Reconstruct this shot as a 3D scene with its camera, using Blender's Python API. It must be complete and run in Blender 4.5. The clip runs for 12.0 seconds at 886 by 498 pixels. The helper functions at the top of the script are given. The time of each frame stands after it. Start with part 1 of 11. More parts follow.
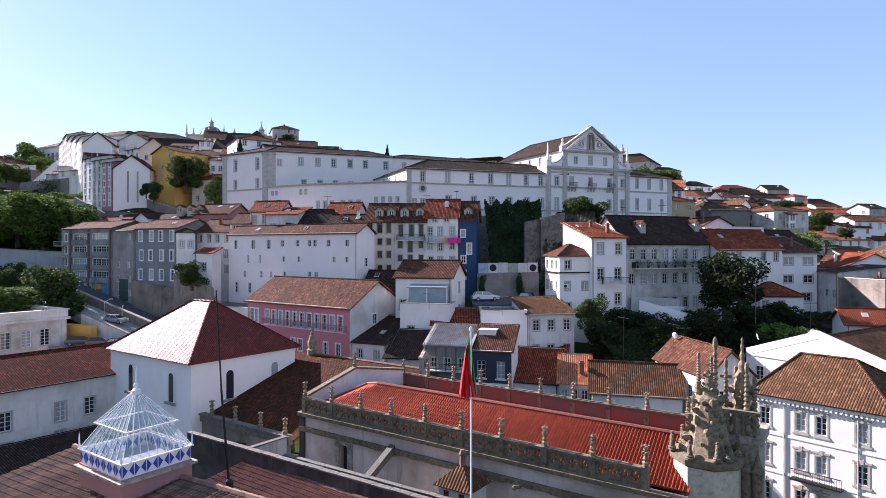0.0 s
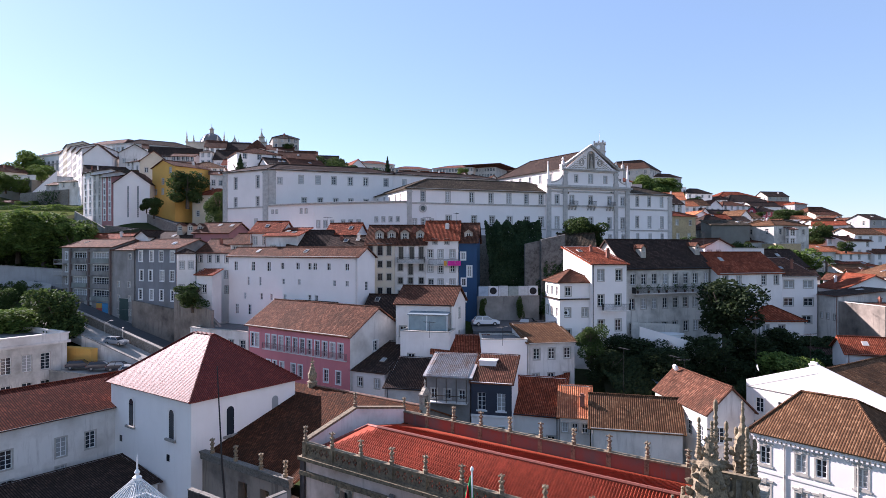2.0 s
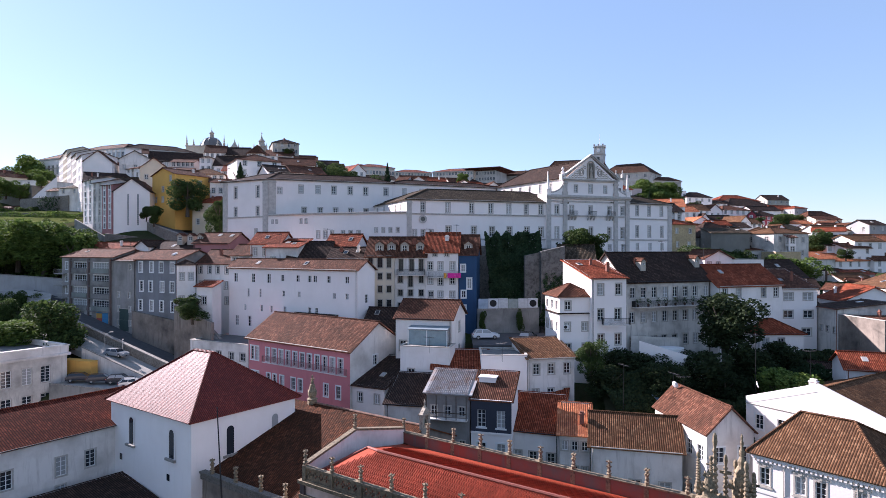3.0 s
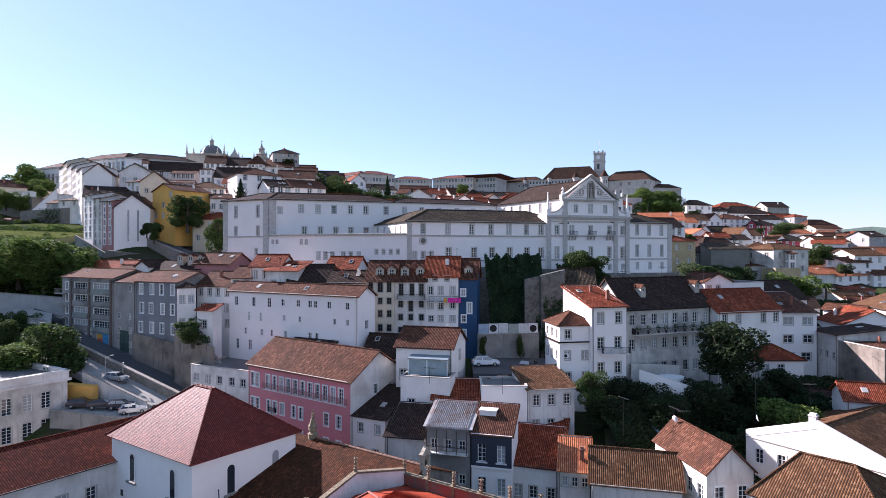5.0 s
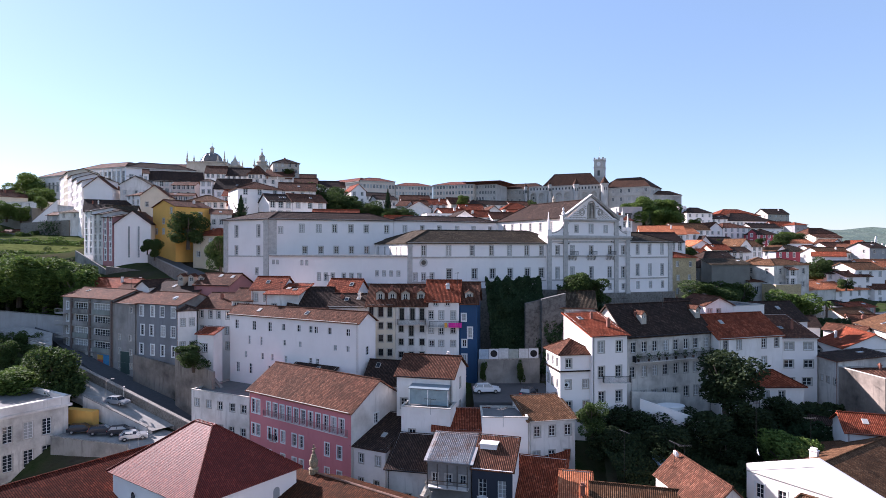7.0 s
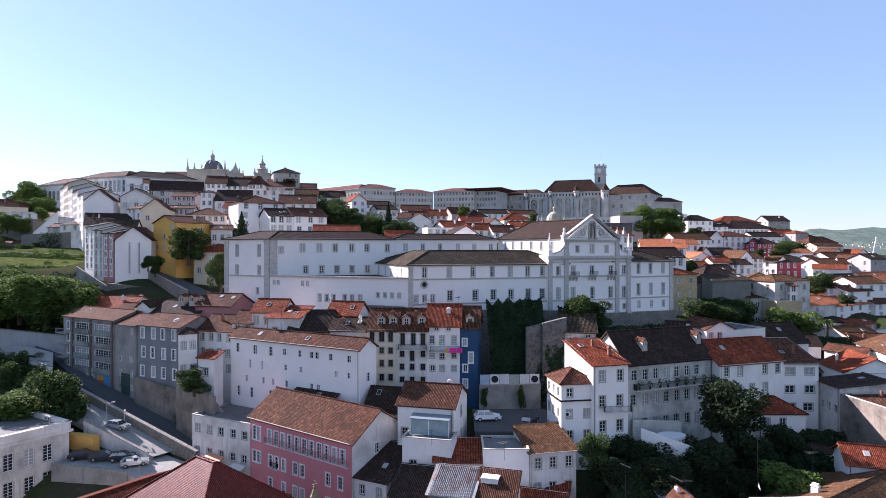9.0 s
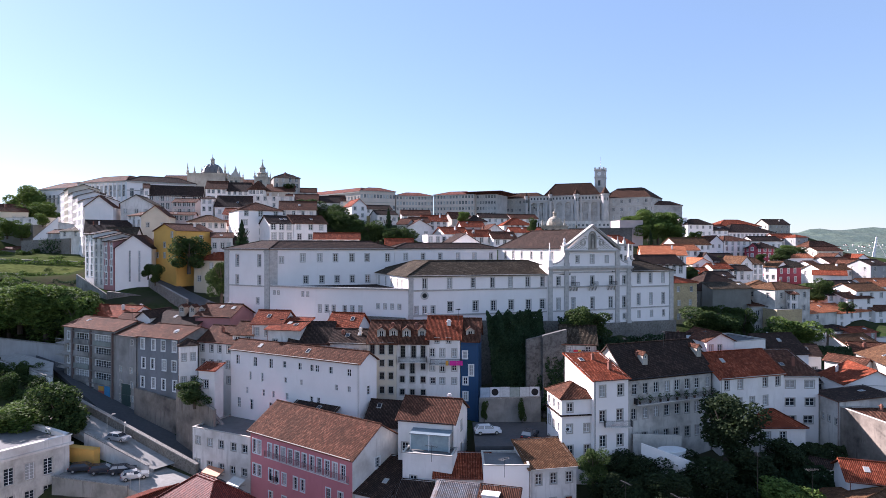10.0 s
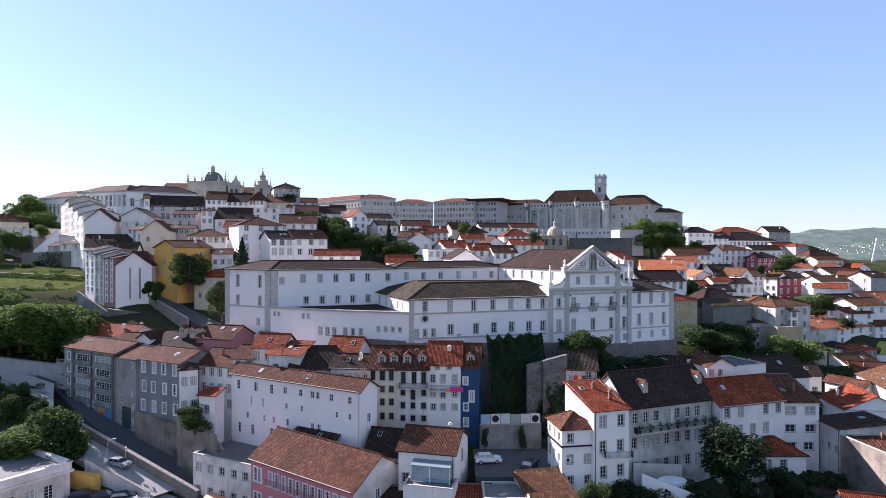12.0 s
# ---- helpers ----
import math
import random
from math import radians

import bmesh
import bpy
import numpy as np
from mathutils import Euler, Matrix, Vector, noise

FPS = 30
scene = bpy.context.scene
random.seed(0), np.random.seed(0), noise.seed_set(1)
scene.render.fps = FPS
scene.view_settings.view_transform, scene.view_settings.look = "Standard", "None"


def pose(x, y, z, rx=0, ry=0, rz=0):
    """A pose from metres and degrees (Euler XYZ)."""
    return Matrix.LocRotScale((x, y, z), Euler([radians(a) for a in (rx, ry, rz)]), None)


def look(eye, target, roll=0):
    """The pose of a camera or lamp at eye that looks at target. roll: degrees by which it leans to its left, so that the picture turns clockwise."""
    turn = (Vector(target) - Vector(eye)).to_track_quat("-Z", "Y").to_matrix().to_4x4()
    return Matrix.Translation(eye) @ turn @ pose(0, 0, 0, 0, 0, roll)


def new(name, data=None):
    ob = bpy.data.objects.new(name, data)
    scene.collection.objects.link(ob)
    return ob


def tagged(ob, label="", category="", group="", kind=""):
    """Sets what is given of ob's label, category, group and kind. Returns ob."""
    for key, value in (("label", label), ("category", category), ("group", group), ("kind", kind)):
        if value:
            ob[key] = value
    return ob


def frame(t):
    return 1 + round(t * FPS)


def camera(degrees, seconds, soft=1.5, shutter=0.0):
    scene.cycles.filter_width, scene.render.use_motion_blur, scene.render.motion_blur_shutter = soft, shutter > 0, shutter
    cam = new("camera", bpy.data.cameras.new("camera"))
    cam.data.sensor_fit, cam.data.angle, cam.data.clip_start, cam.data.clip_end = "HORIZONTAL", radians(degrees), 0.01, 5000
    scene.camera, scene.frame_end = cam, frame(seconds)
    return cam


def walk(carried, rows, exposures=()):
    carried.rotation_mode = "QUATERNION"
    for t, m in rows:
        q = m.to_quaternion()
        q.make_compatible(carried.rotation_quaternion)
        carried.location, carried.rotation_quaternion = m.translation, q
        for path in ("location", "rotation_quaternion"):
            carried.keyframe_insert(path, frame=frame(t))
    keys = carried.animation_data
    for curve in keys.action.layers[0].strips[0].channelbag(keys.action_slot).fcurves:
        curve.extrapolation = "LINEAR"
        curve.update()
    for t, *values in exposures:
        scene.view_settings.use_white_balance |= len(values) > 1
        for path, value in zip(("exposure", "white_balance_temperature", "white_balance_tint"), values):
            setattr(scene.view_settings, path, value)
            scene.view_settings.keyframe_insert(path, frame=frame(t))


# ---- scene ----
cam = camera(73.0, 12.0, 0.8)
METRES, EYE, TILT, LEAN, TURN = 27.0, 32.0, 0.0, 0.0, 0.0
ROWS = [
    (0.0, 0.0, 0.0, 0.0, 0.000, 0.000, -0.000),
    (0.5, -0.0003, -0.0001, 0.0343, 0.000, -0.007, -0.007),
    (1.0, -0.0003, -0.0005, 0.0729, 0.000, 0.000, -0.015),
    (1.5, -0.0009, -0.0003, 0.1096, -0.000, -0.000, -0.015),
    (2.0, -0.0012, -0.0009, 0.1511, 0.007, -0.007, -0.015),
    (2.5, -0.0009, -0.0016, 0.1903, 0.015, -0.015, -0.022),
    (3.0, -0.0005, -0.0027, 0.2333, 0.007, -0.022, -0.015),
    (5.0, -0.0022, -0.0061, 0.3978, -0.000, -0.030, -0.007),
    (5.5, -0.003, -0.0059, 0.4378, -0.000, -0.044, -0.007),
    (6.0, -0.0038, -0.0059, 0.4807, 0.000, -0.044, -0.015),
    (6.5, -0.0043, -0.0061, 0.5209, 0.007, -0.044, -0.007),
    (7.0, -0.0052, -0.0062, 0.5652, 0.015, -0.067, -0.007),
    (9.0, -0.0091, -0.003, 0.7355, 0.044, -0.126, -0.022),
    (9.5, -0.0095, -0.0032, 0.7766, 0.052, -0.141, -0.022),
    (10.0, -0.0107, -0.0036, 0.8217, 0.044, -0.155, -0.022),
    (10.5, -0.0114, -0.0036, 0.8643, 0.052, -0.170, -0.030),
    (11.0, -0.0122, -0.0032, 0.9106, 0.059, -0.185, -0.022),
    (11.5, -0.0129, -0.0027, 0.9535, 0.067, -0.192, -0.022),
    (12.0, -0.0131, -0.003, 0.9998, 0.059, -0.207, -0.030),
]
walk(cam, [(t, pose(0, 0, EYE, TILT, LEAN, TURN) @ pose(METRES * x, METRES * y, METRES * z, 90 + pitch, roll, yaw)) for t, x, y, z, yaw, pitch, roll in ROWS], exposures=((0.0, 1.99, 5940, 29), (4.0, 1.96, 5900, 29), (12.0, 1.95, 5860, 29)))

# ---- daylight ----
SUN_LEFT, SUN_UP = 54.0, 28.0
world = bpy.data.worlds.new("sky")
scene.world = world
world.use_nodes = True
wn = world.node_tree
sky = wn.nodes.new("ShaderNodeTexSky")
sky.sky_type, sky.sun_disc = "NISHITA", False
sky.sun_elevation, sky.sun_rotation = radians(SUN_UP), radians(-SUN_LEFT)
sky.air_density, sky.dust_density, sky.ozone_density = 1.0, 0.14, 2.1
haze = wn.nodes.new("ShaderNodeMixRGB")
haze.inputs[0].default_value, haze.inputs[2].default_value = 0.48, (1.92, 2.93, 3.52, 1)
wn.links.new(sky.outputs[0], haze.inputs[1])
wn.links.new(haze.outputs[0], wn.nodes["Background"].inputs[0])
wn.nodes["Background"].inputs[1].default_value = 0.0555
sun = new("sun", bpy.data.lights.new("sun", "SUN"))
sun.data.energy, sun.data.angle, sun.data.color = 3.95, radians(0.53), (1.0, 0.93, 0.82)
sd = Vector((-math.sin(radians(SUN_LEFT)) * math.cos(radians(SUN_UP)), math.cos(radians(SUN_LEFT)) * math.cos(radians(SUN_UP)), math.sin(radians(SUN_UP))))
sun.matrix_world = look(sd * 500, (0, 0, 0))

# ---- materials ----
def material(name):
    m = bpy.data.materials.new(name)
    m.use_nodes = True
    n = m.node_tree.nodes
    return m, n, m.node_tree.links, n["Principled BSDF"]


def noise_tex(n, l, coord, scale, detail=4.0, rough=0.6):
    t = n.new("ShaderNodeTexNoise")
    t.inputs["Scale"].default_value, t.inputs["Detail"].default_value, t.inputs["Roughness"].default_value = scale, detail, rough
    l.new(coord, t.inputs["Vector"])
    return t.outputs["Fac"]


def ramp(n, l, fac, a, b):
    r = n.new("ShaderNodeMapRange")
    r.inputs[1].default_value, r.inputs[2].default_value = a, b
    l.new(fac, r.inputs[0])
    return r.outputs[0]


def mix(n, l, fac, a, b, kind="MIX"):
    m = n.new("ShaderNodeMix")
    m.data_type, m.blend_type = "RGBA", kind
    for i, v in ((0, fac), (6, a), (7, b)):
        if isinstance(v, bpy.types.NodeSocket):
            l.new(v, m.inputs[i])
        elif i == 0:
            m.inputs[0].default_value = v
        else:
            m.inputs[i].default_value = (*v, 1)
    return m.outputs[2]


def bump(n, l, b, height, strength, distance):
    k = n.new("ShaderNodeBump")
    k.inputs["Strength"].default_value, k.inputs["Distance"].default_value = strength, distance
    l.new(height, k.inputs["Height"])
    l.new(k.outputs[0], b.inputs["Normal"])


def plaster(name, colour, dirt, amount=0.35, rough=0.85):
    """Rendered wall: broad blotches, streaks that run down, fine grain."""
    m, n, l, b = material(name)
    g = n.new("ShaderNodeNewGeometry").outputs["Position"]
    streak = n.new("ShaderNodeMapping")
    streak.inputs["Scale"].default_value = (1.0, 1.0, 0.12)
    l.new(g, streak.inputs[0])
    a = ramp(n, l, noise_tex(n, l, g, 0.25, 6), 0.42, 0.75)
    s = ramp(n, l, noise_tex(n, l, streak.outputs[0], 1.6, 5, 0.7), 0.5, 0.8)
    f = n.new("ShaderNodeMath")
    f.operation, f.inputs[1].default_value = "MULTIPLY", amount
    h = n.new("ShaderNodeMath")
    h.operation = "MAXIMUM"
    l.new(a, h.inputs[0]), l.new(s, h.inputs[1]), l.new(h.outputs[0], f.inputs[0])
    l.new(mix(n, l, f.outputs[0], colour, dirt), b.inputs["Base Color"])
    b.inputs["Roughness"].default_value = rough
    b.inputs["Specular IOR Level"].default_value = 0.2 if rough < 0.7 else 0.12
    bump(n, l, b, noise_tex(n, l, g, 6.0, 5), 0.25, 0.03)
    return m


def tiles(name, colour, dark, light, pitch=0.24, course=0.38, lichen=0.5, rough=0.85):
    """Barrel tiles laid in the roof's own metres: columns up the slope, courses across."""
    m, n, l, b = material(name)
    uv = n.new("ShaderNodeUVMap").outputs[0]
    g = n.new("ShaderNodeNewGeometry").outputs["Position"]
    sep = n.new("ShaderNodeSeparateXYZ")
    l.new(uv, sep.inputs[0])

    def cell(out, size):
        d = n.new("ShaderNodeMath")
        d.operation, d.inputs[1].default_value = "DIVIDE", size
        l.new(out, d.inputs[0])
        f = n.new("ShaderNodeMath")
        f.operation = "FLOOR"
        l.new(d.outputs[0], f.inputs[0])
        r = n.new("ShaderNodeMath")
        r.operation = "FRACT"
        l.new(d.outputs[0], r.inputs[0])
        return f.outputs[0], r.outputs[0]

    fu, ru = cell(sep.outputs[0], pitch)
    fv, rv = cell(sep.outputs[1], course)
    comb = n.new("ShaderNodeCombineXYZ")
    l.new(fu, comb.inputs[0]), l.new(fv, comb.inputs[1])
    wh = n.new("ShaderNodeTexWhiteNoise")
    wh.noise_dimensions = "2D"
    l.new(comb.outputs[0], wh.inputs["Vector"])
    aged = mix(n, l, ramp(n, l, wh.outputs["Value"], 0.0, 0.55), tuple(0.55 * c + 0.45 * d for c, d in zip(colour, dark)), colour)
    one = mix(n, l, ramp(n, l, wh.outputs["Value"], 0.55, 1.0), aged, tuple(c * 1.25 for c in light))
    two = mix(n, l, ramp(n, l, noise_tex(n, l, g, 0.35, 6, 0.7), 0.5 - 0.25 * lichen, 0.78), one, dark)
    spot = mix(n, l, ramp(n, l, noise_tex(n, l, g, 2.6, 5, 0.85), 0.58, 0.68), two, tuple(min(1, c * 1.7 + 0.03) for c in light))
    three = mix(n, l, ramp(n, l, noise_tex(n, l, g, 1.3, 6, 0.8), 0.53, 0.64), spot, dark)
    arch = n.new("ShaderNodeMath")
    arch.operation = "PINGPONG"
    arch.inputs[1].default_value = 0.5
    l.new(ru, arch.inputs[0])
    gap = ramp(n, l, arch.outputs[0], 0.24, 0.06)
    l.new(mix(n, l, gap, three, (dark[0] * 0.3, dark[1] * 0.3, dark[2] * 0.3)), b.inputs["Base Color"])
    sine = n.new("ShaderNodeMath")
    sine.operation = "ADD"
    step = n.new("ShaderNodeMath")
    step.operation, step.inputs[1].default_value = "MULTIPLY", 0.35
    l.new(rv, step.inputs[0])
    l.new(arch.outputs[0], sine.inputs[0]), l.new(step.outputs[0], sine.inputs[1])
    b.inputs["Roughness"].default_value = rough
    b.inputs["Specular IOR Level"].default_value = 0.2 if rough < 0.7 else 0.04
    bump(n, l, b, sine.outputs[0], 0.9, 0.08)
    return m


def plain(name, colour, rough=0.6, metal=0.0, vary=0.25, scale=2.0):
    m, n, l, b = material(name)
    g = n.new("ShaderNodeNewGeometry").outputs["Position"]
    f = ramp(n, l, noise_tex(n, l, g, scale, 5, 0.65), 0.35, 0.75)
    l.new(mix(n, l, f, colour, tuple(c * (1 - vary) for c in colour)), b.inputs["Base Color"])
    b.inputs["Roughness"].default_value, b.inputs["Metallic"].default_value = rough, metal
    bump(n, l, b, noise_tex(n, l, g, scale * 6, 4), 0.2, 0.02)
    return m


def stone(name, colour, dark, scale=1.0):
    m, n, l, b = material(name)
    g = n.new("ShaderNodeNewGeometry").outputs["Position"]
    a = ramp(n, l, noise_tex(n, l, g, 0.5 * scale, 7, 0.7), 0.38, 0.7)
    c = ramp(n, l, noise_tex(n, l, g, 3.5 * scale, 6, 0.7), 0.45, 0.7)
    k = mix(n, l, a, colour, tuple(0.5 * (p + q) for p, q in zip(colour, dark)))
    l.new(mix(n, l, c, k, dark), b.inputs["Base Color"])
    b.inputs["Roughness"].default_value = 0.92
    bump(n, l, b, noise_tex(n, l, g, 5 * scale, 7, 0.7), 0.6, 0.08)
    return m


def glass_pane(name):
    """Panes of old sashes: dark rooms behind most, pale blinds or curtains behind some."""
    m, n, l, b = material(name)
    r = n.new("ShaderNodeObjectInfo").outputs["Random"]
    f = n.new("ShaderNodeMath")
    f.operation, f.inputs[1].default_value = "GREATER_THAN", 0.62
    l.new(r, f.inputs[0])
    l.new(mix(n, l, f.outputs[0], (0.026, 0.03, 0.037), (0.33, 0.33, 0.32)), b.inputs["Base Color"])
    b.inputs["Roughness"].default_value = 0.08
    return m


def leafy(name, dark, light):
    m, n, l, b = material(name)
    g = n.new("ShaderNodeNewGeometry")
    f = mix(n, l, g.outputs["Random Per Island"], dark, light)
    l.new(f, b.inputs["Base Color"])
    b.inputs["Roughness"].default_value = 0.85
    b.inputs["Specular IOR Level"].default_value = 0.2
    tr = n.new("ShaderNodeBsdfTranslucent")
    l.new(f, tr.inputs[0])
    ms = n.new("ShaderNodeMixShader")
    ms.inputs[0].default_value = 0.25
    l.new(b.outputs[0], ms.inputs[1]), l.new(tr.outputs[0], ms.inputs[2])
    l.new(ms.outputs[0], n["Material Output"].inputs[0])
    return m


def ground_mix(name):
    m, n, l, b = material(name)
    g = n.new("ShaderNodeNewGeometry").outputs["Position"]
    f = ramp(n, l, noise_tex(n, l, g, 0.05, 8, 0.65), 0.42, 0.6)
    h = ramp(n, l, noise_tex(n, l, g, 0.8, 6, 0.7), 0.35, 0.7)
    a = mix(n, l, h, (0.022, 0.038, 0.012), (0.05, 0.065, 0.024))
    c = mix(n, l, h, (0.07, 0.058, 0.042), (0.04, 0.035, 0.025))
    l.new(mix(n, l, f, a, c), b.inputs["Base Color"])
    b.inputs["Roughness"].default_value = 0.95
    bump(n, l, b, noise_tex(n, l, g, 1.5, 6), 0.5, 0.3)
    return m


WHITE = plaster("white_plaster", (0.83, 0.775, 0.725), (0.50, 0.44, 0.385), 0.45)
CLEAN = plaster("fresh_white_plaster", (0.865, 0.80, 0.755), (0.70, 0.64, 0.585), 0.35)
WORN = plaster("worn_white_plaster", (0.74, 0.69, 0.635), (0.32, 0.27, 0.225), 0.75)
GREY = plaster("grey_render", (0.36, 0.35, 0.34), (0.20, 0.19, 0.18), 0.6)
CREAM = plaster("cream_plaster", (0.66, 0.58, 0.45), (0.42, 0.36, 0.28), 0.45)
YELLOW = plaster("ochre_plaster", (0.72, 0.40, 0.10), (0.52, 0.29, 0.09), 0.5)
PALE = plaster("pale_yellow_plaster", (0.60, 0.50, 0.36), (0.36, 0.30, 0.22), 0.55)
PINK = plaster("pink_plaster", (0.62, 0.23, 0.24), (0.46, 0.16, 0.17), 0.5)
RED = plaster("crimson_plaster", (0.36, 0.075, 0.095), (0.27, 0.06, 0.075), 0.4)
ROSE = plaster("faded_rose_plaster", (0.42, 0.20, 0.19), (0.28, 0.15, 0.14), 0.5)
ROSEGREY = plaster("pale_rose_grey_plaster", (0.50, 0.42, 0.40), (0.30, 0.25, 0.24), 0.55)
SLATE = plaster("dark_blue_cladding", (0.045, 0.05, 0.066), (0.03, 0.033, 0.042), 0.4, 0.5)
BLUE = plaster("blue_glazed_tile", (0.024, 0.07, 0.15), (0.02, 0.05, 0.10), 0.4, 0.4)
AGED = plaster("aged_grey_render", (0.31, 0.29, 0.27), (0.11, 0.10, 0.09), 0.85)
CONCRETE = plaster("stained_concrete", (0.30, 0.285, 0.26), (0.08, 0.075, 0.07), 0.95)
GRAVEL = plaster("grey_roof_gravel", (0.17, 0.165, 0.16), (0.09, 0.088, 0.085), 0.8)
STREAKED = plaster("streaked_old_plaster", (0.64, 0.60, 0.54), (0.20, 0.18, 0.155), 0.95)
OLIVE = plaster("dark_olive_render", (0.21, 0.205, 0.18), (0.12, 0.115, 0.10), 0.7)
DULL = plaster("weathered_ashlar", (0.46, 0.41, 0.34), (0.22, 0.19, 0.16), 0.7)
BEIGE = plaster("sunbleached_beige_render", (0.66, 0.56, 0.48), (0.44, 0.36, 0.30), 0.5)
SAND = stone("limestone", (0.47, 0.41, 0.32), (0.13, 0.11, 0.085))
FLAKED = plaster("flaked_ochre_plaster", (0.27, 0.225, 0.185), (0.045, 0.04, 0.035), 1.0)
BASTION = stone("blackened_rubble", (0.15, 0.145, 0.135), (0.035, 0.033, 0.03), 0.5)
OCHRE_STONE = stone("warm_ochre_stone", (0.50, 0.39, 0.22), (0.25, 0.19, 0.11), 0.8)
RUBBLE = stone("rubble_stone", (0.24, 0.215, 0.18), (0.07, 0.062, 0.05), 0.8)
TRIM = plain("stone_trim", (0.50, 0.46, 0.40), 0.8, 0, 0.35)
SASH = plain("white_sash", (0.78, 0.78, 0.76), 0.5, 0, 0.12)
DARKWOOD = plain("dark_painted_wood", (0.05, 0.055, 0.05), 0.5)
IRON = plain("wrought_iron", (0.03, 0.03, 0.032), 0.5, 0.6)
PANE = glass_pane("window_glass")
PANE_DARK = plain("unlit_window_glass", (0.02, 0.023, 0.028), 0.12, 0, 0.3)
T_OLD = tiles("weathered_roof_tiles", (0.142, 0.056, 0.034), (0.058, 0.031, 0.021), (0.195, 0.088, 0.055))
T_DARK = tiles("dark_roof_tiles", (0.066, 0.040, 0.031), (0.030, 0.023, 0.020), (0.092, 0.058, 0.043))
T_RED = tiles("red_roof_tiles", (0.28, 0.064, 0.030), (0.115, 0.034, 0.019), (0.35, 0.10, 0.052), lichen=0.3)
T_BRIGHT = tiles("new_orange_roof_tiles", (0.52, 0.17, 0.075), (0.33, 0.11, 0.06), (0.58, 0.23, 0.11), lichen=0.0)
T_CRIM = tiles("dark_red_flat_tiles", (0.17, 0.028, 0.018), (0.115, 0.021, 0.014), (0.20, 0.038, 0.024), 0.22, 0.3, 0.1, 0.53)
T_CRIM.node_tree.nodes["Principled BSDF"].inputs["Specular IOR Level"].default_value = 0.16
T_BROWN = tiles("brown_roof_tiles", (0.16, 0.077, 0.039), (0.08, 0.043, 0.025), (0.215, 0.115, 0.062), lichen=0.4)
T_LICHEN = tiles("lichened_grey_brown_tiles", (0.085, 0.062, 0.042), (0.03, 0.024, 0.018), (0.14, 0.11, 0.075), lichen=0.7)
LIME = plain("pale_limestone_trim", (0.54, 0.50, 0.455), 0.85, 0, 0.35, 1.5)
T_CHIM = plain("brick_chimney", (0.26, 0.10, 0.065), 0.9, 0, 0.4, 3)
BLUEGREY = plaster("blue_grey_glazed_tile", (0.205, 0.21, 0.222), (0.10, 0.096, 0.092), 0.7, 0.6)
T_UNI = tiles("umber_roof_tiles", (0.10, 0.052, 0.034), (0.05, 0.03, 0.022), (0.14, 0.075, 0.05))
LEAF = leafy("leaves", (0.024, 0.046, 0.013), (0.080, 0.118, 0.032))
# Darker copy of LEAF: the gardens' shade is put into the colour.
LEAF_SHADE = leafy("shaded_leaves", (0.015, 0.028, 0.012), (0.042, 0.060, 0.022))
# Paler copy of LEAF: sunlight and haze painted into the leaves.
LEAF_LIT = leafy("sunlit_leaves", (0.055, 0.095, 0.018), (0.14, 0.20, 0.045))
NEEDLE = leafy("conifer_needles", (0.015, 0.035, 0.014), (0.04, 0.07, 0.03))
BARK = plain("bark", (0.10, 0.075, 0.055), 0.95, 0, 0.5, 4)
GROUND = ground_mix("hill_ground")
FIELD = plain("vegetable_green", (0.105, 0.122, 0.042), 0.95, 0, 0.6, 0.7)
DRYGRASS = plain("dry_terrace_grass", (0.075, 0.09, 0.035), 0.95, 0, 0.6, 0.5)
for m_ in (GROUND, FIELD, DRYGRASS):
    m_.node_tree.nodes["Principled BSDF"].inputs["Specular IOR Level"].default_value = 0.0
ASPHALT = plain("asphalt", (0.075, 0.075, 0.078), 0.9, 0, 0.3, 1.5)
PAVING = plain("pale_paving", (0.34, 0.32, 0.29), 0.85, 0, 0.3, 1.2)


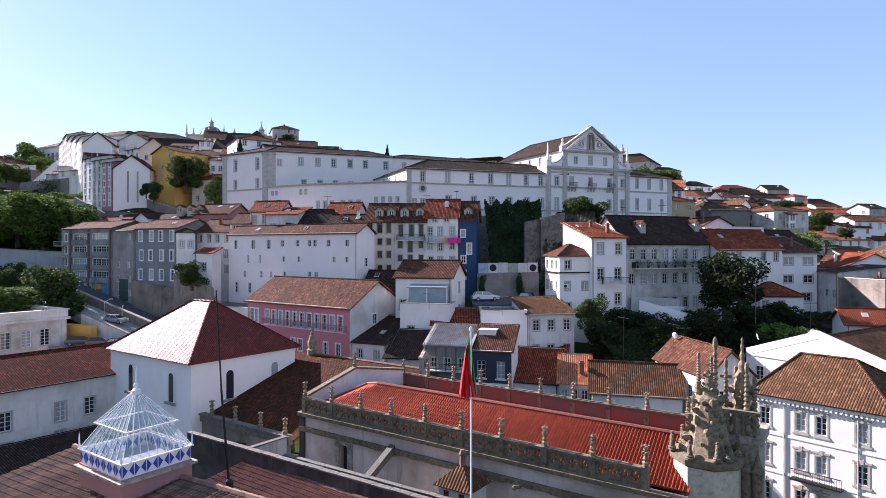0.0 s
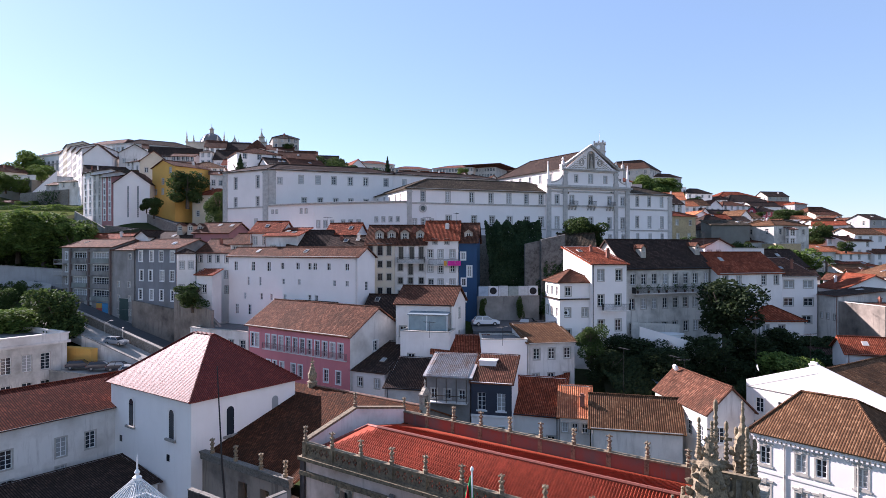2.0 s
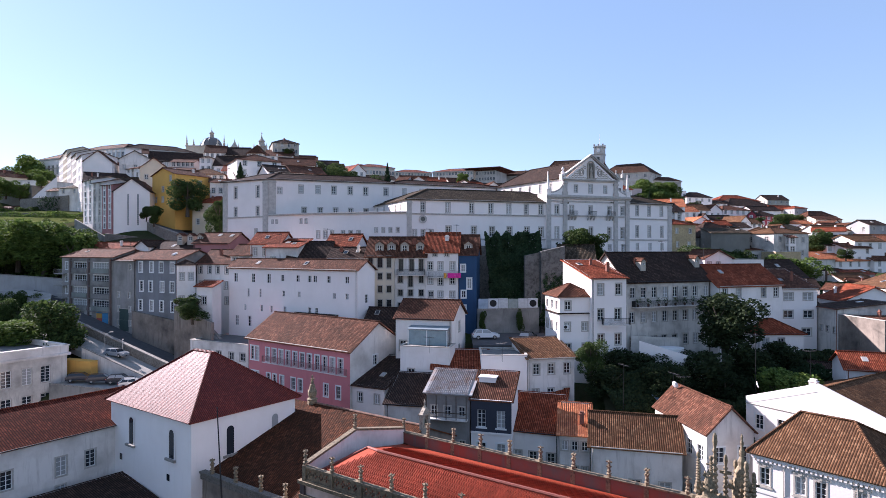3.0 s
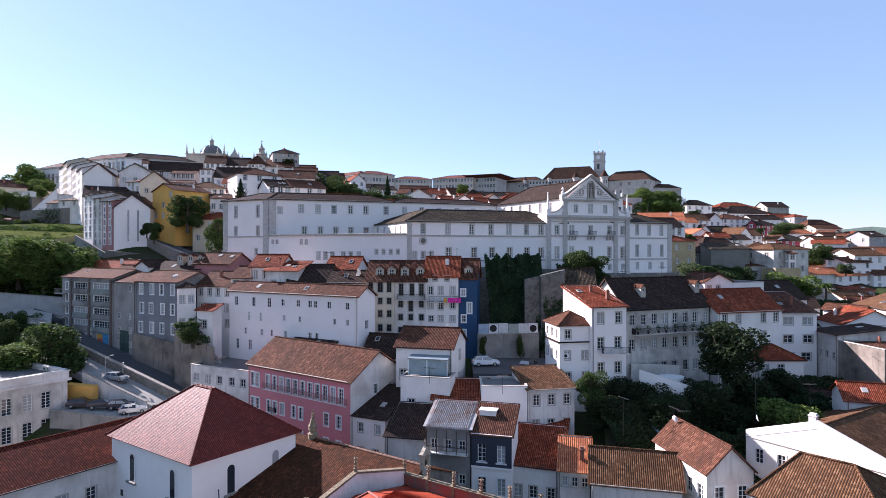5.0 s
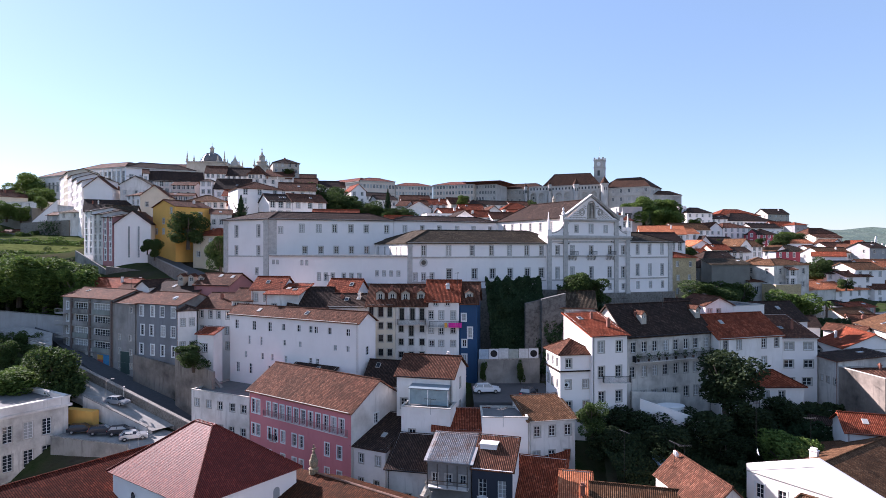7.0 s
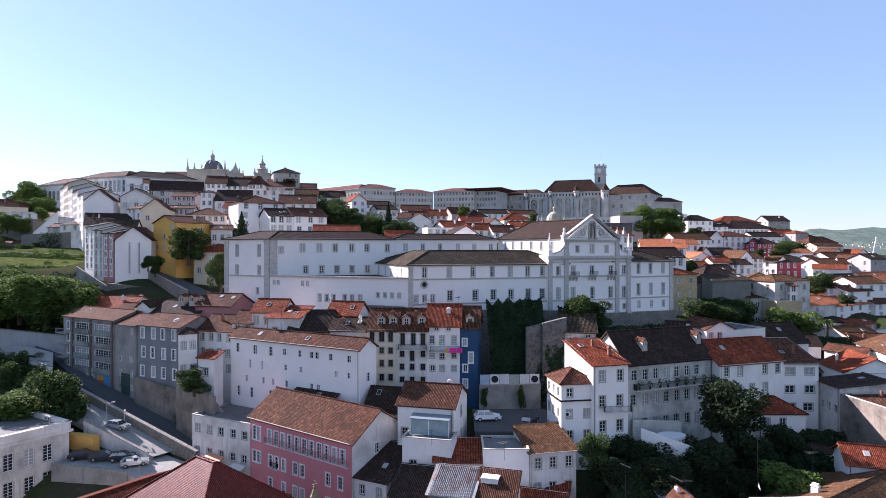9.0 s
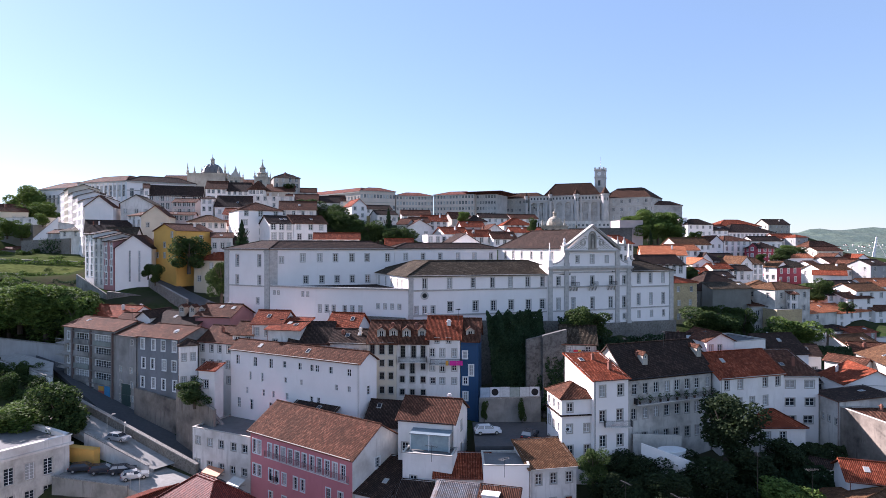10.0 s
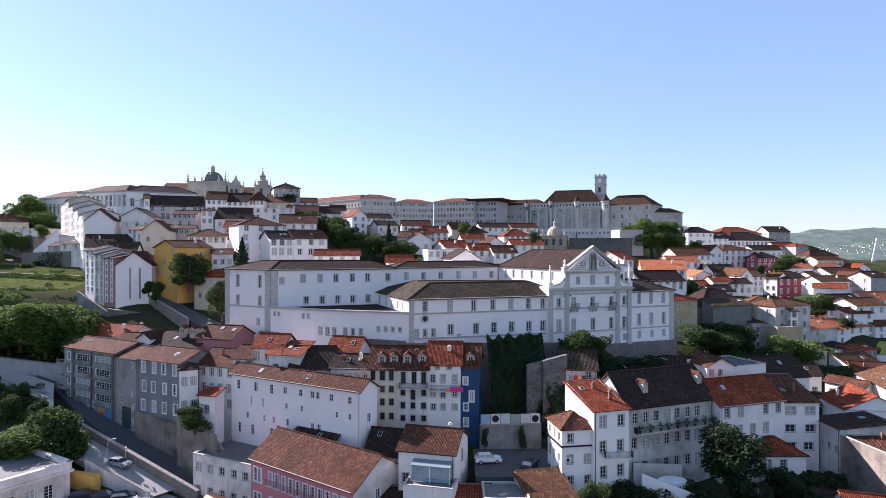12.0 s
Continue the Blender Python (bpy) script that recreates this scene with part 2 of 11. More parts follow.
# ---- building blocks ----
class Shape:
    """Collects faces with a material slot and roof coordinates."""

    def __init__(self):
        self.v, self.f, self.m, self.uv = [], [], [], []

    def face(self, pts, slot=0, uv=None):
        i = len(self.v)
        self.v += [tuple(p) for p in pts]
        self.f.append(tuple(range(i, i + len(pts))))
        self.m.append(slot)
        self.uv += uv if uv else [(p[0] + p[1], p[2]) for p in pts]

    def box(self, x0, y0, z0, x1, y1, z1, slot=0, skip=""):
        a, b, c, d = (x0, y0, z0), (x1, y0, z0), (x1, y1, z0), (x0, y1, z0)
        e, f, g, h = (x0, y0, z1), (x1, y0, z1), (x1, y1, z1), (x0, y1, z1)
        for key, q in (("f", (a, b, f, e)), ("r", (b, c, g, f)), ("k", (c, d, h, g)), ("l", (d, a, e, h)), ("t", (e, f, g, h)), ("b", (d, c, b, a))):
            if key not in skip:
                self.face(q, slot)

    def lathe(self, prof, sides=12, at=(0, 0, 0), slot=0, turn=0.0, squash=1.0):
        """A turned shape from (radius, height) pairs."""
        rings = []
        for r, z in prof:
            rings.append([(at[0] + r * math.cos(turn + 2 * math.pi * k / sides), at[1] + squash * r * math.sin(turn + 2 * math.pi * k / sides), at[2] + z) for k in range(sides)])
        for lo, hi in zip(rings, rings[1:]):
            for k in range(sides):
                self.face((lo[k], lo[(k + 1) % sides], hi[(k + 1) % sides], hi[k]), slot)
        if prof[-1][0] > 0.001:
            self.face(rings[-1], slot)
        if prof[0][0] > 0.001:
            self.face(rings[0][::-1], slot)

    def tube(self, a, b, r0, r1, sides=6, slot=0):
        a, b = Vector(a), Vector(b)
        q = (b - a).to_track_quat("Z", "Y")
        ra = [a + q @ Vector((r0 * math.cos(2 * math.pi * k / sides), r0 * math.sin(2 * math.pi * k / sides), 0)) for k in range(sides)]
        rb = [b + q @ Vector((r1 * math.cos(2 * math.pi * k / sides), r1 * math.sin(2 * math.pi * k / sides), 0)) for k in range(sides)]
        for k in range(sides):
            self.face((ra[k], ra[(k + 1) % sides], rb[(k + 1) % sides], rb[k]), slot)
        self.face(rb, slot)
        self.face(ra[::-1], slot)

    def mesh(self, name, mats, smooth=False):
        me = bpy.data.meshes.new(name)
        me.from_pydata(self.v, [], self.f)
        for m in mats:
            me.materials.append(m)
        me.polygons.foreach_set("material_index", self.m)
        me.uv_layers.new(name="roof").data.foreach_set("uv", [c for p in self.uv for c in p])
        if smooth:
            me.polygons.foreach_set("use_smooth", [True] * len(self.f))
        me.update()
        return me


def part(name, shape, mats, parent, label="", smooth=False):
    ob = new(name, shape.mesh(name, mats if isinstance(mats, (list, tuple)) else [mats], smooth) if isinstance(shape, Shape) else shape)
    ob.parent = parent
    return tagged(ob, label)


def thing(name, x, y, z, turn=0.0, label="", category="", group="", kind=""):
    ob = new(name)
    ob.empty_display_size = 0.3
    ob.matrix_world = Matrix.Translation((x, y, z)) @ Matrix.Rotation(turn, 4, "Z")
    return tagged(ob, label, category, group, kind)


BASES = []


def anchor(x, y, z):
    BASES.append((x, y, z))


WINDOWS = {}


def window_mesh(w, h, style):
    """The stone surround with sash bars (outside face at y = 0, outwards is -y), and the pane."""
    key = (round(w, 2), round(h, 2), style)
    if key not in WINDOWS:
        s = Shape()
        t = {"bare": 0.0, "white": 0.2, "stone": 0.2}.get(style, 0.16)
        if t:
            s.box(-w / 2 - t, -0.04, h, w / 2 + t, 0.05, h + t, 0)
            s.box(-w / 2 - t, -0.07, -t, w / 2 + t, 0.05, 0, 0)
            s.box(-w / 2 - t, -0.035, 0, -w / 2, 0.05, h, 0)
            s.box(w / 2, -0.035, 0, w / 2 + t, 0.05, h, 0)
        if style == "grand":
            s.box(-w / 2 - 0.3, -0.09, h + t + 0.1, w / 2 + 0.3, 0.05, h + t + 0.3, 0)
            s.box(-w / 2 - 0.3, -0.08, -t - 0.16, w / 2 + 0.3, 0.05, -t, 0)
            s.box(-0.16, -0.11, h + t, 0.16, 0.05, h + t + 0.45, 0)
        k = 0.09 if style == "grand" else 0.06
        y0, y1 = 0.13, 0.18
        s.box(-w / 2, y0, 0, -w / 2 + k, y1, h, 1)
        s.box(w / 2 - k, y0, 0, w / 2, y1, h, 1)
        s.box(-w / 2 + k, y0, 0, w / 2 - k, y1, k, 1)
        s.box(-w / 2 + k, y0, h - k, w / 2 - k, y1, h, 1)
        lights = max(2, round(w / 0.85))
        for i in range(1, lights):
            x = -w / 2 + w * i / lights
            s.box(x - k * 0.7, y0, k, x + k * 0.7, y1, h - k, 1)
        for j in range(1, max(2, round(h / 0.55))):
            z = h * j / max(2, round(h / 0.55))
            for i in range(lights):
                s.box(-w / 2 + w * i / lights + k * 0.7, y0 + 0.01, z - 0.02, -w / 2 + w * (i + 1) / lights - k * 0.7, y1, z + 0.02, 1)
        p = Shape()
        p.box(-w / 2, 0.165, 0, w / 2, 0.175, h)
        WINDOWS[key] = (s.mesh("window", [SASH if style == "white" else LIME if style == "stone" else TRIM, DARKWOOD if style == "dark" else SASH]), p.mesh("pane", [PANE_DARK if style in ("bare", "dark") else PANE]))
    return WINDOWS[key]


def wall_face(shape, o, ex, width, z0, z1, holes, slot=0, reveal=0.2, arch=False):
    """An upright wall from o along ex, cut where the holes (u0, u1, v0, v1) are, with their reveals."""
    ex = Vector(ex)
    inn = Vector((-ex.y, ex.x, 0))
    o = Vector((o[0], o[1], 0))
    us = sorted({0.0, width} | {h[0] for h in holes} | {h[1] for h in holes})
    vs = sorted({z0, z1} | {h[2] for h in holes} | {h[3] for h in holes})

    def at(u, v, d=0.0):
        p = o + ex * u + inn * d
        return (p.x, p.y, v)

    for va, vb in zip(vs, vs[1:]):
        run = None
        for ua, ub in zip(us, us[1:]):
            cut = any(h[0] <= (ua + ub) / 2 <= h[1] and h[2] <= (va + vb) / 2 <= h[3] for h in holes)
            if cut:
                if run is not None:
                    shape.face((at(run, va), at(ua, va), at(ua, vb), at(run, vb)), slot)
                run = None
            elif run is None:
                run = ua
        if run is not None:
            shape.face((at(run, va), at(width, va), at(width, vb), at(run, vb)), slot)
    for a, b, c, d in holes:
        shape.face((at(a, c), at(b, c), at(b, c, reveal), at(a, c, reveal)), slot)
        shape.face((at(a, d, reveal), at(b, d, reveal), at(b, d), at(a, d)), slot)
        shape.face((at(a, c), at(a, c, reveal), at(a, d, reveal), at(a, d)), slot)
        shape.face((at(b, c, reveal), at(b, c), at(b, d), at(b, d, reveal)), slot)


def grid(width, zb, ze, rows, cols, w, h, rng=None, skip=0.0, low=0.3, side=None):
    """Openings in even storeys."""
    holes = []
    if not rows or not cols:
        return holes
    step = (ze - zb) / rows
    m = width / cols
    for r in range(rows):
        for c in range(cols):
            if rng and rng.random() < skip:
                continue
            u = m * (c + 0.5) + (rng.uniform(-0.06, 0.06) * m if rng else 0)
            v = zb + step * r + step * low
            ww = min(w, m * 0.7)
            holes.append((u - ww / 2, u + ww / 2, v, min(v + h, ze - 0.12)))
    return holes


def put_windows(parent, o, ex, holes, style):
    ang = math.atan2(ex[1], ex[0])
    for a, b, c, d in holes:
        frame_me, pane_me = window_mesh(b - a, d - c, style)
        ob = new("window", frame_me)
        ob.parent = parent
        ob.matrix_local = Matrix.Translation((o[0] + ex[0] * (a + b) / 2, o[1] + ex[1] * (a + b) / 2, c)) @ Matrix.Rotation(ang, 4, "Z")
        p = new("pane", pane_me)
        p.parent = ob


def slope(shape, a, b, c, d, thick=0.16, slot=0, v0=0.0):
    """A roof slab with eave a-b and top d-c (c = d for a triangle), thickness below."""
    a, b, c, d = Vector(a), Vector(b), Vector(c), Vector(d)
    ex = (b - a).normalized()
    nrm = ex.cross(((d + c) / 2 - a)).normalized()
    if nrm.z < 0:
        nrm = -nrm
    up = nrm.cross(ex)
    pts = [a, b, c] if (c - d).length < 0.01 else [a, b, c, d]
    uv = [((p - a).dot(ex), (p - a).dot(up) + v0) for p in pts]
    shape.face(pts, slot, uv)
    low = [p - nrm * thick for p in pts]
    shape.face(low[::-1], slot, uv[::-1])
    for i in range(len(pts)):
        j = (i + 1) % len(pts)
        shape.face((low[i], low[j], pts[j], pts[i]), slot, [(0.1, 0.1)] * 4)


def ridge_line(shape, a, b, r=0.13, slot=0):
    a, b = Vector(a), Vector(b)
    n = max(1, int((b - a).length / 0.5))
    for i in range(n):
        shape.tube(a + (b - a) * (i / n), a + (b - a) * ((i + 0.96) / n), r, r * 0.85, 6, slot)


def rect_roof(parent, w, d, ze, kind, rise, mat, over=0.4, label=""):
    """Roof on a w by d plan (x along the front, y to the back)."""
    s, r = Shape(), Shape()
    o = over
    k = rise / (d / 2)
    lo = ze - o * (rise / (d / 2 if kind in ("gx", "hip") else w / 2 if kind == "gy" else d))
    if kind == "gx":
        slope(s, (-o, -o, lo), (w + o, -o, lo), (w + o, d / 2, ze + rise), (-o, d / 2, ze + rise))
        slope(s, (w + o, d + o, lo), (-o, d + o, lo), (-o, d / 2, ze + rise), (w + o, d / 2, ze + rise))
        ridge_line(r, (-o, d / 2, ze + rise + 0.03), (w + o, d / 2, ze + rise + 0.03))
    elif kind == "gy":
        slope(s, (-o, d + o, lo), (-o, -o, lo), (w / 2, -o, ze + rise), (w / 2, d + o, ze + rise))
        slope(s, (w + o, -o, lo), (w + o, d + o, lo), (w / 2, d + o, ze + rise), (w / 2, -o, ze + rise))
        ridge_line(r, (w / 2, -o, ze + rise + 0.03), (w / 2, d + o, ze + rise + 0.03))
    elif kind == "hip":
        e = min(w, d) / 2
        if w >= d:
            p, q = (e, d / 2, ze + rise), (w - e + 0.02, d / 2, ze + rise)
        else:
            p, q = (w / 2, e, ze + rise), (w / 2, d - e + 0.02, ze + rise)
        lo = ze - o * rise / e
        A, B, C, D = (-o, -o, lo), (w + o, -o, lo), (w + o, d + o, lo), (-o, d + o, lo)
        if w >= d:
            slope(s, A, B, q, p), slope(s, B, C, q, q), slope(s, C, D, p, q), slope(s, D, A, p, p)
            hips = ((A, p), (D, p), (B, q), (C, q), (p, q))
        else:
            slope(s, A, B, p, p), slope(s, B, C, q, p), slope(s, C, D, q, q), slope(s, D, A, p, q)
            hips = ((A, p), (B, p), (C, q), (D, q), (p, q))
        for a, b in hips:
            ridge_line(r, Vector(a) + Vector((0, 0, 0.03)), Vector(b) + Vector((0, 0, 0.03)), 0.1)
    elif kind == "mono":
        slope(s, (-o, -o, lo), (w + o, -o, lo), (w + o, d + o * 0.3, ze + rise), (-o, d + o * 0.3, ze + rise))
        ridge_line(r, (-o, d + o * 0.3, ze + rise), (w + o, d + o * 0.3, ze + rise), 0.1)
    elif kind == "flat":
        s.box(0.25, 0.25, ze - 0.35, w - 0.25, d - 0.25, ze - 0.15)
        r.box(-0.08, -0.08, ze, w + 0.08, 0.24, ze + 0.12)
        r.box(-0.08, d - 0.24, ze, w + 0.08, d + 0.08, ze + 0.12)
        r.box(-0.08, 0.24, ze, 0.24, d - 0.24, ze + 0.12)
        r.box(w - 0.24, 0.24, ze, w + 0.08, d - 0.24, ze + 0.12)
    roof = part("roof", s, mat, parent, label)
    part("parapet_cap" if kind == "flat" else "ridge_tiles", r, TRIM if kind == "flat" else mat, roof)
    return roof


def chimney(parent, x, y, z, h=1.5, w=0.6, mat=None):
    s = Shape()
    s.box(x - w / 2, y - w * 0.35, z - 0.6, x + w / 2, y + w * 0.35, z + h)
    s.box(x - w / 2 - 0.07, y - w * 0.35 - 0.07, z + h, x + w / 2 + 0.07, y + w * 0.35 + 0.07, z + h + 0.12)
    s.box(x - w / 2 + 0.08, y - w * 0.25, z + h + 0.12, x + w / 2 - 0.08, y + w * 0.25, z + h + 0.38)
    return part("chimney", s, mat or WORN, parent)


def house(label, x0, y0, x1, y1, depth, zb, ze, roof="gx", rise=2.2, wall=None, tile=None, front=(3, 3), left=(0, 0), right=(0, 0), win=(0.95, 1.5),
          style="plain", chim=0, over=0.4, skip=0.06, name="house", category="house", group="hillside houses", low=0.3, holes=None, band=False, side=None, ledge=0.0):
    """A house whose front runs from (x0, y0) to (x1, y1), as seen from the front left to right; depth goes back from it."""
    wall, tile = wall or WHITE, tile or T_OLD
    w = math.hypot(x1 - x0, y1 - y0)
    rng = random.Random(label + str(round(x0, 1)))
    ob = thing(name, x0, y0, zb, math.atan2(y1 - y0, x1 - x0), label, category, group)
    c, s_ = (x1 - x0) / w, (y1 - y0) / w
    for u, v in ((0, 0), (w, 0), (w / 2, depth / 2), (0, depth), (w, depth)):
        anchor(x0 + c * u - s_ * v, y0 + s_ * u + c * v, zb)
    if x0 > 40 and y0 > 120 and left == (0, 0) and front[0]:
        left = (front[0], max(1, int(depth / 4)))
    h = ze - zb
    top = {"flat": h + 0.0}.get(roof, h)
    sh, gab = Shape(), Shape()
    sides = (((0, 0), (1, 0), w, front), ((w, 0), (0, 1), depth, right), ((w, depth), (-1, 0), w, (0, 0)), ((0, depth), (0, -1), depth, left))
    todo = []
    for i, (o, ex, wd, (rows, cols)) in enumerate(sides):
        hs = holes if (i == 0 and holes is not None) else grid(wd, 0, h, rows, cols, win[0], win[1], rng, skip, low)
        hs = [q for q in hs if q[0] > 0.1 and q[1] < wd - 0.1 and q[3] < h - 0.05]
        wall_face(gab if i == 1 and side else sh, o, (*ex, 0), wd, -7.0, top, hs)
        todo.append((o, ex, hs))
    if roof == "gx":
        (gab if side else sh).face(((w, 0, h), (w, depth, h), (w, depth / 2, h + rise)))
        sh.face(((0, depth, h), (0, 0, h), (0, depth / 2, h + rise)))
    elif roof == "gy":
        sh.face(((0, 0, h), (w, 0, h), (w / 2, 0, h + rise)))
        sh.face(((w, depth, h), (0, depth, h), (w / 2, depth, h + rise)))
    elif roof == "mono":
        sh.face(((w, 0, h), (w, depth, h), (w, depth, h + rise)))
        sh.face(((0, depth, h), (0, 0, h), (0, depth, h + rise)))
        sh.face(((w, depth, h), (0, depth, h), (0, depth, h + rise), (w, depth, h + rise)))
    if band:
        for z in (h - 0.25,):
            sh.box(-0.05, -0.1, z, w + 0.05, 0.0, h - 0.02)
    part("wall", sh, wall, ob)
    if side:
        part("gable_wall", gab, side, ob)
    for o, ex, hs in todo:
        put_windows(ob, o, ex, hs, style)
    if y0 < 135 and w > 6 and roof != "flat":
        d = Shape()
        u = 0.25 if rng.random() < 0.5 else w - 0.25
        d.tube((u, -0.09, -4.0), (u, -0.09, h - 0.3), 0.05, 0.05, 6)
        d.tube((0.0, -over - 0.05, h - 0.16), (w, -over - 0.05, h - 0.16), 0.06, 0.06, 6)
        part("downpipe", d, rng.choice((TRIM, IRON, T_CHIM)), ob)
    rf = rect_roof(ob, w, depth, h, roof, rise, tile, over)
    if ledge:
        for o, ex, wd in (((0, 0), (1, 0), w), ((0, depth), (0, -1), depth)):
            b = Shape()
            b.box(-0.3, -0.32, h - ledge, wd + 0.3, 0.0, h - ledge + 0.16)
            part("ledge", b, T_DARK, ob, "dark tiled ledge").matrix_local = Matrix.Translation((o[0], o[1], 0)) @ Matrix.Rotation(math.atan2(ex[1], ex[0]), 4, "Z")
    if roof in ("gx", "mono") and y0 < 230 and w > 5:
        run = depth / 2 if roof == "gx" else depth
        tilt = math.atan2(rise, run)
        for i in range(rng.choice((0, 0, 0, 0, 1) if y0 < 100 else (0, 0, 1, 1, 2))):
            u, f = rng.uniform(0.12, 0.88) * w, rng.uniform(0.3, 0.75)
            b = Shape()
            b.box(-0.38, -0.5, 0.0, 0.38, 0.5, 0.1, 0)
            b.box(-0.31, -0.43, 0.1, 0.31, 0.43, 0.105, 1)
            ob2 = new("roof_window", b.mesh("roof_window", [TRIM, PANE]))
            ob2.parent = rf
            ob2.matrix_local = Matrix.Translation((u, run * f, h + rise * f)) @ Matrix.Rotation(tilt, 4, "X")
    for i in range(chim):
        u, v = rng.uniform(0.15, 0.85) * w, rng.choice((0.3, 0.7)) * depth
        z = h + (rise * 0.55 if roof != "flat" else 0)
        chimney(rf, u, v, z, rng.uniform(0.5, 1.1), rng.uniform(0.4, 0.75), rng.choice((WORN, WORN, T_CHIM)))
    return ob


def block(label, pts, zb, ze, rise, inset, wall, tile, rows=(), name="house", category="building", group="", over=0.45, win=(1.2, 2.2), style="plain", low=0.3, flat=False, anchors=True, sink=9.0, holes=None):
    """A building on any convex plan, listed with the front from left to right first and then round the back; rows: (storeys, windows) for each side. Its hipped roof closes at the inset plan."""
    n = len(pts)
    cx, cy = sum(p[0] for p in pts) / n, sum(p[1] for p in pts) / n
    ob = thing(name, cx, cy, zb, 0, label, category, group)
    P = [Vector((x - cx, y - cy, 0)) for x, y in pts]
    if anchors:
        for x, y in pts:
            anchor(x, y, zb)
        anchor(cx, cy, zb)
    h = ze - zb
    sh = Shape()
    for i in range(n):
        a, b = P[i], P[(i + 1) % n]
        wd = (b - a).length
        ex = (b - a) / wd
        r, c = rows[i] if i < len(rows) else (0, 0)
        hs = holes[i] if holes and i in holes else grid(wd, 0, h, r, c, win[0], win[1], None, 0, low)
        wall_face(sh, a, ex, wd, -sink, h, hs)
        put_windows(ob, (a.x, a.y), (ex.x, ex.y), hs, style)
    part("wall", sh, wall, ob)
    if flat:
        deck = Shape()
        deck.face([(p.x, p.y, h - 0.4) for p in P])
        part("roof_deck", deck, tile, ob)
        return ob
    s, rt = Shape(), Shape()
    mid = Vector((0, 0, 0))
    out, inn = [], []
    for i in range(n):
        p, a, b = P[i], P[i - 1], P[(i + 1) % n]
        d0, d1 = (p - a).normalized(), (b - p).normalized()
        n0, n1 = Vector((-d0.y, d0.x, 0)), Vector((-d1.y, d1.x, 0))
        bis = (n0 + n1) / max(0.35, 1 + n0.dot(n1))
        q = p - bis * over
        out.append(Vector((q.x, q.y, h - over * rise / inset)))
        q = p + bis * inset
        inn.append(Vector((q.x, q.y, h + rise)))
    for i in range(n):
        j = (i + 1) % n
        if (inn[j] - inn[i]).dot(P[j] - P[i]) < 0:
            m_ = (inn[i] + inn[j]) / 2
            inn[i] = inn[j] = m_
    for i in range(n):
        j = (i + 1) % n
        slope(s, out[i], out[j], inn[j], inn[i])
        ridge_line(rt, out[i] + Vector((0, 0, 0.04)), inn[i] + Vector((0, 0, 0.04)), 0.11)
        ridge_line(rt, inn[i] + Vector((0, 0, 0.04)), inn[j] + Vector((0, 0, 0.04)), 0.11)
    s.face([p + Vector((0, 0, -0.02)) for p in inn], 0)
    rf = part("roof", s, tile, ob)
    part("ridge_tiles", rt, tile, rf)
    return ob


# ---- plants ----
def crown_mesh(seed, height, radius, leaves, mats, size=0.34, lobes=9, conifer=False):
    rng = random.Random(seed)
    s = Shape()
    blobs = []
    for i in range(lobes):
        a, k = rng.uniform(0, 2 * math.pi), rng.random() ** 0.6
        blobs.append((Vector((math.cos(a) * radius * 0.62 * k, math.sin(a) * radius * 0.62 * k, height * rng.uniform(0.2, 0.86))), radius * rng.uniform(0.26, 0.46)))
    for i in range(leaves):
        if conifer:
            z = rng.random() ** 1.3
            r = radius * (1 - z) ** 0.9 * (0.55 + 0.45 * ((z * 9) % 1.0)) * math.sqrt(rng.uniform(0.25, 1))
            a = rng.uniform(0, 2 * math.pi)
            p = Vector((r * math.cos(a), r * math.sin(a), height * (0.1 + 0.9 * z) - 0.12 * r))
        else:
            c, r = blobs[i % lobes]
            d = Vector((rng.gauss(0, 1), rng.gauss(0, 1), rng.gauss(0, 1))).normalized()
            p = c + d * r * (0.7 + 0.35 * rng.random())
            p.z = max(p.z, height * 0.06)
        n = Vector((rng.gauss(0, 1), rng.gauss(0, 1), rng.gauss(0.5, 1))).normalized()
        u = n.orthogonal().normalized()
        w = n.cross(u)
        k = size * rng.uniform(0.6, 1.3)
        s.face((p - u * k, p - w * k * 0.6, p + u * k, p + w * k * 0.6))
    return s.mesh("crown", mats)


def trunk_mesh(seed, height, radius):
    rng = random.Random(seed)
    s = Shape()
    r = 0.035 * height + 0.05
    a, b = Vector((0, 0, -1.0)), Vector((rng.uniform(-0.2, 0.2), rng.uniform(-0.2, 0.2), height * 0.4))
    s.tube(a, b, r, r * 0.7, 8)
    for i in range(6):
        ang = i * 1.05 + rng.uniform(-0.3, 0.3)
        e = b + Vector((math.cos(ang) * radius * 0.5, math.sin(ang) * radius * 0.5, height * rng.uniform(0.2, 0.42)))
        s.tube(b, e, r * 0.45, r * 0.12, 5)
        s.tube((b + e) / 2, (b + e) / 2 + Vector((math.cos(ang + 1) * radius * 0.3, math.sin(ang + 1) * radius * 0.3, height * 0.18)), r * 0.22, r * 0.06, 4)
    return s.mesh("trunk", [BARK])


TREES = {}


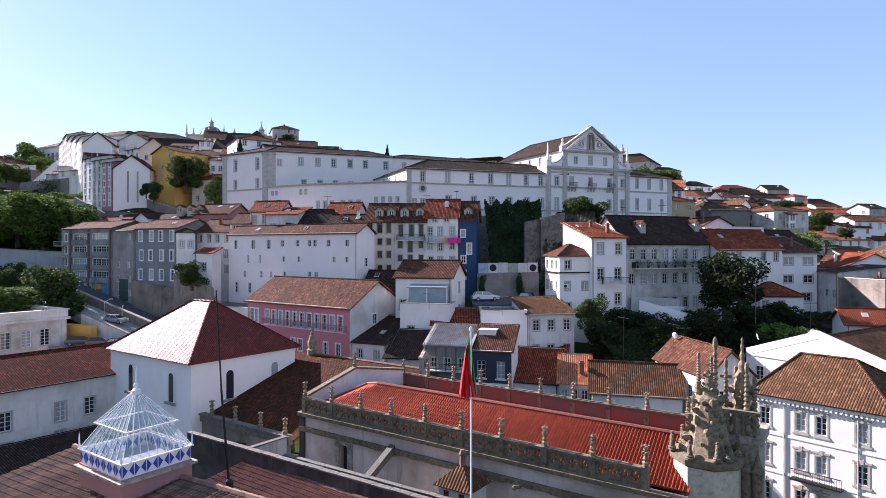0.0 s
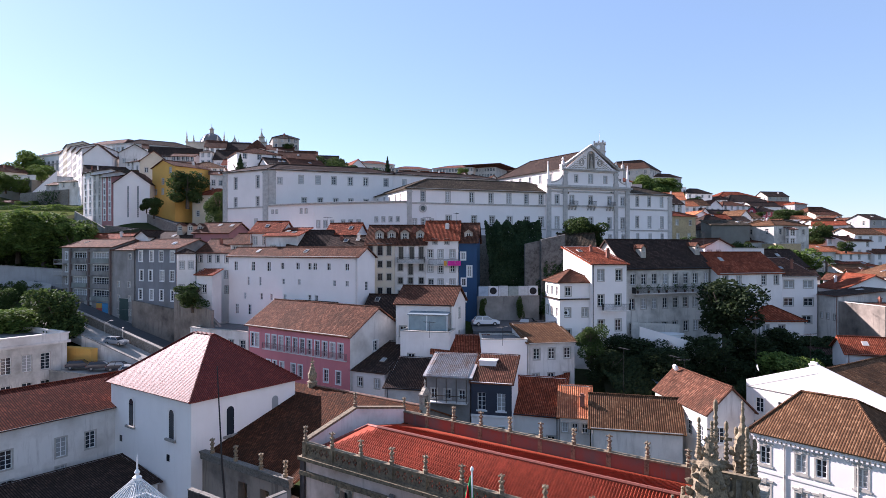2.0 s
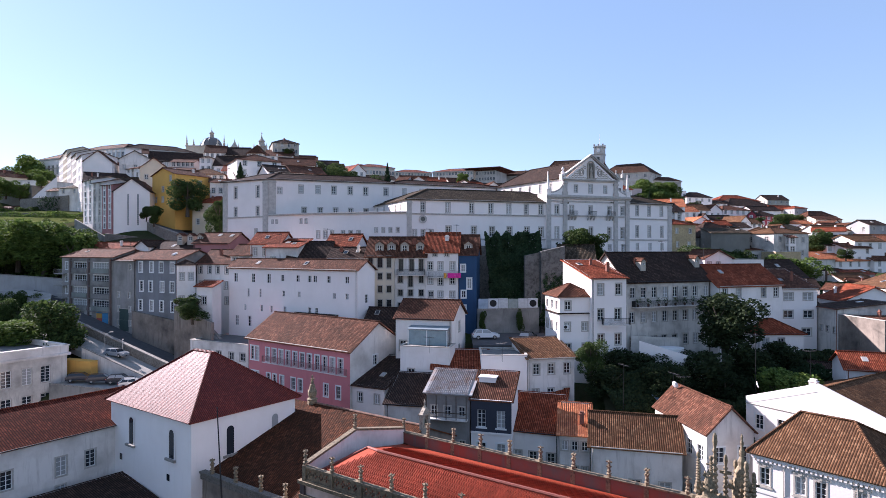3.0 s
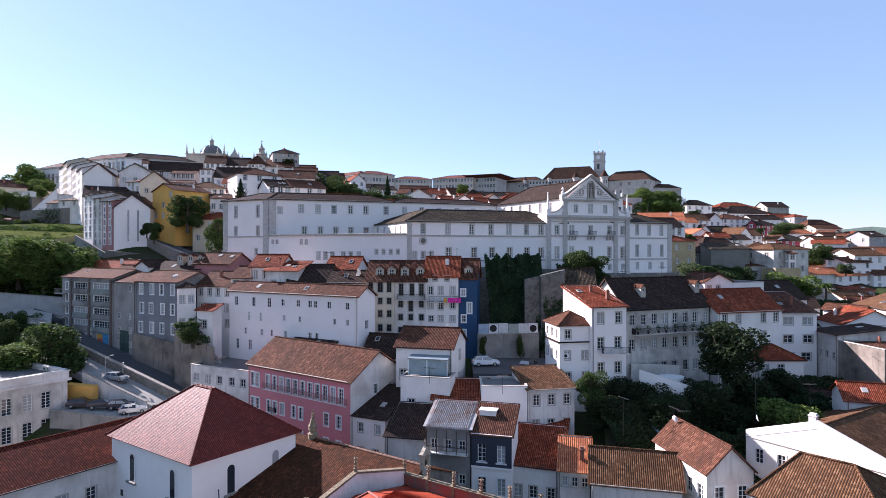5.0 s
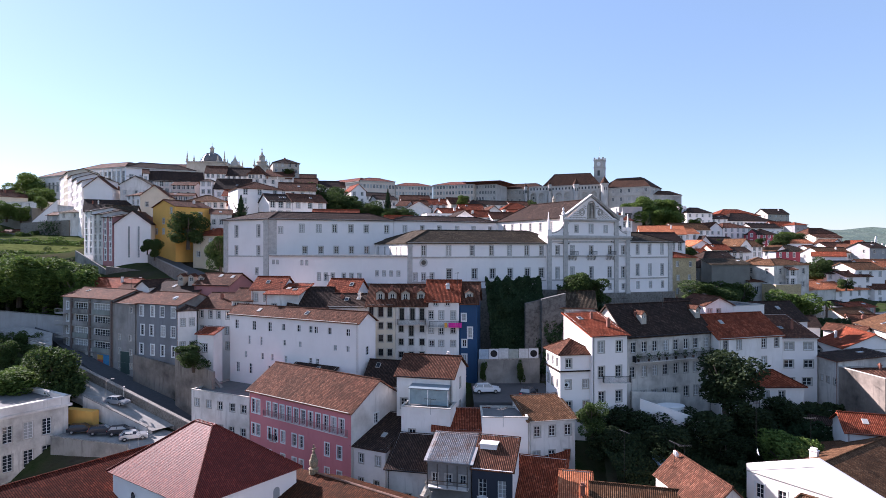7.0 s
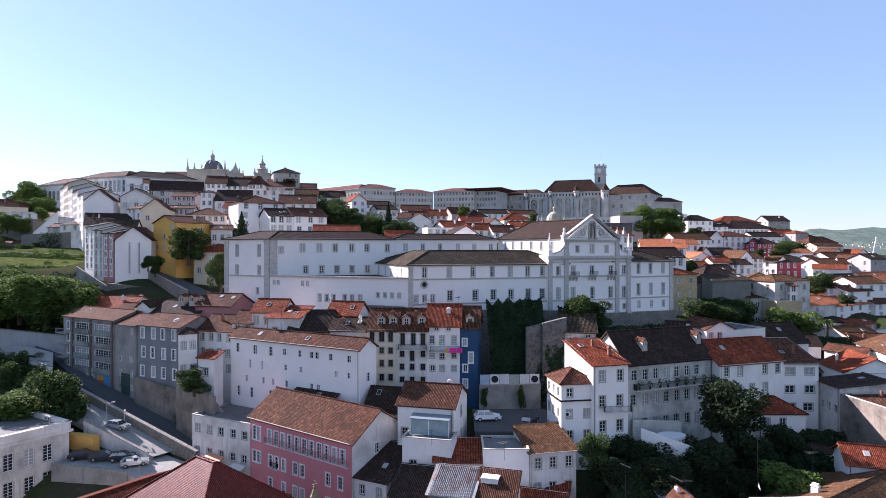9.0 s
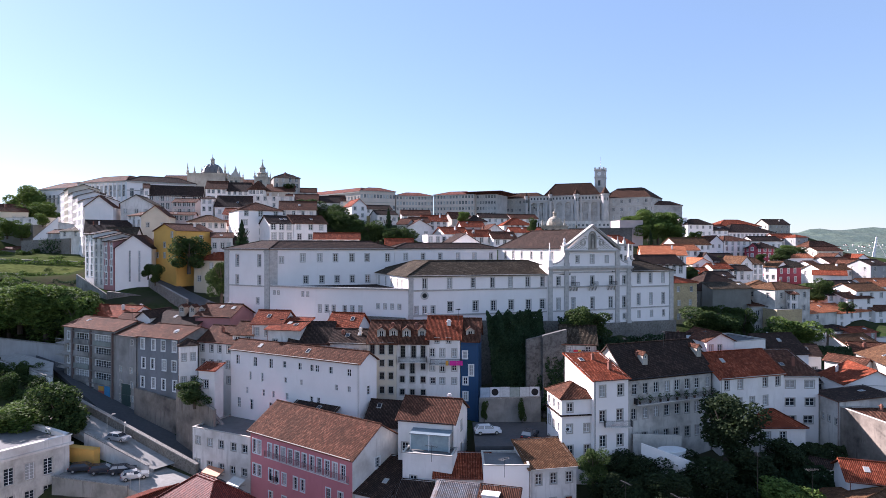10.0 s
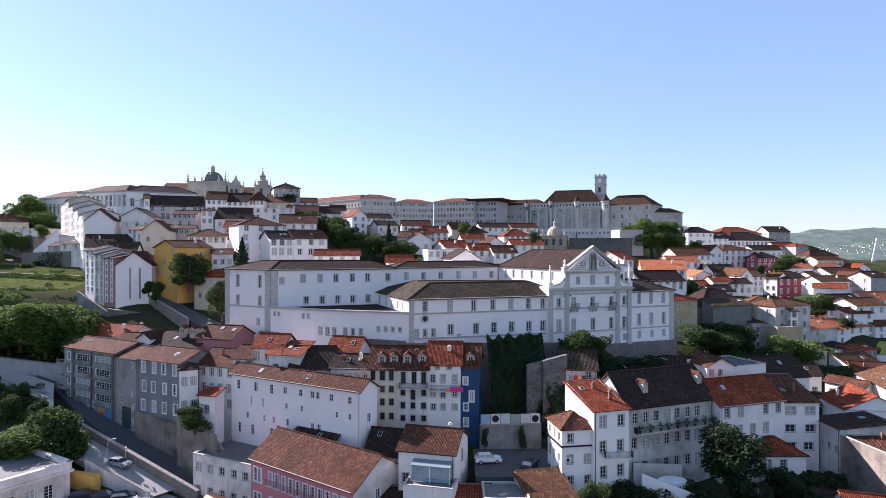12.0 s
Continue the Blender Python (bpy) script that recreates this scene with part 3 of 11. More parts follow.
def tree(kind, x, y, z, height, radius, label="broad leafy green tree on the slope", name="tree"):
    """Crowns are built once at unit size for each kind and scaled."""
    if kind not in TREES:
        # The dark and lit kinds carry shade and sunlight in their leaf colour.
        mats = {"lit": [LEAF_LIT], "conifer": [NEEDLE], "dark": [LEAF_SHADE]}.get(kind.split("_")[0], [LEAF])
        con = kind.startswith("conifer")
        TREES[kind] = (trunk_mesh(kind, 8.0, 3.5), crown_mesh(kind, 8.0, 2.6 if con else 3.7, 9000, mats, 0.17 if con else 0.185, 16, con))
    ob = thing(name, x, y, z, random.Random(x).uniform(0, 6), label, "tree", "trees")
    ob.scale = (radius / 3.5, radius / 3.5, height / 8.0)
    for n_, me in zip(("trunk", "crown"), TREES[kind]):
        p = new(n_, me)
        p.parent = ob
    return ob


TIN = stone("rusted_tin", (0.30, 0.31, 0.32), (0.17, 0.085, 0.05), 0.22)
U, V = Vector((0.82, -0.572, 0)), Vector((0.572, 0.82, 0))


def rows_of(width, specs):
    """Openings from rows of (height, w, h, (places as fractions of the width))."""
    return [(width * f - w / 2, width * f + w / 2, z, z + h) for z, w, h, places in specs for f in places]


WHITE_HOLES = rows_of(30.4, ((13.9, 0.9, 1.7, (0.06, 0.21, 0.34)), (14.3, 0.8, 1.2, (0.45, 0.57, 0.66, 0.70, 0.80, 0.93)), (11.2, 0.5, 1.6, (0.17, 0.27)), (11.6, 0.6, 1.0, (0.46, 0.58, 0.84, 0.93)),
                             (8.6, 0.6, 1.2, (0.14, 0.28, 0.36, 0.47)), (5.7, 0.8, 1.9, (0.07, 0.18, 0.34)), (8.9, 0.7, 1.0, (0.66, 0.71))))
APT_HOLES = rows_of(18.8, tuple((z, w, 1.6, (f,)) for z in (3.5, 6.2, 8.9, 11.6) for f, w in ((0.10, 0.9), (0.38, 4.6), (0.78, 5.4))))
PINK_HOLES = rows_of(23.76, ((9.0, 0.85, 2.2, (0.05, 0.10) + tuple(0.215 + 0.0705 * k for k in range(11))), (5.3, 0.85, 1.8, (0.05, 0.10, 0.225, 0.29, 0.365, 0.48, 0.55, 0.79, 0.90)), (1.8, 0.85, 1.6, (0.225, 0.365, 0.48, 0.55, 0.79, 0.90))))

# ---- the college on the hill ----
def openings(zb, rows, trim=0.2):
    """Openings from rows of (foot, head, width, places along the wall), heights above sea level, surrounds included."""
    return [(u - w / 2 + trim, u + w / 2 - trim, z0 - zb + trim, z1 - zb - trim) for z0, z1, w, places in rows for u in places]


WING = block("long white college wing with hipped tile roof and stone windows", ((-51.5, 140.2), (-38.9, 133.2), (-12.0, 142.4), (-15.5, 152.6), (-41.0, 151.0)), 41.0, 54.0, 1.7, 5.0, CLEAN, T_DARK,
      (), "college_wing", "college", style="stone",
      holes={0: openings(41.0, ((49.7, 52.7, 1.25, (4.1, 11.1)), (45.6, 48.0, 1.2, (4.1, 11.1)), (41.3, 42.95, 1.1, (10.6,)))),
             1: openings(41.0, ((50.5, 52.2, 1.2, (2.45,)), (50.75, 52.85, 1.3, (7.1, 10.9, 14.5, 18.3, 21.9, 26.8)), (45.85, 47.85, 1.3, (7.8, 11.4, 14.9, 18.4, 22.0))))})
REAR = block("long white rear college wing with low tile roof", ((-12.0, 142.9), (13.6, 154.6), (10.0, 163.0), (-15.0, 152.5)), 42.0, 54.1, 1.2, 4.0, CLEAN, T_DARK, (), "college_wing", "college", style="stone",
      holes={0: openings(42.0, ((51.0, 52.9, 1.2, (2.9, 7.4, 12.0, 16.9, 21.5, 26.3)),))})
TERRACE = block("lower white terrace wing with flat dark roof", ((-38.7, 132.4), (-27.3, 126.4), (-7.4, 120.9), (-9.0, 143.0), (-13.0, 142.0), (-38.4, 133.3)), 39.6, 45.9, 0.5, 2.4, CLEAN, T_DARK, (), "college_terrace", "college", style="stone", flat=True,
      holes={0: openings(39.6, ((43.75, 44.75, 0.8, (1.3, 2.5)), (43.6, 44.8, 0.8, (9.4, 10.75)))),
             1: openings(39.6, ((40.4, 42.2, 1.0, (1.0, 2.6, 4.2, 6.7, 8.4, 10.2)), (41.5, 42.75, 0.85, (14.1, 15.65, 17.2, 18.75))))})
MAIN = block("long white main college building with stone windows and hipped roof", ((-7.4, 120.8), (27.0, 131.3), (24.0, 147.0), (-17.2, 143.6)), 38.8, 48.5, 2.7, 7.0, CLEAN, T_LICHEN,
      (), "college_main_building", "college", style="stone",
      holes={0: openings(38.8, ((45.6, 48.0, 1.2, (3.45, 8.75, 13.95, 18.25, 22.35, 26.4, 29.85)), (40.75, 43.15, 1.4, (8.9, 14.45, 18.5, 22.5, 26.55, 29.85)), (40.5, 42.35, 1.05, (1.7, 3.45, 5.2)), (38.2, 39.6, 0.95, (3.45, 5.2, 18.5)))),
             3: openings(38.8, ((45.7, 47.7, 0.9, (5.0, 10.0, 14.0, 18.0, 21.0)),))})
END = block("white end wing of the college with stone windows", ((38.0, 135.1), (54.2, 142.0), (49.0, 157.0), (34.0, 151.0)), 37.2, 48.9, 2.2, 6.0, CLEAN, T_LICHEN,
      ((0, 0), (3, 3)), "college_end_wing", "college", style="stone",
      holes={0: openings(37.2, ((45.8, 48.4, 1.1, (7.3, 10.8, 14.5)), (40.85, 43.75, 1.1, (7.3, 10.9, 14.6)), (37.95, 39.7, 0.97, (7.4, 11.1, 14.7))))})


def dress(ob, a, b, z0, z1, piers, bands=(), oculus=None):
    """Corner strips, eave cornice, string courses and a round window on a front from a to b."""
    A = Vector((a[0] - ob.location.x, a[1] - ob.location.y, 0))
    w, t = math.hypot(b[0] - a[0], b[1] - a[1]), math.atan2(b[1] - a[1], b[0] - a[0])
    m = Matrix.Translation(A) @ Matrix.Rotation(t, 4, "Z")
    for u, k in piers:
        p = Shape()
        p.box(u - k, -0.18, z0, u + k, 0, z1 - 0.42)
        p.box(u - k - 0.12, -0.3, z1 - 0.95, u + k + 0.12, 0, z1 - 0.7)
        part("corner_strip", p, LIME, ob).matrix_local = m
    c = Shape()
    c.box(0, -0.3, z1 - 0.4, w, 0, z1 - 0.22)
    c.box(0, -0.38, z1 - 0.22, w, 0, z1 - 0.06)
    part("eave_cornice", c, LIME, ob).matrix_local = m
    for z, k in bands:
        c = Shape()
        c.box(0, -0.12, z - k, w, 0, z)
        c.box(0, -0.2, z, w, 0, z + 0.1)
        part("string_course", c, LIME, ob).matrix_local = m
    if oculus:
        o = Shape()
        o.lathe(((0.5, 0.0), (0.85, 0.0), (0.85, 0.14), (0.5, 0.14), (0.5, 0.0)), 20)
        q = part("oculus", o, LIME, ob)
        q.matrix_local = m @ Matrix.Translation((oculus[0], 0.0, oculus[1])) @ Matrix.Rotation(math.pi / 2, 4, "X")
        g = Shape()
        g.lathe(((0.56, 0.0), (0.56, 0.03), (0.01, 0.03)), 20)
        part("pane", g, PANE, q)


dress(MAIN, (-7.4, 120.8), (22.3, 129.86), -3.0, 9.7, ((0.55, 0.5),), ((6.65, 0.22), (1.55, 0.2)), (3.4, 5.55))
dress(TERRACE, (-38.7, 132.4), (-27.3, 126.4), -3.0, 6.3, ())
dress(TERRACE, (-27.3, 126.4), (-7.4, 120.9), -3.0, 6.3, ())
dress(WING, (-51.5, 140.2), (-38.9, 133.2), -3.0, 13.0, ((0.7, 0.7), (13.6, 0.8)), ((4.5, 0.2),))
dress(WING, (-38.9, 133.2), (-12.0, 142.4), 0.0, 13.0, ((0.8, 0.8),))
dress(REAR, (-12.0, 142.9), (13.6, 154.6), 0.0, 12.1, ())
dress(END, (42.6, 137.06), (54.2, 142.0), -3.0, 11.7, ((12.0, 0.6),), ((8.05, 0.22), (3.2, 0.2)))


def college_church():
    """Gabled front with pilasters, volutes, pinnacles and a carved pediment."""
    x0, y0, x1, y1, zb = 22.35, 129.3, 42.5, 136.45, 37.0
    w = math.hypot(x1 - x0, y1 - y0)
    ob = thing("college_church", x0, y0, zb, math.atan2(y1 - y0, x1 - x0), "white college church front with stone pilasters and carved pediment", "church")
    for u in (0, 9, 18):
        anchor(x0 + u * 0.94, y0 + u * 0.33, 37.0)
        anchor(x0 + u * 0.94 - 5, y0 + u * 0.33 + 18, 40.0)
    a, b, m = 4.3, 17.8, 11.05
    s = Shape()
    low = openings(zb, ((45.7, 48.0, 1.25, (2.55, 6.25, 11.05, 16.0, 19.5)), (40.4, 43.3, 1.25, (2.55, 6.25, 11.15, 15.95, 19.5)), (37.85, 39.4, 1.05, (6.25, 11.15, 16.05, 19.6))), 0.22)
    wall_face(s, (0, 0), (1, 0, 0), w, -9, 13.3, low)
    up = openings(zb, ((50.65, 52.5, 1.1, (7.3, 14.85)), (50.55, 52.75, 1.25, (m,))), 0.2)
    up = [(p - a, q - a, c, d) for p, q, c, d in up]
    wall_face(s, (a, 0), (1, 0, 0), b - a, 13.3, 16.4, up)
    s.face(((w, 0, -9), (w, 6, -9), (w, 6, 13.3), (w, 0, 13.3)))
    s.face(((0, 4, -9), (0, 0, -9), (0, 0, 13.3), (0, 4, 13.3)))
    s.face(((0, 0, 13.3), (w, 0, 13.3), (w, 0.8, 13.3), (0, 0.8, 13.3)))
    s.face(((w, 0.8, 12.0), (0, 0.8, 12.0), (0, 0.8, 13.3), (w, 0.8, 13.3)))
    for sgn, u in ((-1, a), (1, b)):
        prev = None
        for k in range(13):
            f = k / 12
            p = (u + sgn * 3.3 * f, 13.3 + 0.3 + 2.7 * (1 - math.sqrt(max(0.0, 1 - (1 - f) ** 2.0))))
            if prev:
                for d in (0, 0.6):
                    s.face(((prev[0], d, 13.3), (p[0], d, 13.3), (p[0], d, p[1]), (prev[0], d, prev[1])))
                s.face(((prev[0], 0, prev[1]), (p[0], 0, p[1]), (p[0], 0.6, p[1]), (prev[0], 0.6, prev[1])))
            prev = p
    s.face(((a, 0, 16.4), (b, 0, 16.4), (m, 0, 21.7)))
    s.face(((a, 0.6, 16.4), (m, 0.6, 21.7), (b, 0.6, 16.4), (b, 0.6, 12.4), (a, 0.6, 12.4)))
    part("wall", s, CLEAN, ob)
    put_windows(ob, (0, 0), (1, 0), low, "stone")
    put_windows(ob, (a, 0), (1, 0), up, "stone")
    for sgn, u in ((-1, a), (1, b)):
        c = Shape()
        for k in range(12):
            q = [(u + sgn * 3.3 * f, 13.62 + 2.7 * (1 - math.sqrt(max(0.0, 1 - (1 - f) ** 2.0)))) for f in (k / 12, (k + 1) / 12)]
            c.tube((q[0][0], 0.1, q[0][1]), (q[1][0], 0.1, q[1][1]), 0.2, 0.2, 6)
        part("volute_coping", c, LIME, ob)
    for u, h in ((0.5, 12.2), (4.5, 12.2), (17.6, 12.2), (20.7, 12.2), (4.5, 16.3), (17.6, 16.3)):
        z0 = -4 if h < 13 else 13.1
        p = Shape()
        p.box(u - 0.5, -0.28, z0, u + 0.5, 0, h)
        p.box(u - 0.62, -0.4, h - 0.75, u + 0.62, 0, h - 0.35)
        p.box(u - 0.6, -0.38, max(z0, 0.0), u + 0.6, 0, max(z0, 0.0) + 0.7)
        part("pilaster", p, LIME, ob)
    for z, k, t, e0, e1 in ((12.55, 0.65, 0.35, -0.3, w + 0.3), (12.2, 0.4, 0.35, -0.1, w + 0.1), (11.55, 0.16, 0.3, 0, w), (8.4, 0.2, 0.32, 0, w), (3.2, 0.2, 0.3, 0, w), (12.9, 0.3, 0.2, -0.1, w + 0.1)):
        c = Shape()
        c.box(e0, -k, z, e1, 0.0, z + t)
        part("cornice", c, LIME, ob)
    c = Shape()
    c.box(a - 0.3, -0.35, 16.2, b + 0.3, 0, 16.45)
    c.box(a - 0.5, -0.55, 16.45, b + 0.5, 0, 16.7)
    part("entablature", c, LIME, ob)
    for sgn, u in ((1, a - 0.55), (-1, b + 0.55)):
        c = Shape()
        for k, t0, t1 in ((0.35, 0.0, 0.3), (0.55, 0.3, 0.55)):
            q = [(u, 16.7 + t0), (m, 21.75 + t0), (m, 21.75 + t1), (u, 16.7 + t1)]
            if sgn < 0:
                q = [q[1], q[0], q[3], q[2]]
            c.face([(x, -k, z) for x, z in q])
            c.face([(x, 0.6, z) for x, z in q[::-1]])
            for i in range(4):
                j = (i + 1) % 4
                c.face(((q[j][0], -k, q[j][1]), (q[i][0], -k, q[i][1]), (q[i][0], 0.6, q[i][1]), (q[j][0], 0.6, q[j][1])))
        part("raking_cornice", c, LIME, ob)
    n = Shape()
    rr = random.Random(7)
    for q in range(11):
        for sgn in (-1, 1):
            t_ = 0.24 + 0.066 * q
            top = (1 - t_) * 4.4
            for j in range(int(top / 0.42)):
                u_, z_ = m + sgn * t_ * 5.9, 17.0 + 0.42 * j + 0.12 * (q % 2)
                r_ = 0.16 + 0.06 * rr.random()
                if abs(t_ - 0.36) < 0.13 and abs(z_ - 18.2) < 0.9:
                    continue
                n.lathe(((r_, -0.09), (r_ * 1.15, 0.0), (r_ * 0.7, 0.1)), 6, (u_, -0.03, z_), 0, 0.4 * q, 0.35)
    for sgn in (-1, 1):
        for r_, k in ((0.75, 0.1), (0.4, 0.09)):
            for q in range(14):
                g0, g1 = 2 * math.pi * q / 14, 2 * math.pi * (q + 1) / 14
                n.tube((m + sgn * 2.35 + 0.8 * r_ * math.cos(g0), -0.05, 18.25 + r_ * math.sin(g0)), (m + sgn * 2.35 + 0.8 * r_ * math.cos(g1), -0.05, 18.25 + r_ * math.sin(g1)), k, k, 5)
    part("pediment_relief", n, DULL, ob, "carved stone scrolls on white plaster")
    n = Shape()
    n.box(m - 0.95, -0.3, 16.75, m - 0.62, 0, 19.9), n.box(m + 0.62, -0.3, 16.75, m + 0.95, 0, 19.9)
    for q in range(8):
        g0, g1 = math.pi * q / 8, math.pi * (q + 1) / 8
        n.tube((m + 0.8 * math.cos(g0), -0.15, 19.9 + 0.8 * math.sin(g0)), (m + 0.8 * math.cos(g1), -0.15, 19.9 + 0.8 * math.sin(g1)), 0.17, 0.17, 5)
    n.box(m - 1.05, -0.5, 16.72, m + 1.05, 0, 16.95)
    part("niche", n, DULL, ob)
    n = Shape()
    n.box(m - 0.6, -0.02, 16.95, m + 0.6, -0.005, 20.3)
    part("niche_recess", n, RUBBLE, ob)
    n = Shape()
    n.lathe(((0.34, 0.0), (0.4, 0.1), (0.3, 1.2), (0.36, 1.7), (0.14, 2.05), (0.2, 2.3), (0.0, 2.55)), 8, (m, -0.25, 16.95), 0, 0, 0.6)
    part("niche_figure", n, DULL, ob)
    for u, z, h in ((0.45, 13.4, 4.7), (20.9, 13.4, 4.7), (a - 0.2, 16.7, 2.6)):
        p = Shape()
        p.box(u - 0.5, -0.3, z - 0.4, u + 0.5, 0.7, z + 0.7)
        p.box(u - 0.6, -0.4, z + 0.7, u + 0.6, 0.8, z + 0.85)
        if h > 3:
            p.lathe(((0.5, z + 0.85), (0.42, z + 1.0), (0.34, z + 1.2), (0.08, z + h - 0.3), (0.16, z + h - 0.15), (0.0, z + h)), 4, (u, 0.2, 0), 0, math.pi / 4)
        else:
            p.lathe(((0.22, z + 0.85), (0.45, z + 1.2), (0.34, z + 1.5), (0.14, z + 1.7), (0.3, z + 2.05), (0.2, z + 2.35), (0.0, z + h)), 8, (u, 0.2, 0))
        part("pinnacle", p, CLEAN, ob)
    for u in (6.25, 11.05, 16.0):
        bsh = Shape()
        bsh.box(u - 1.1, -0.85, 8.55, u + 1.1, 0, 8.72)
        for k in (-0.8, 0.0, 0.8):
            bsh.tube((u + k, -0.7, 8.6), (u + k, -0.02, 7.7), 0.13, 0.2, 5)
        bal = part("balcony", bsh, LIME, ob)
        bsh = Shape()
        for k in range(13):
            bsh.box(u - 1.08 + 0.177 * k, -0.83, 8.72, u - 1.04 + 0.177 * k, -0.79, 9.55)
        bsh.box(u - 1.1, -0.85, 9.55, u + 1.1, -0.78, 9.62)
        part("railing", bsh, IRON, bal)
    return ob


college_church()


def bell_turret():
    ob = thing("bell_turret", 40.2, 142.5, 48.0, 0.34, "small white bell turret behind the church pediment", "turret")
    s = Shape()
    s.box(-1.9, -1.6, -8, 1.9, 1.6, 6.6)
    part("wall", s, CLEAN, ob)
    c = Shape()
    c.box(-2.2, -1.9, 6.6, 2.2, 1.9, 6.85), c.box(-2.4, -2.1, 6.85, 2.4, 2.1, 7.05)
    part("cornice", c, LIME, ob)
    for k in (-1.8, 0.0, 1.8):
        p = Shape()
        p.box(k - 0.3, -1.9, 7.05, k + 0.3, -1.3, 7.8), p.lathe(((0.3, 7.8), (0.1, 8.3), (0.16, 8.5), (0.0, 8.9)), 6, (k, -1.6, 0))
        part("finial", p, LIME, ob)
    for k in (-0.8, 0.9):
        o = Shape()
        o.box(k - 0.42, -1.66, 2.6, k + 0.42, -1.59, 4.6)
        o.lathe(((0.42, 0.0), (0.42, 0.07)), 14, (0, 0, 0))
        part("bell_opening", o, DARKWOOD, ob)


def college_nave():
    """The nave runs back askew behind the gabled front."""
    ob = thing("church_nave", 27.3, 132.0, 40.0, 0, "white church nave with long dark tiled roof", "church")
    anchor(20, 145, 40), anchor(30, 145, 40)
    A, B, C, D = Vector((0, 0, 0)), Vector((-13.4, 23.0, 0)), Vector((-1.6, 27.2, 0)), Vector((12.2, 4.4, 0))
    s = Shape()
    for p, q, k in ((B, A, True), (A, D, False), (D, C, False), (C, B, False)):
        w = (q - p).length
        hs = [(u - 0.38, u + 0.38, 11.4, 13.2) for u in (3.2, 6.4, 9.9, 13.6, 17.4, 21.2)] if k else []
        ex = (q - p) / w
        wall_face(s, p, ex, w, -8, 14.2, hs)
        put_windows(ob, (p.x, p.y), (ex.x, ex.y), hs, "stone")
    part("wall", s, CLEAN, ob)
    up = Vector((0, 0, 14.2))
    r0, r1 = (A + D) / 2 + Vector((0, 0, 18.3)), (B + C) / 2 + Vector((2.4, -4.6, 18.3))
    r0 = r0 + (r0 - r1).normalized() * 0.2
    r = Shape()
    o = Vector((-0.86, -0.5, -0.3)) * 0.5
    slope(r, B + up + o, A + up + o, r0, r1)
    slope(r, D + up - Vector((o.x, o.y, 0.15)), C + up - Vector((o.x, o.y, 0.15)), r1, r0)
    slope(r, C + up, B + up, r1, r1)
    rf = part("roof", r, T_DARK, ob)
    g = Shape()
    ridge_line(g, r0 + Vector((0, 0, 0.05)), r1 + Vector((0, 0, 0.05)), 0.16)
    ridge_line(g, r1 + Vector((0, 0, 0.05)), B + up + o + Vector((0, 0, 0.05)), 0.14)
    part("ridge_tiles", g, T_DARK, rf)
    c = Shape()
    ex = (A - B).normalized()
    for u in range(24):
        p, q = B + ex * (u * 1.08), B + ex * (u * 1.08 + 1.06)
        c.tube(p + Vector((-0.2, -0.12, 13.95)), q + Vector((-0.2, -0.12, 13.95)), 0.16, 0.16, 6)
    part("eave_cornice", c, LIME, ob)


college_nave()
bell_turret()
# ---- university and cathedral on the skyline ----
def palace(label, pts, zb, ze, rise, inset, wall, tile, rows, win=(1.7, 2.6), buttress=(), name="university_palace", low=0.3):
    ob = block(label, pts, zb, ze, rise, inset, wall, tile, rows, name, "palace", "university", win=win, low=low, sink=14)
    cx, cy = ob.location.x, ob.location.y
    a, b = Vector((pts[0][0] - cx, pts[0][1] - cy, 0)), Vector((pts[1][0] - cx, pts[1][1] - cy, 0))
    ex = (b - a).normalized()
    out = Vector((ex.y, -ex.x, 0))
    ang = math.atan2(ex.y, ex.x)
    for f, w, d, top in buttress:
        s = Shape()
        s.box(-w / 2, -d, -12, w / 2, 0, ze - zb + top)
        s.box(-w / 2 - 0.3, -d - 0.3, ze - zb + top, w / 2 + 0.3, 0.4, ze - zb + top + 0.6)
        p = part("buttress", s, wall, ob)
        p.matrix_local = Matrix.Translation(a + (b - a) * f) @ Matrix.Rotation(ang, 4, "Z")
        if w > 3.5:
            c = Shape()
            c.lathe(((w * 0.6, 0), (w * 0.36, 1.4), (0.2, 3.2), (0, 3.8)), 8, (0, -d / 2, ze - zb + top + 0.6))
            part("cap", c, T_OLD, p)
    c = Shape()
    o = out * 0.35
    for za, zc, k in ((ze - zb - 0.9, ze - zb - 0.3, 0.4), ((ze - zb) * 0.62, (ze - zb) * 0.62 + 0.4, 0.22)):
        p0, p1 = a + out * k, b + out * k
        c.face(((p0.x, p0.y, za), (p1.x, p1.y, za), (p1.x, p1.y, zc), (p0.x, p0.y, zc)))
        c.face(((p0.x, p0.y, zc), (p1.x, p1.y, zc), (b.x, b.y, zc), (a.x, a.y, zc)))
        c.face(((a.x, a.y, za), (b.x, b.y, za), (p1.x, p1.y, za), (p0.x, p0.y, za)))
    part("cornice", c, TRIM, ob)
    return ob


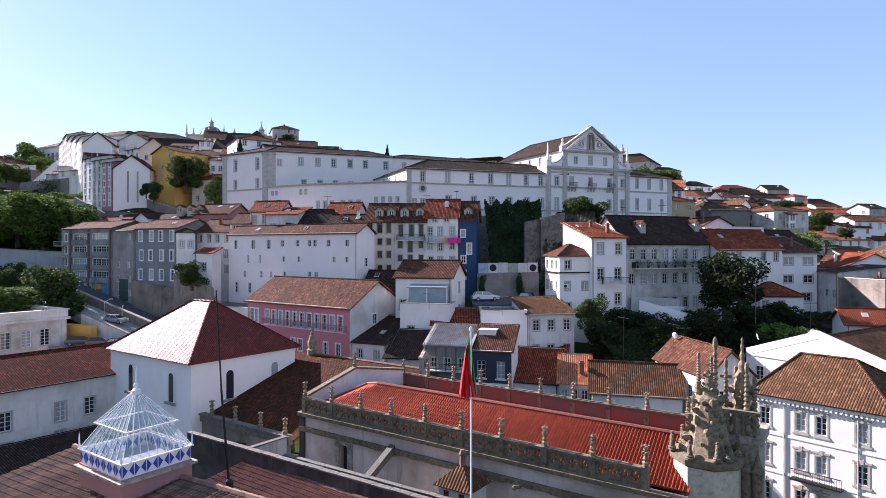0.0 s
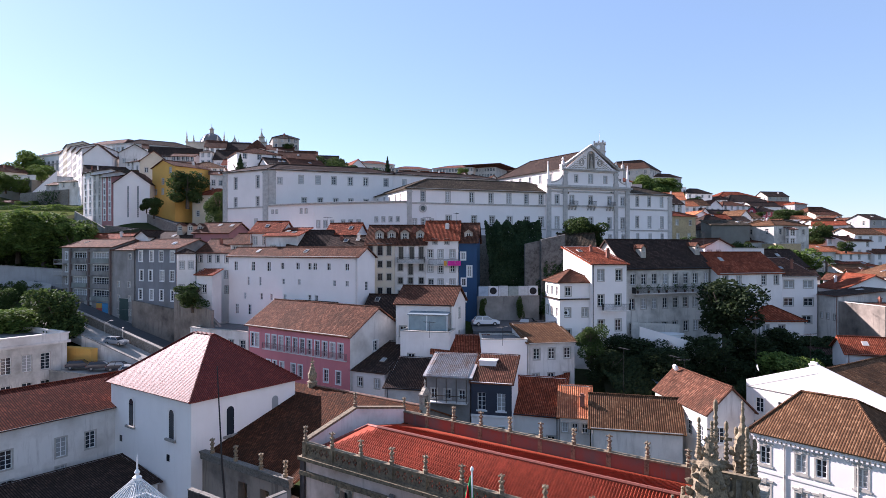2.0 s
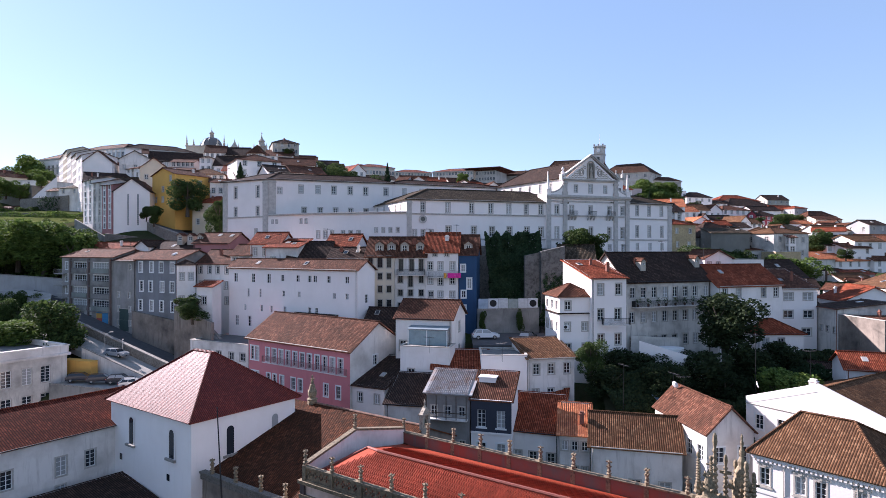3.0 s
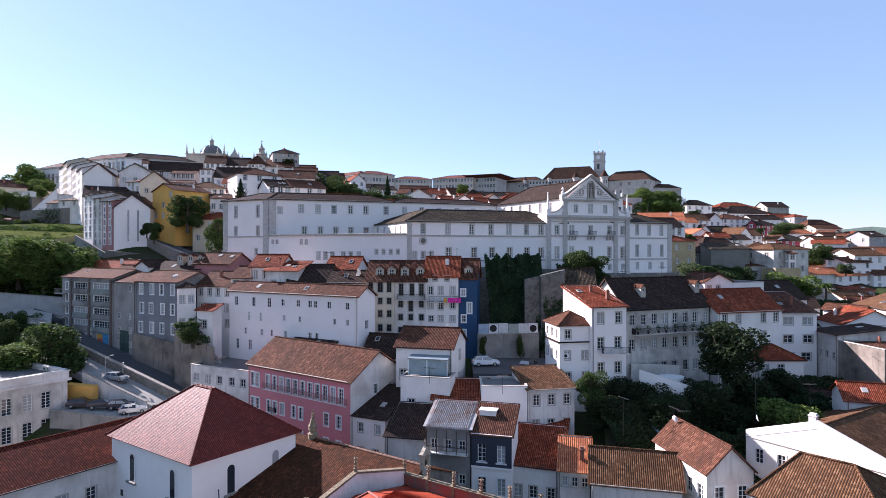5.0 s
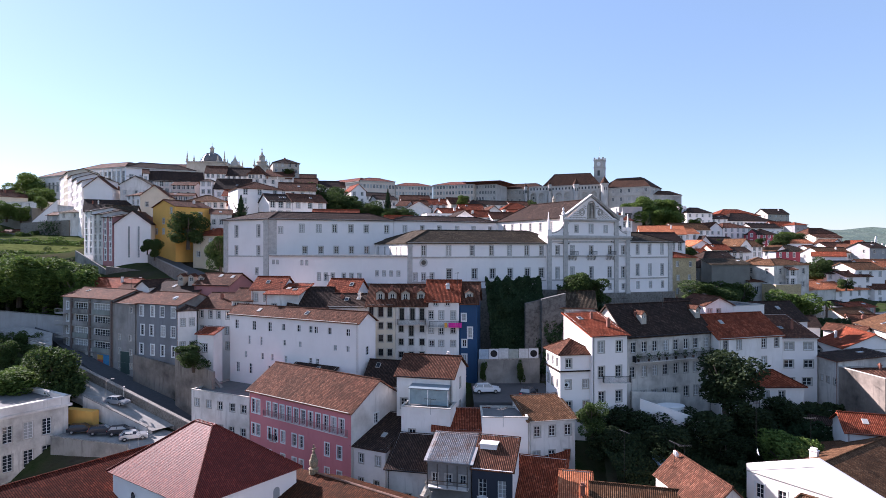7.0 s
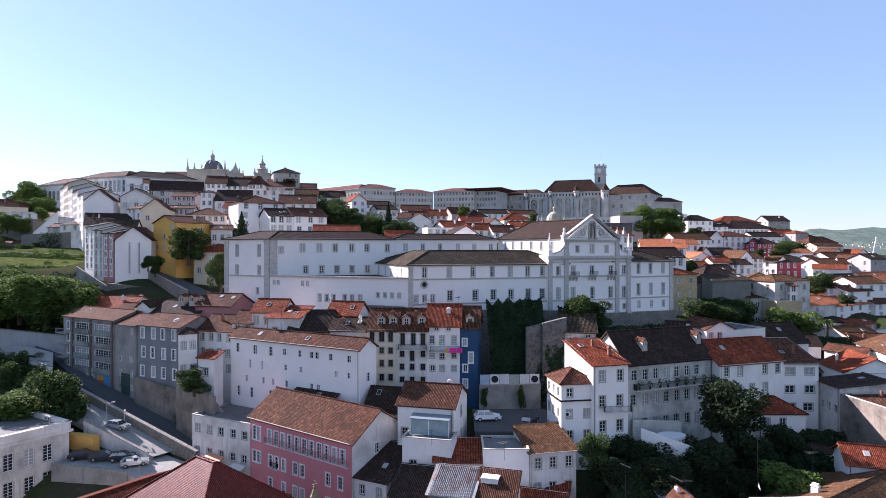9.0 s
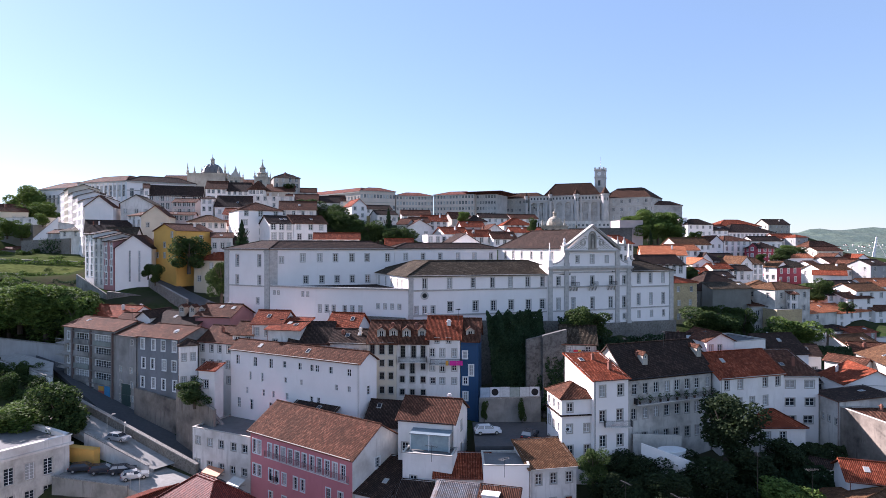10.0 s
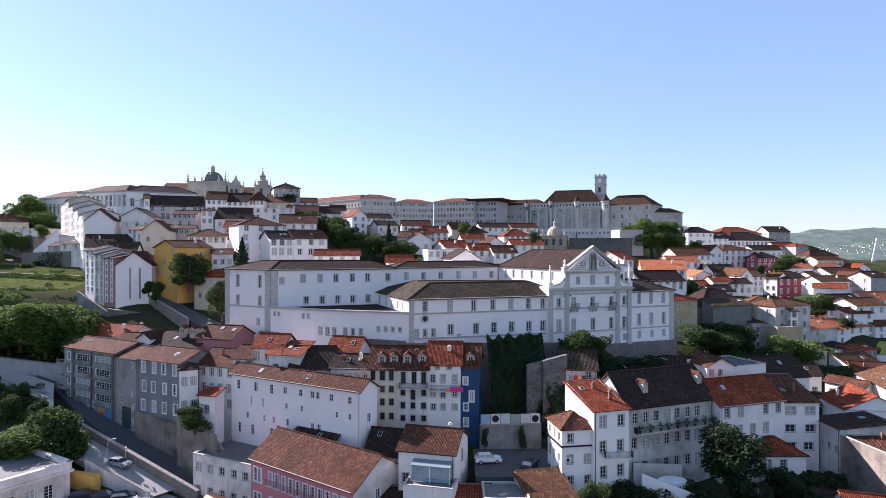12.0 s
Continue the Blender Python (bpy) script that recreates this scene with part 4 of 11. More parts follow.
ASH_DARK = plaster("stained_ashlar_of_the_university", (0.50, 0.475, 0.44), (0.20, 0.18, 0.16), 0.75)
ASH = plaster("pale_ashlar_of_the_university", (0.54, 0.51, 0.475), (0.30, 0.275, 0.25), 0.6)
# Ashlar colour lowered to imitate shade inside the arches.
SHADE_STONE = plaster("shaded_arcade_recess_of_the_university", (0.30, 0.285, 0.265), (0.15, 0.14, 0.13), 0.8)
palace("pale stone university wing with low tiled roof", ((36.5, 401.0), (64.0, 389.0), (72.0, 404.0), (44.0, 417.0)), 71.0, 86.8, 3.6, 6.0, ASH_DARK, T_UNI, ((3, 11),), win=(1.2, 2.0), name="university_palace")
palace("great university hall with steep tiled roof", ((64.2, 388.6), (99.0, 377.0), (104.0, 391.0), (69.0, 403.0)), 71.0, 87.2, 8.6, 7.0, ASH_DARK, T_UNI, ((0, 0),), name="university_palace")
palace("pale stone university hall above the trees", ((99.2, 376.8), (124.5, 361.0), (138.0, 379.0), (111.0, 397.0)), 70.0, 85.2, 6.2, 8.0, ASH_DARK, T_UNI, ((3, 6), (3, 5)), win=(1.4, 2.2), name="university_palace")
palace("low university chapel wing with tiled roof", ((126.0, 366.0), (148.0, 372.0), (144.0, 386.0), (122.0, 380.0)), 68.0, 80.5, 2.6, 5.0, ASH_DARK, T_UNI, ((1, 3),), name="chapel_wing")


def university_front():
    """Giant arcade, gallery of small windows and round turrets along the great hall."""
    A, B = Vector((56.0, 390.9, 0)), Vector((102.5, 374.6, 0))
    w = (B - A).length
    ob = thing("university_arcade", A.x, A.y, 71.0, math.atan2(B.y - A.y, B.x - A.x), "pale stone giant arcade with gallery of small windows", "arcade", "university")
    n, top, spring, deep = 9, 16.2, 10.2, 1.3
    bay = w / n
    s, back = Shape(), Shape()
    for i in range(n):
        u0, u1 = bay * i + 0.75, bay * (i + 1) - 0.75
        r, m = (u1 - u0) / 2, bay * (i + 0.5)
        arc = [(m - r * math.cos(math.pi * k / 10), spring + r * math.sin(math.pi * k / 10)) for k in range(11)]
        for p, q in zip(arc, arc[1:]):
            s.face(((p[0], 0, p[1]), (q[0], 0, q[1]), (q[0], 0, 13.2), (p[0], 0, 13.2)))
            s.face(((p[0], deep, p[1]), (q[0], deep, q[1]), (q[0], 0, q[1]), (p[0], 0, p[1])))
        back.box(u0, deep - 0.05, -3, u1, deep, spring + r)
        for z in (3.6, 8.2):
            g = Shape()
            g.box(m - 0.75, deep - 0.2, z, m + 0.75, deep - 0.05, z + 2.2)
            part("window_surround", g, TRIM, ob)
            g = Shape()
            g.box(m - 0.5, deep - 0.24, z + 0.25, m + 0.5, deep - 0.2, z + 1.95)
            part("pane", g, PANE, ob)
    for i in range(n + 1):
        p = Shape()
        p.box(max(0, bay * i - 0.75), 0, -4, min(w, bay * i + 0.75), deep, 13.2)
        p.box(max(0, bay * i - 1.0), -0.6, -4, min(w, bay * i + 1.0), 0.0, 3.0 + 2 * (i % 2))
        part("pier", p, ASH, ob)
    holes = [(u - 0.45, u + 0.45, 13.9, 15.4) for u in [1.2 + 2.05 * k for k in range(int((w - 2) / 2.05))]]
    wall_face(s, (0, 0), (1, 0, 0), w, 13.2, top, holes, 0, 0.4)
    s.box(-0.2, -0.35, 13.0, w + 0.2, 0, 13.3), s.box(-0.2, -0.45, 16.0, w + 0.2, 0, 16.4)
    part("arcade_wall", s, ASH, ob)
    part("infill_wall", back, SHADE_STONE, ob)
    g = Shape()
    g.box(0.3, 0.35, 13.4, w - 0.3, 0.39, 15.8)
    part("gallery_glass", g, PANE, ob)


def university_turret(x, y, zb, r, z, cap):
    ob = thing("university_turret", x, y, zb, 0, "round pale stone turret with pointed tile cap", "turret", "university")
    s = Shape()
    s.lathe(((r, -10), (r, z - zb - 1.2), (r * 1.2, z - zb - 0.9), (r * 1.2, z - zb)), 12)
    part("shaft", s, ASH, ob)
    s = Shape()
    s.lathe(((r * 1.35, z - zb), (r * 0.75, z - zb + cap * 0.45), (0.15, z - zb + cap), (0.0, z - zb + cap + 0.8)), 12)
    part("cap", s, T_UNI, ob)
    for k in (-1.9, -1.2, -0.4):
        p = Shape()
        p.box(-0.28, -0.03, z - zb - 4.4, 0.28, 0.05, z - zb - 2.6)
        part("slit_window", p, DARKWOOD, ob).matrix_local = Matrix.Rotation(k + math.pi / 2, 4, "Z") @ Matrix.Translation((0, -r, 0))


university_front()
for x, y, r, z, c in ((84.3, 380.4, 1.7, 88.0, 3.6), (100.6, 373.6, 2.3, 87.8, 4.4), (53.9, 391.6, 1.0, 87.6, 2.0), (68.6, 386.0, 1.0, 88.4, 2.2), (39.2, 399.2, 1.6, 88.4, 3.6)):
    university_turret(x, y, 71.0, r, z, c)


def clock_tower():
    ob = thing("university_tower", 101.4, 388.0, 84.0, -0.5, "tall square stone university bell tower with clock", "tower")
    s = Shape()
    s.box(-3.0, -3.0, -14, 3.0, 3.0, 20.5)
    part("shaft", s, ASH, ob)
    c = Shape()
    for z in (8.2, 15.0, 19.6):
        c = Shape()
        c.box(-3.35, -3.35, z, 3.35, 3.35, z + 0.6)
        part("cornice", c, TRIM, ob)
    for x in (-2.7, 0, 2.7):
        for y in (-2.7, 2.7):
            t = Shape()
            t.box(x - 0.5, y - 0.4, 20.5, x + 0.5, y + 0.4, 21.8)
            part("battlement", t, ASH, ob)
    for dx, dy, ang in ((0, -3.02, 0), (-3.02, 0, -math.pi / 2)):
        o = Shape()
        o.box(-0.75, -0.02, 10.0, 0.75, 0.02, 13.4)
        o.lathe(((0.75, -0.02), (0.75, 0.02)), 14)
        p = part("belfry_opening", o, DARKWOOD, ob)
        p.matrix_local = Matrix.Translation((dx, dy, 0)) @ Matrix.Rotation(ang, 4, "Z")
        d = Shape()
        d.lathe(((1.25, 0), (1.25, 0.12)), 20)
        q = part("clock_face", d, SASH, ob)
        q.matrix_local = Matrix.Translation((dx, dy, 17.6)) @ Matrix.Rotation(ang, 4, "Z") @ Matrix.Rotation(math.pi / 2, 4, "X")
        d = Shape()
        d.box(-0.07, 0.12, -0.1, 0.07, 0.16, 0.95), d.box(-0.1, 0.12, -0.07, 0.65, 0.16, 0.07)
        part("clock_pointer", d, IRON, q)
    f = Shape()
    f.tube((0, 0, 20.5), (0, 0, 29.0), 0.12, 0.06)
    part("flagpole", f, SASH, ob)


clock_tower()
BEIGE_ROOF = tiles("pale_red_faculty_tiles", (0.24, 0.085, 0.06), (0.13, 0.055, 0.04), (0.30, 0.12, 0.085), lichen=0.2)
palace("large beige faculty block with many windows", ((-6.6, 388.0), (19.0, 380.0), (30.0, 404.0), (4.0, 412.0)), 66.0, 88.2, 2.4, 8.0, BEIGE, BEIGE_ROOF, ((6, 13), (6, 9)), (1.1, 1.9), name="faculty_block")
palace("pale faculty block beside the large one", ((19.2, 384.0), (29.0, 402.0), (42.0, 396.0), (33.0, 378.0)), 66.0, 88.0, 1.4, 5.0, ASH, BEIGE_ROOF, ((6, 8), (0, 0), (0, 0), (6, 8)), (1.2, 1.9), name="faculty_block")
palace("beige faculty block with classical front", ((-30.5, 382.0), (-7.0, 388.2), (-13.0, 412.0), (-37.0, 405.0)), 66.0, 87.6, 2.4, 8.0, BEIGE, BEIGE_ROOF, ((6, 12),), (1.1, 1.9), name="faculty_block")
palace("long beige faculty wing with tiled roof", ((-52.0, 372.0), (-31.0, 382.4), (-40.0, 404.0), (-62.0, 394.0)), 70.0, 89.8, 2.6, 8.0, BEIGE, BEIGE_ROOF, ((3, 11),), (1.3, 2.2), name="faculty_wing")
palace("far end of the long faculty wing", ((-104.0, 420.0), (-52.2, 372.2), (-42.0, 384.0), (-94.0, 432.0)), 74.0, 89.4, 2.8, 7.0, BEIGE, BEIGE_ROOF, ((2, 22),), (1.3, 2.2), name="faculty_wing")
palace("tan building beside the university", ((31.0, 396.0), (36.3, 396.0), (38.0, 408.0), (32.0, 408.0)), 70.0, 84.6, 0.8, 2.0, PALE, BEIGE_ROOF, ((4, 3),), (1.1, 1.9), name="faculty_block")
palace("long white former hospital with tall windows and pilasters", ((-176.0, 288.0), (-146.6, 276.0), (-139.0, 290.0), (-168.0, 302.0)), 72.5, 85.2, 3.0, 7.0, CLEAN, T_OLD, ((1, 11),), (1.7, 5.2), name="hospital_wing", low=0.42)
palace("white hospital wing with dark red roof", ((-146.4, 276.0), (-121.0, 292.0), (-131.0, 305.0), (-156.0, 289.0)), 72.5, 85.2, 3.0, 7.0, CLEAN, T_DARK, ((1, 7),), (1.5, 3.6), name="hospital_wing", low=0.42)
palace("far white hospital pavilion among trees", ((-208.0, 308.0), (-177.0, 292.0), (-168.0, 306.0), (-198.0, 322.0)), 70.0, 84.0, 3.2, 7.0, CLEAN, T_OLD, ((1, 10),), (1.6, 4.5), name="hospital_wing", low=0.42)


def hospital_pilasters():
    """Flat white strips between the tall windows."""
    A, B = Vector((-176.0, 288.0, 0)), Vector((-146.6, 276.0, 0))
    ob = thing("pilaster_order", A.x, A.y, 72.5, math.atan2(B.y - A.y, B.x - A.x), "flat white pilasters along the hospital front", "pilasters", "university")
    w = (B - A).length
    for i in range(12):
        s = Shape()
        s.box(w * i / 11 - 0.32, -0.28, -6, w * i / 11 + 0.32, 0, 11.8)
        s.box(w * i / 11 - 0.45, -0.36, 11.0, w * i / 11 + 0.45, 0, 11.4)
        part("pilaster", s, SASH, ob)


hospital_pilasters()


def cathedral():
    """Low wide dome on a square crossing, with two ornate bell towers."""
    ob = thing("cathedral", -131.5, 334.0, 84.0, 0.05, "grey stone cathedral with low dark dome, lantern and bell towers", "cathedral")
    anchor(-136, 338, 76), anchor(-112, 336, 76)
    s = Shape()
    s.box(-10.2, -4, -12, 10.6, 18, 10.6)
    s.box(-10.6, -4.4, 10.6, 11.0, 18.4, 11.2)
    part("crossing", s, DULL, ob)
    s = Shape()
    s.box(-26, 0, -12, -10.2, 16, 7.0)
    s.face(((-26, 0, 7.0), (-26, 16, 7.0), (-26, 8, 11.0)))
    part("choir", s, DULL, ob)
    r = Shape()
    slope(r, (-26.4, -0.4, 6.8), (-10.2, -0.4, 6.8), (-10.2, 8, 11.2), (-26.4, 8, 11.2))
    slope(r, (-10.2, 16.4, 6.8), (-26.4, 16.4, 6.8), (-26.4, 8, 11.2), (-10.2, 8, 11.2))
    part("roof", r, T_OLD, ob)
    d = Shape()
    d.lathe(((5.6, 11.2), (5.6, 12.2), (5.9, 12.3), (5.7, 12.8), (5.2, 14.2), (4.3, 15.6), (3.0, 16.7), (1.3, 17.3)), 24, (0.4, 6, 0))
    LEAD = plain("dark_dome_lead", (0.13, 0.125, 0.125), 0.6)
    part("dome", d, LEAD, ob, smooth=False)
    for k in range(12):
        g = 2 * math.pi * k / 12
        d = Shape()
        for (r0, z0), (r1, z1) in zip(((5.8, 12.6), (5.3, 14.2), (4.4, 15.6), (3.1, 16.75)), ((5.3, 14.2), (4.4, 15.6), (3.1, 16.75), (1.3, 17.35))):
            d.tube((0.4 + r0 * math.cos(g), 6 + r0 * math.sin(g), z0), (0.4 + r1 * math.cos(g), 6 + r1 * math.sin(g), z1), 0.14, 0.14, 4)
        part("rib", d, LEAD, ob)
    n = Shape()
    n.lathe(((1.5, 17.2), (1.2, 17.5), (1.1, 19.6), (1.5, 19.8), (1.0, 20.4), (0.4, 21.0), (0.12, 21.6), (0.1, 23.0), (0, 23.2)), 8, (0.4, 6, 0))
    part("lantern", n, DULL, ob)
    for x, y in ((-9.9, -3.8), (10.3, -3.8), (-6.2, -3.8), (6.8, -3.8), (-9.9, 17.6), (10.3, 17.6)):
        p = Shape()
        k = 1.3 if abs(x) > 9 else 0.8
        p.lathe(((0.7, 11.2), (0.7, 11.2 + 1.0 * k), (0.3, 11.2 + 1.3 * k), (0.5, 11.2 + 2.0 * k), (0.3, 11.2 + 2.6 * k), (0.08, 11.2 + 4.4 * k), (0, 11.2 + 4.6 * k)), 6, (x, y, 0))
        part("pinnacle", p, DULL, ob)
    s = Shape()
    s.box(10.6, 0, -12, 36, 14, 5.0)
    part("nave", s, DULL, ob)
    r = Shape()
    slope(r, (10.6, -0.4, 4.8), (36, -0.4, 4.8), (36, 7, 9.0), (10.6, 7, 9.0))
    slope(r, (36, 14.4, 4.8), (10.6, 14.4, 4.8), (10.6, 7, 9.0), (36, 7, 9.0))
    part("roof", r, T_OLD, ob)
    for x, h, w_, tall in ((15.4, 8.4, 3.3, 5.4), (30.2, 8.6, 3.6, 9.4)):
        t = Shape()
        t.box(x - w_, -5, -12, x + w_, 2, h)
        t.box(x - w_ - 0.4, -5.4, h, x + w_ + 0.4, 2.4, h + 0.7)
        t.box(x - w_ - 0.25, -5.25, h - 5.2, x + w_ + 0.25, 2.25, h - 4.8)
        tw = part("bell_tower", t, DULL, ob)
        c = Shape()
        if tall < 6:
            c.lathe(((w_ * 1.1, h + 0.7), (w_ * 0.75, h + 2.2), (w_ * 0.35, h + 4.0), (0.35, h + tall), (0.1, h + tall + 1.4), (0, h + tall + 1.6)), 4, (x, -1.5, 0), 0, math.pi / 4)
        else:
            c.lathe(((w_ * 0.8, h + 0.7), (w_ * 0.8, h + 2.4), (w_ * 0.95, h + 2.6), (w_ * 0.5, h + 3.6), (w_ * 0.42, h + 5.4), (w_ * 0.55, h + 5.6), (w_ * 0.2, h + 7.0), (0.3, h + tall - 1.0), (0.12, h + tall), (0.1, h + tall + 1.4), (0, h + tall + 1.5)), 8, (x, -1.5, 0))
            c.box(x - 0.6, -1.6, h + tall + 0.4, x + 0.6, -1.4, h + tall + 0.6)
        part("spire", c, DULL, tw)
        for dx in (-w_ + 0.2, w_ - 0.2):
            for dy in (-4.8, 1.8):
                p = Shape()
                p.lathe(((0.55, 0), (0.55, 0.7), (0.25, 1.0), (0.42, 1.6), (0.2, 2.2), (0.05, 3.4), (0, 3.5)), 6, (x + dx, dy, h + 0.7))
                part("pinnacle", p, TRIM, tw)
        for dx in (-1.3, 1.3) if w_ < 3.5 else (0.0,):
            o = Shape()
            o.box(x + dx - 0.7, -5.07, h - 4.2, x + dx + 0.7, -5.01, h - 1.4)
            part("bell_opening", o, DARKWOOD, tw)


cathedral()


def old_cathedral():
    """Romanesque lantern with a small ribbed cupola, seen over the college roof."""
    ob = thing("old_cathedral", 51.0, 276.0, 58.0, -0.3, "tan romanesque cathedral lantern with small stone cupola", "cathedral")
    anchor(50, 276, 50)
    s = Shape()
    s.box(-5.4, -5.4, -12, 5.4, 5.4, 5.6)
    s.box(-5.8, -5.8, 5.6, 5.8, 5.8, 6.2)
    part("lantern_tower", s, SAND, ob)
    for k in (-3.2, 0, 3.2):
        o = Shape()
        o.box(k - 0.6, -5.46, 1.8, k + 0.6, -5.38, 4.6)
        part("arched_opening", o, DARKWOOD, ob)
    d = Shape()
    d.lathe(((3.7, 6.2), (3.7, 7.2), (3.5, 8.0), (2.8, 9.3), (1.6, 10.2), (0.8, 10.5), (0.8, 11.8), (1.1, 12.0), (0.5, 12.8), (0.12, 13.6), (0, 14.4)), 14)
    part("cupola", d, SAND, ob)
    for x in (-5.0, 5.0):
        p = Shape()
        p.lathe(((0.5, 6.2), (0.5, 7.0), (0.2, 7.3), (0.3, 7.9), (0, 9.2)), 6, (x, -5.0, 0))
        part("pinnacle", p, SAND, ob)
    w = Shape()
    w.box(6.5, 0, -14, 34, 10, 4.6)
    w.box(6.2, -0.3, 4.6, 34.3, 10.3, 5.0)
    part("curtain_wall", w, BASTION, ob)


old_cathedral()
house("old rose-grey stone house with two dark arches", 84.5, 288.0, 96.0, 289.0, 12, 56, 67.2, "flat", 0.5, ROSEGREY, PAVING, (1, 2), win=(1.6, 2.2), group="hillside houses")
for i in range(3):
    house("long low white terrace wall with small windows below the university", 56.0 + 21 * i, 352.0 - 5 * i, 76.4 + 21 * i, 347.0 - 5 * i, 8, 64, 69.6, "flat", 0.4, WORN, GRAVEL, (1, 9), win=(1.0, 1.2), skip=0, low=0.45, group="terraces below the university", name="terrace_house")


def bridge_pylon():
    ob = thing("bridge_pylon", 1720.0, 2400.0, -10.0, 0.6, "white leaning cable-stayed bridge pylon far away", "bridge")
    s = Shape()
    s.tube((0, 0, 0), (36, 0, 106), 7.0, 3.2, 4)
    s.tube((-16, 0, 0), (34, 0, 100), 3.0, 2.0, 4)
    part("pylon", s, CLEAN, ob)
    for k in range(7):
        c = Shape()
        c.tube((34 - k * 2.2, 0, 100 - k * 7), (150 + 14 * k, 0, 8), 0.5, 0.5, 4)
        part("cable", c, SASH, ob)


bridge_pylon()

# ---- church and convent in the foreground ----
AXIS = math.atan2(-0.572, 0.82)


def at(u, v, o=(-12.9, 55.1)):
    """A place in the church's own directions: u along its side, v across it."""
    p = Vector((o[0], o[1], 0)) + U * u + V * v
    return (p.x, p.y)


T_CHURCH = plain("red_church_roof_tile", (0.33, 0.056, 0.026), 0.7, 0, 0.45, 2.0)
T_CHURCH.node_tree.nodes["Principled BSDF"].inputs["Specular IOR Level"].default_value = 0.08


def varied(m, low=0.55, high=1.35):
    """Shade each laid strip a little differently from its neighbours."""
    n, l = m.node_tree.nodes, m.node_tree.links
    b = n["Principled BSDF"]
    src = b.inputs["Base Color"].links[0].from_socket
    r = n.new("ShaderNodeMapRange")
    r.inputs[3].default_value, r.inputs[4].default_value = low, high
    l.new(n.new("ShaderNodeObjectInfo").outputs["Random"], r.inputs[0])
    l.new(mix(n, l, 1.0, src, r.outputs[0], "MULTIPLY"), b.inputs["Base Color"])
    return m


T_NEAR = plain("old_barrel_tile", (0.22, 0.118, 0.078), 0.8, 0, 0.75, 1.6)
varied(T_NEAR), varied(T_CHURCH, 0.8, 1.15)
STAIN = plaster("stained_lime_wall", (0.66, 0.53, 0.46), (0.26, 0.19, 0.135), 0.95)
DARKWALL = plaster("black_stained_wall", (0.045, 0.039, 0.037), (0.20, 0.16, 0.155), 0.75)
CAPSTONE = stone("pale_coping", (0.36, 0.33, 0.29), (0.12, 0.105, 0.09))
WEATHERED = stone("weathered_sandstone", (0.30, 0.23, 0.14), (0.045, 0.036, 0.026), 2.2)
COPING = stone("dull_coping", (0.17, 0.155, 0.13), (0.05, 0.045, 0.04), 1.5)
GREYGREEN = stone("lichened_limestone", (0.235, 0.18, 0.108), (0.05, 0.04, 0.028))
SHAFT = stone("pale_ashlar", (0.60, 0.51, 0.40), (0.33, 0.27, 0.20), 0.7)


def tile_column(length, r=0.12, seg=0.42):
    """One column of barrel tiles from the eave (0) up along y, each tile lapping the one below."""
    s = Shape()
    n = max(1, round(length / seg))
    for i in range(n):
        y0, y1 = length * i / n - 0.04, length * (i + 1) / n
        ra, rb = r, r * 0.82
        za, zb = 0.035, 0.0
        pa = [(ra * math.cos(t), y0, za + ra * math.sin(t)) for t in (0.0, 0.8, 1.57, 2.34, 3.14)]
        pb = [(rb * math.cos(t), y1, zb + rb * math.sin(t)) for t in (0.0, 0.8, 1.57, 2.34, 3.14)]
        for k in range(4):
            s.face((pa[k + 1], pa[k], pb[k], pb[k + 1]))
        s.face(pa[::-1])
    return s


def lay_columns(parent, o, along, up, width, length, mat, pitch=0.3, r=0.115, cut=None, name="tile_strip"):
    """Columns of tiles over a slope whose eave starts at o; cut(u) gives how far up a column runs."""
    along, up = Vector(along).normalized(), Vector(up).normalized()
    nrm = along.cross(up)
    made = {}
    for i in range(int(width / pitch)):
        u = (i + 0.5) * pitch
        lo, hi = cut(u) if cut else (0.0, length)
        if hi - lo < 0.4:
            continue
        q = round((hi - lo) / 0.42)
        if q not in made:
            made[q] = tile_column(q * 0.42, r).mesh("tile_strip", [mat])
        ob = new(name, made[q])
        ob.parent = parent
        m = Matrix((along, up, nrm)).transposed().to_4x4()
        m.translation = Vector(o) + along * u + up * lo + nrm * 0.02
        ob.matrix_local = m


def pinnacle_shape(h=2.2, r=0.2, sides=6):
    s = Shape()
    s.lathe(((r * 1.3, 0), (r * 1.3, 0.16 * h), (r * 1.7, 0.19 * h), (r * 0.8, 0.24 * h), (r * 1.3, 0.34 * h), (r * 0.75, 0.44 * h), (r * 1.15, 0.54 * h), (r * 0.6, 0.63 * h), (r * 0.95, 0.72 * h), (r * 0.45, 0.8 * h), (r * 0.8, 0.86 * h), (r * 0.5, 0.92 * h), (0.0, h)), sides)
    for z, k in ((0.82, 1.75), (0.56, 1.5)):
        s.box(-r * k, -r * 0.4, z * h, r * k, r * 0.4, (z + 0.07) * h)
        s.box(-r * 0.4, -r * k, z * h, r * 0.4, r * k, (z + 0.07) * h)
    return s


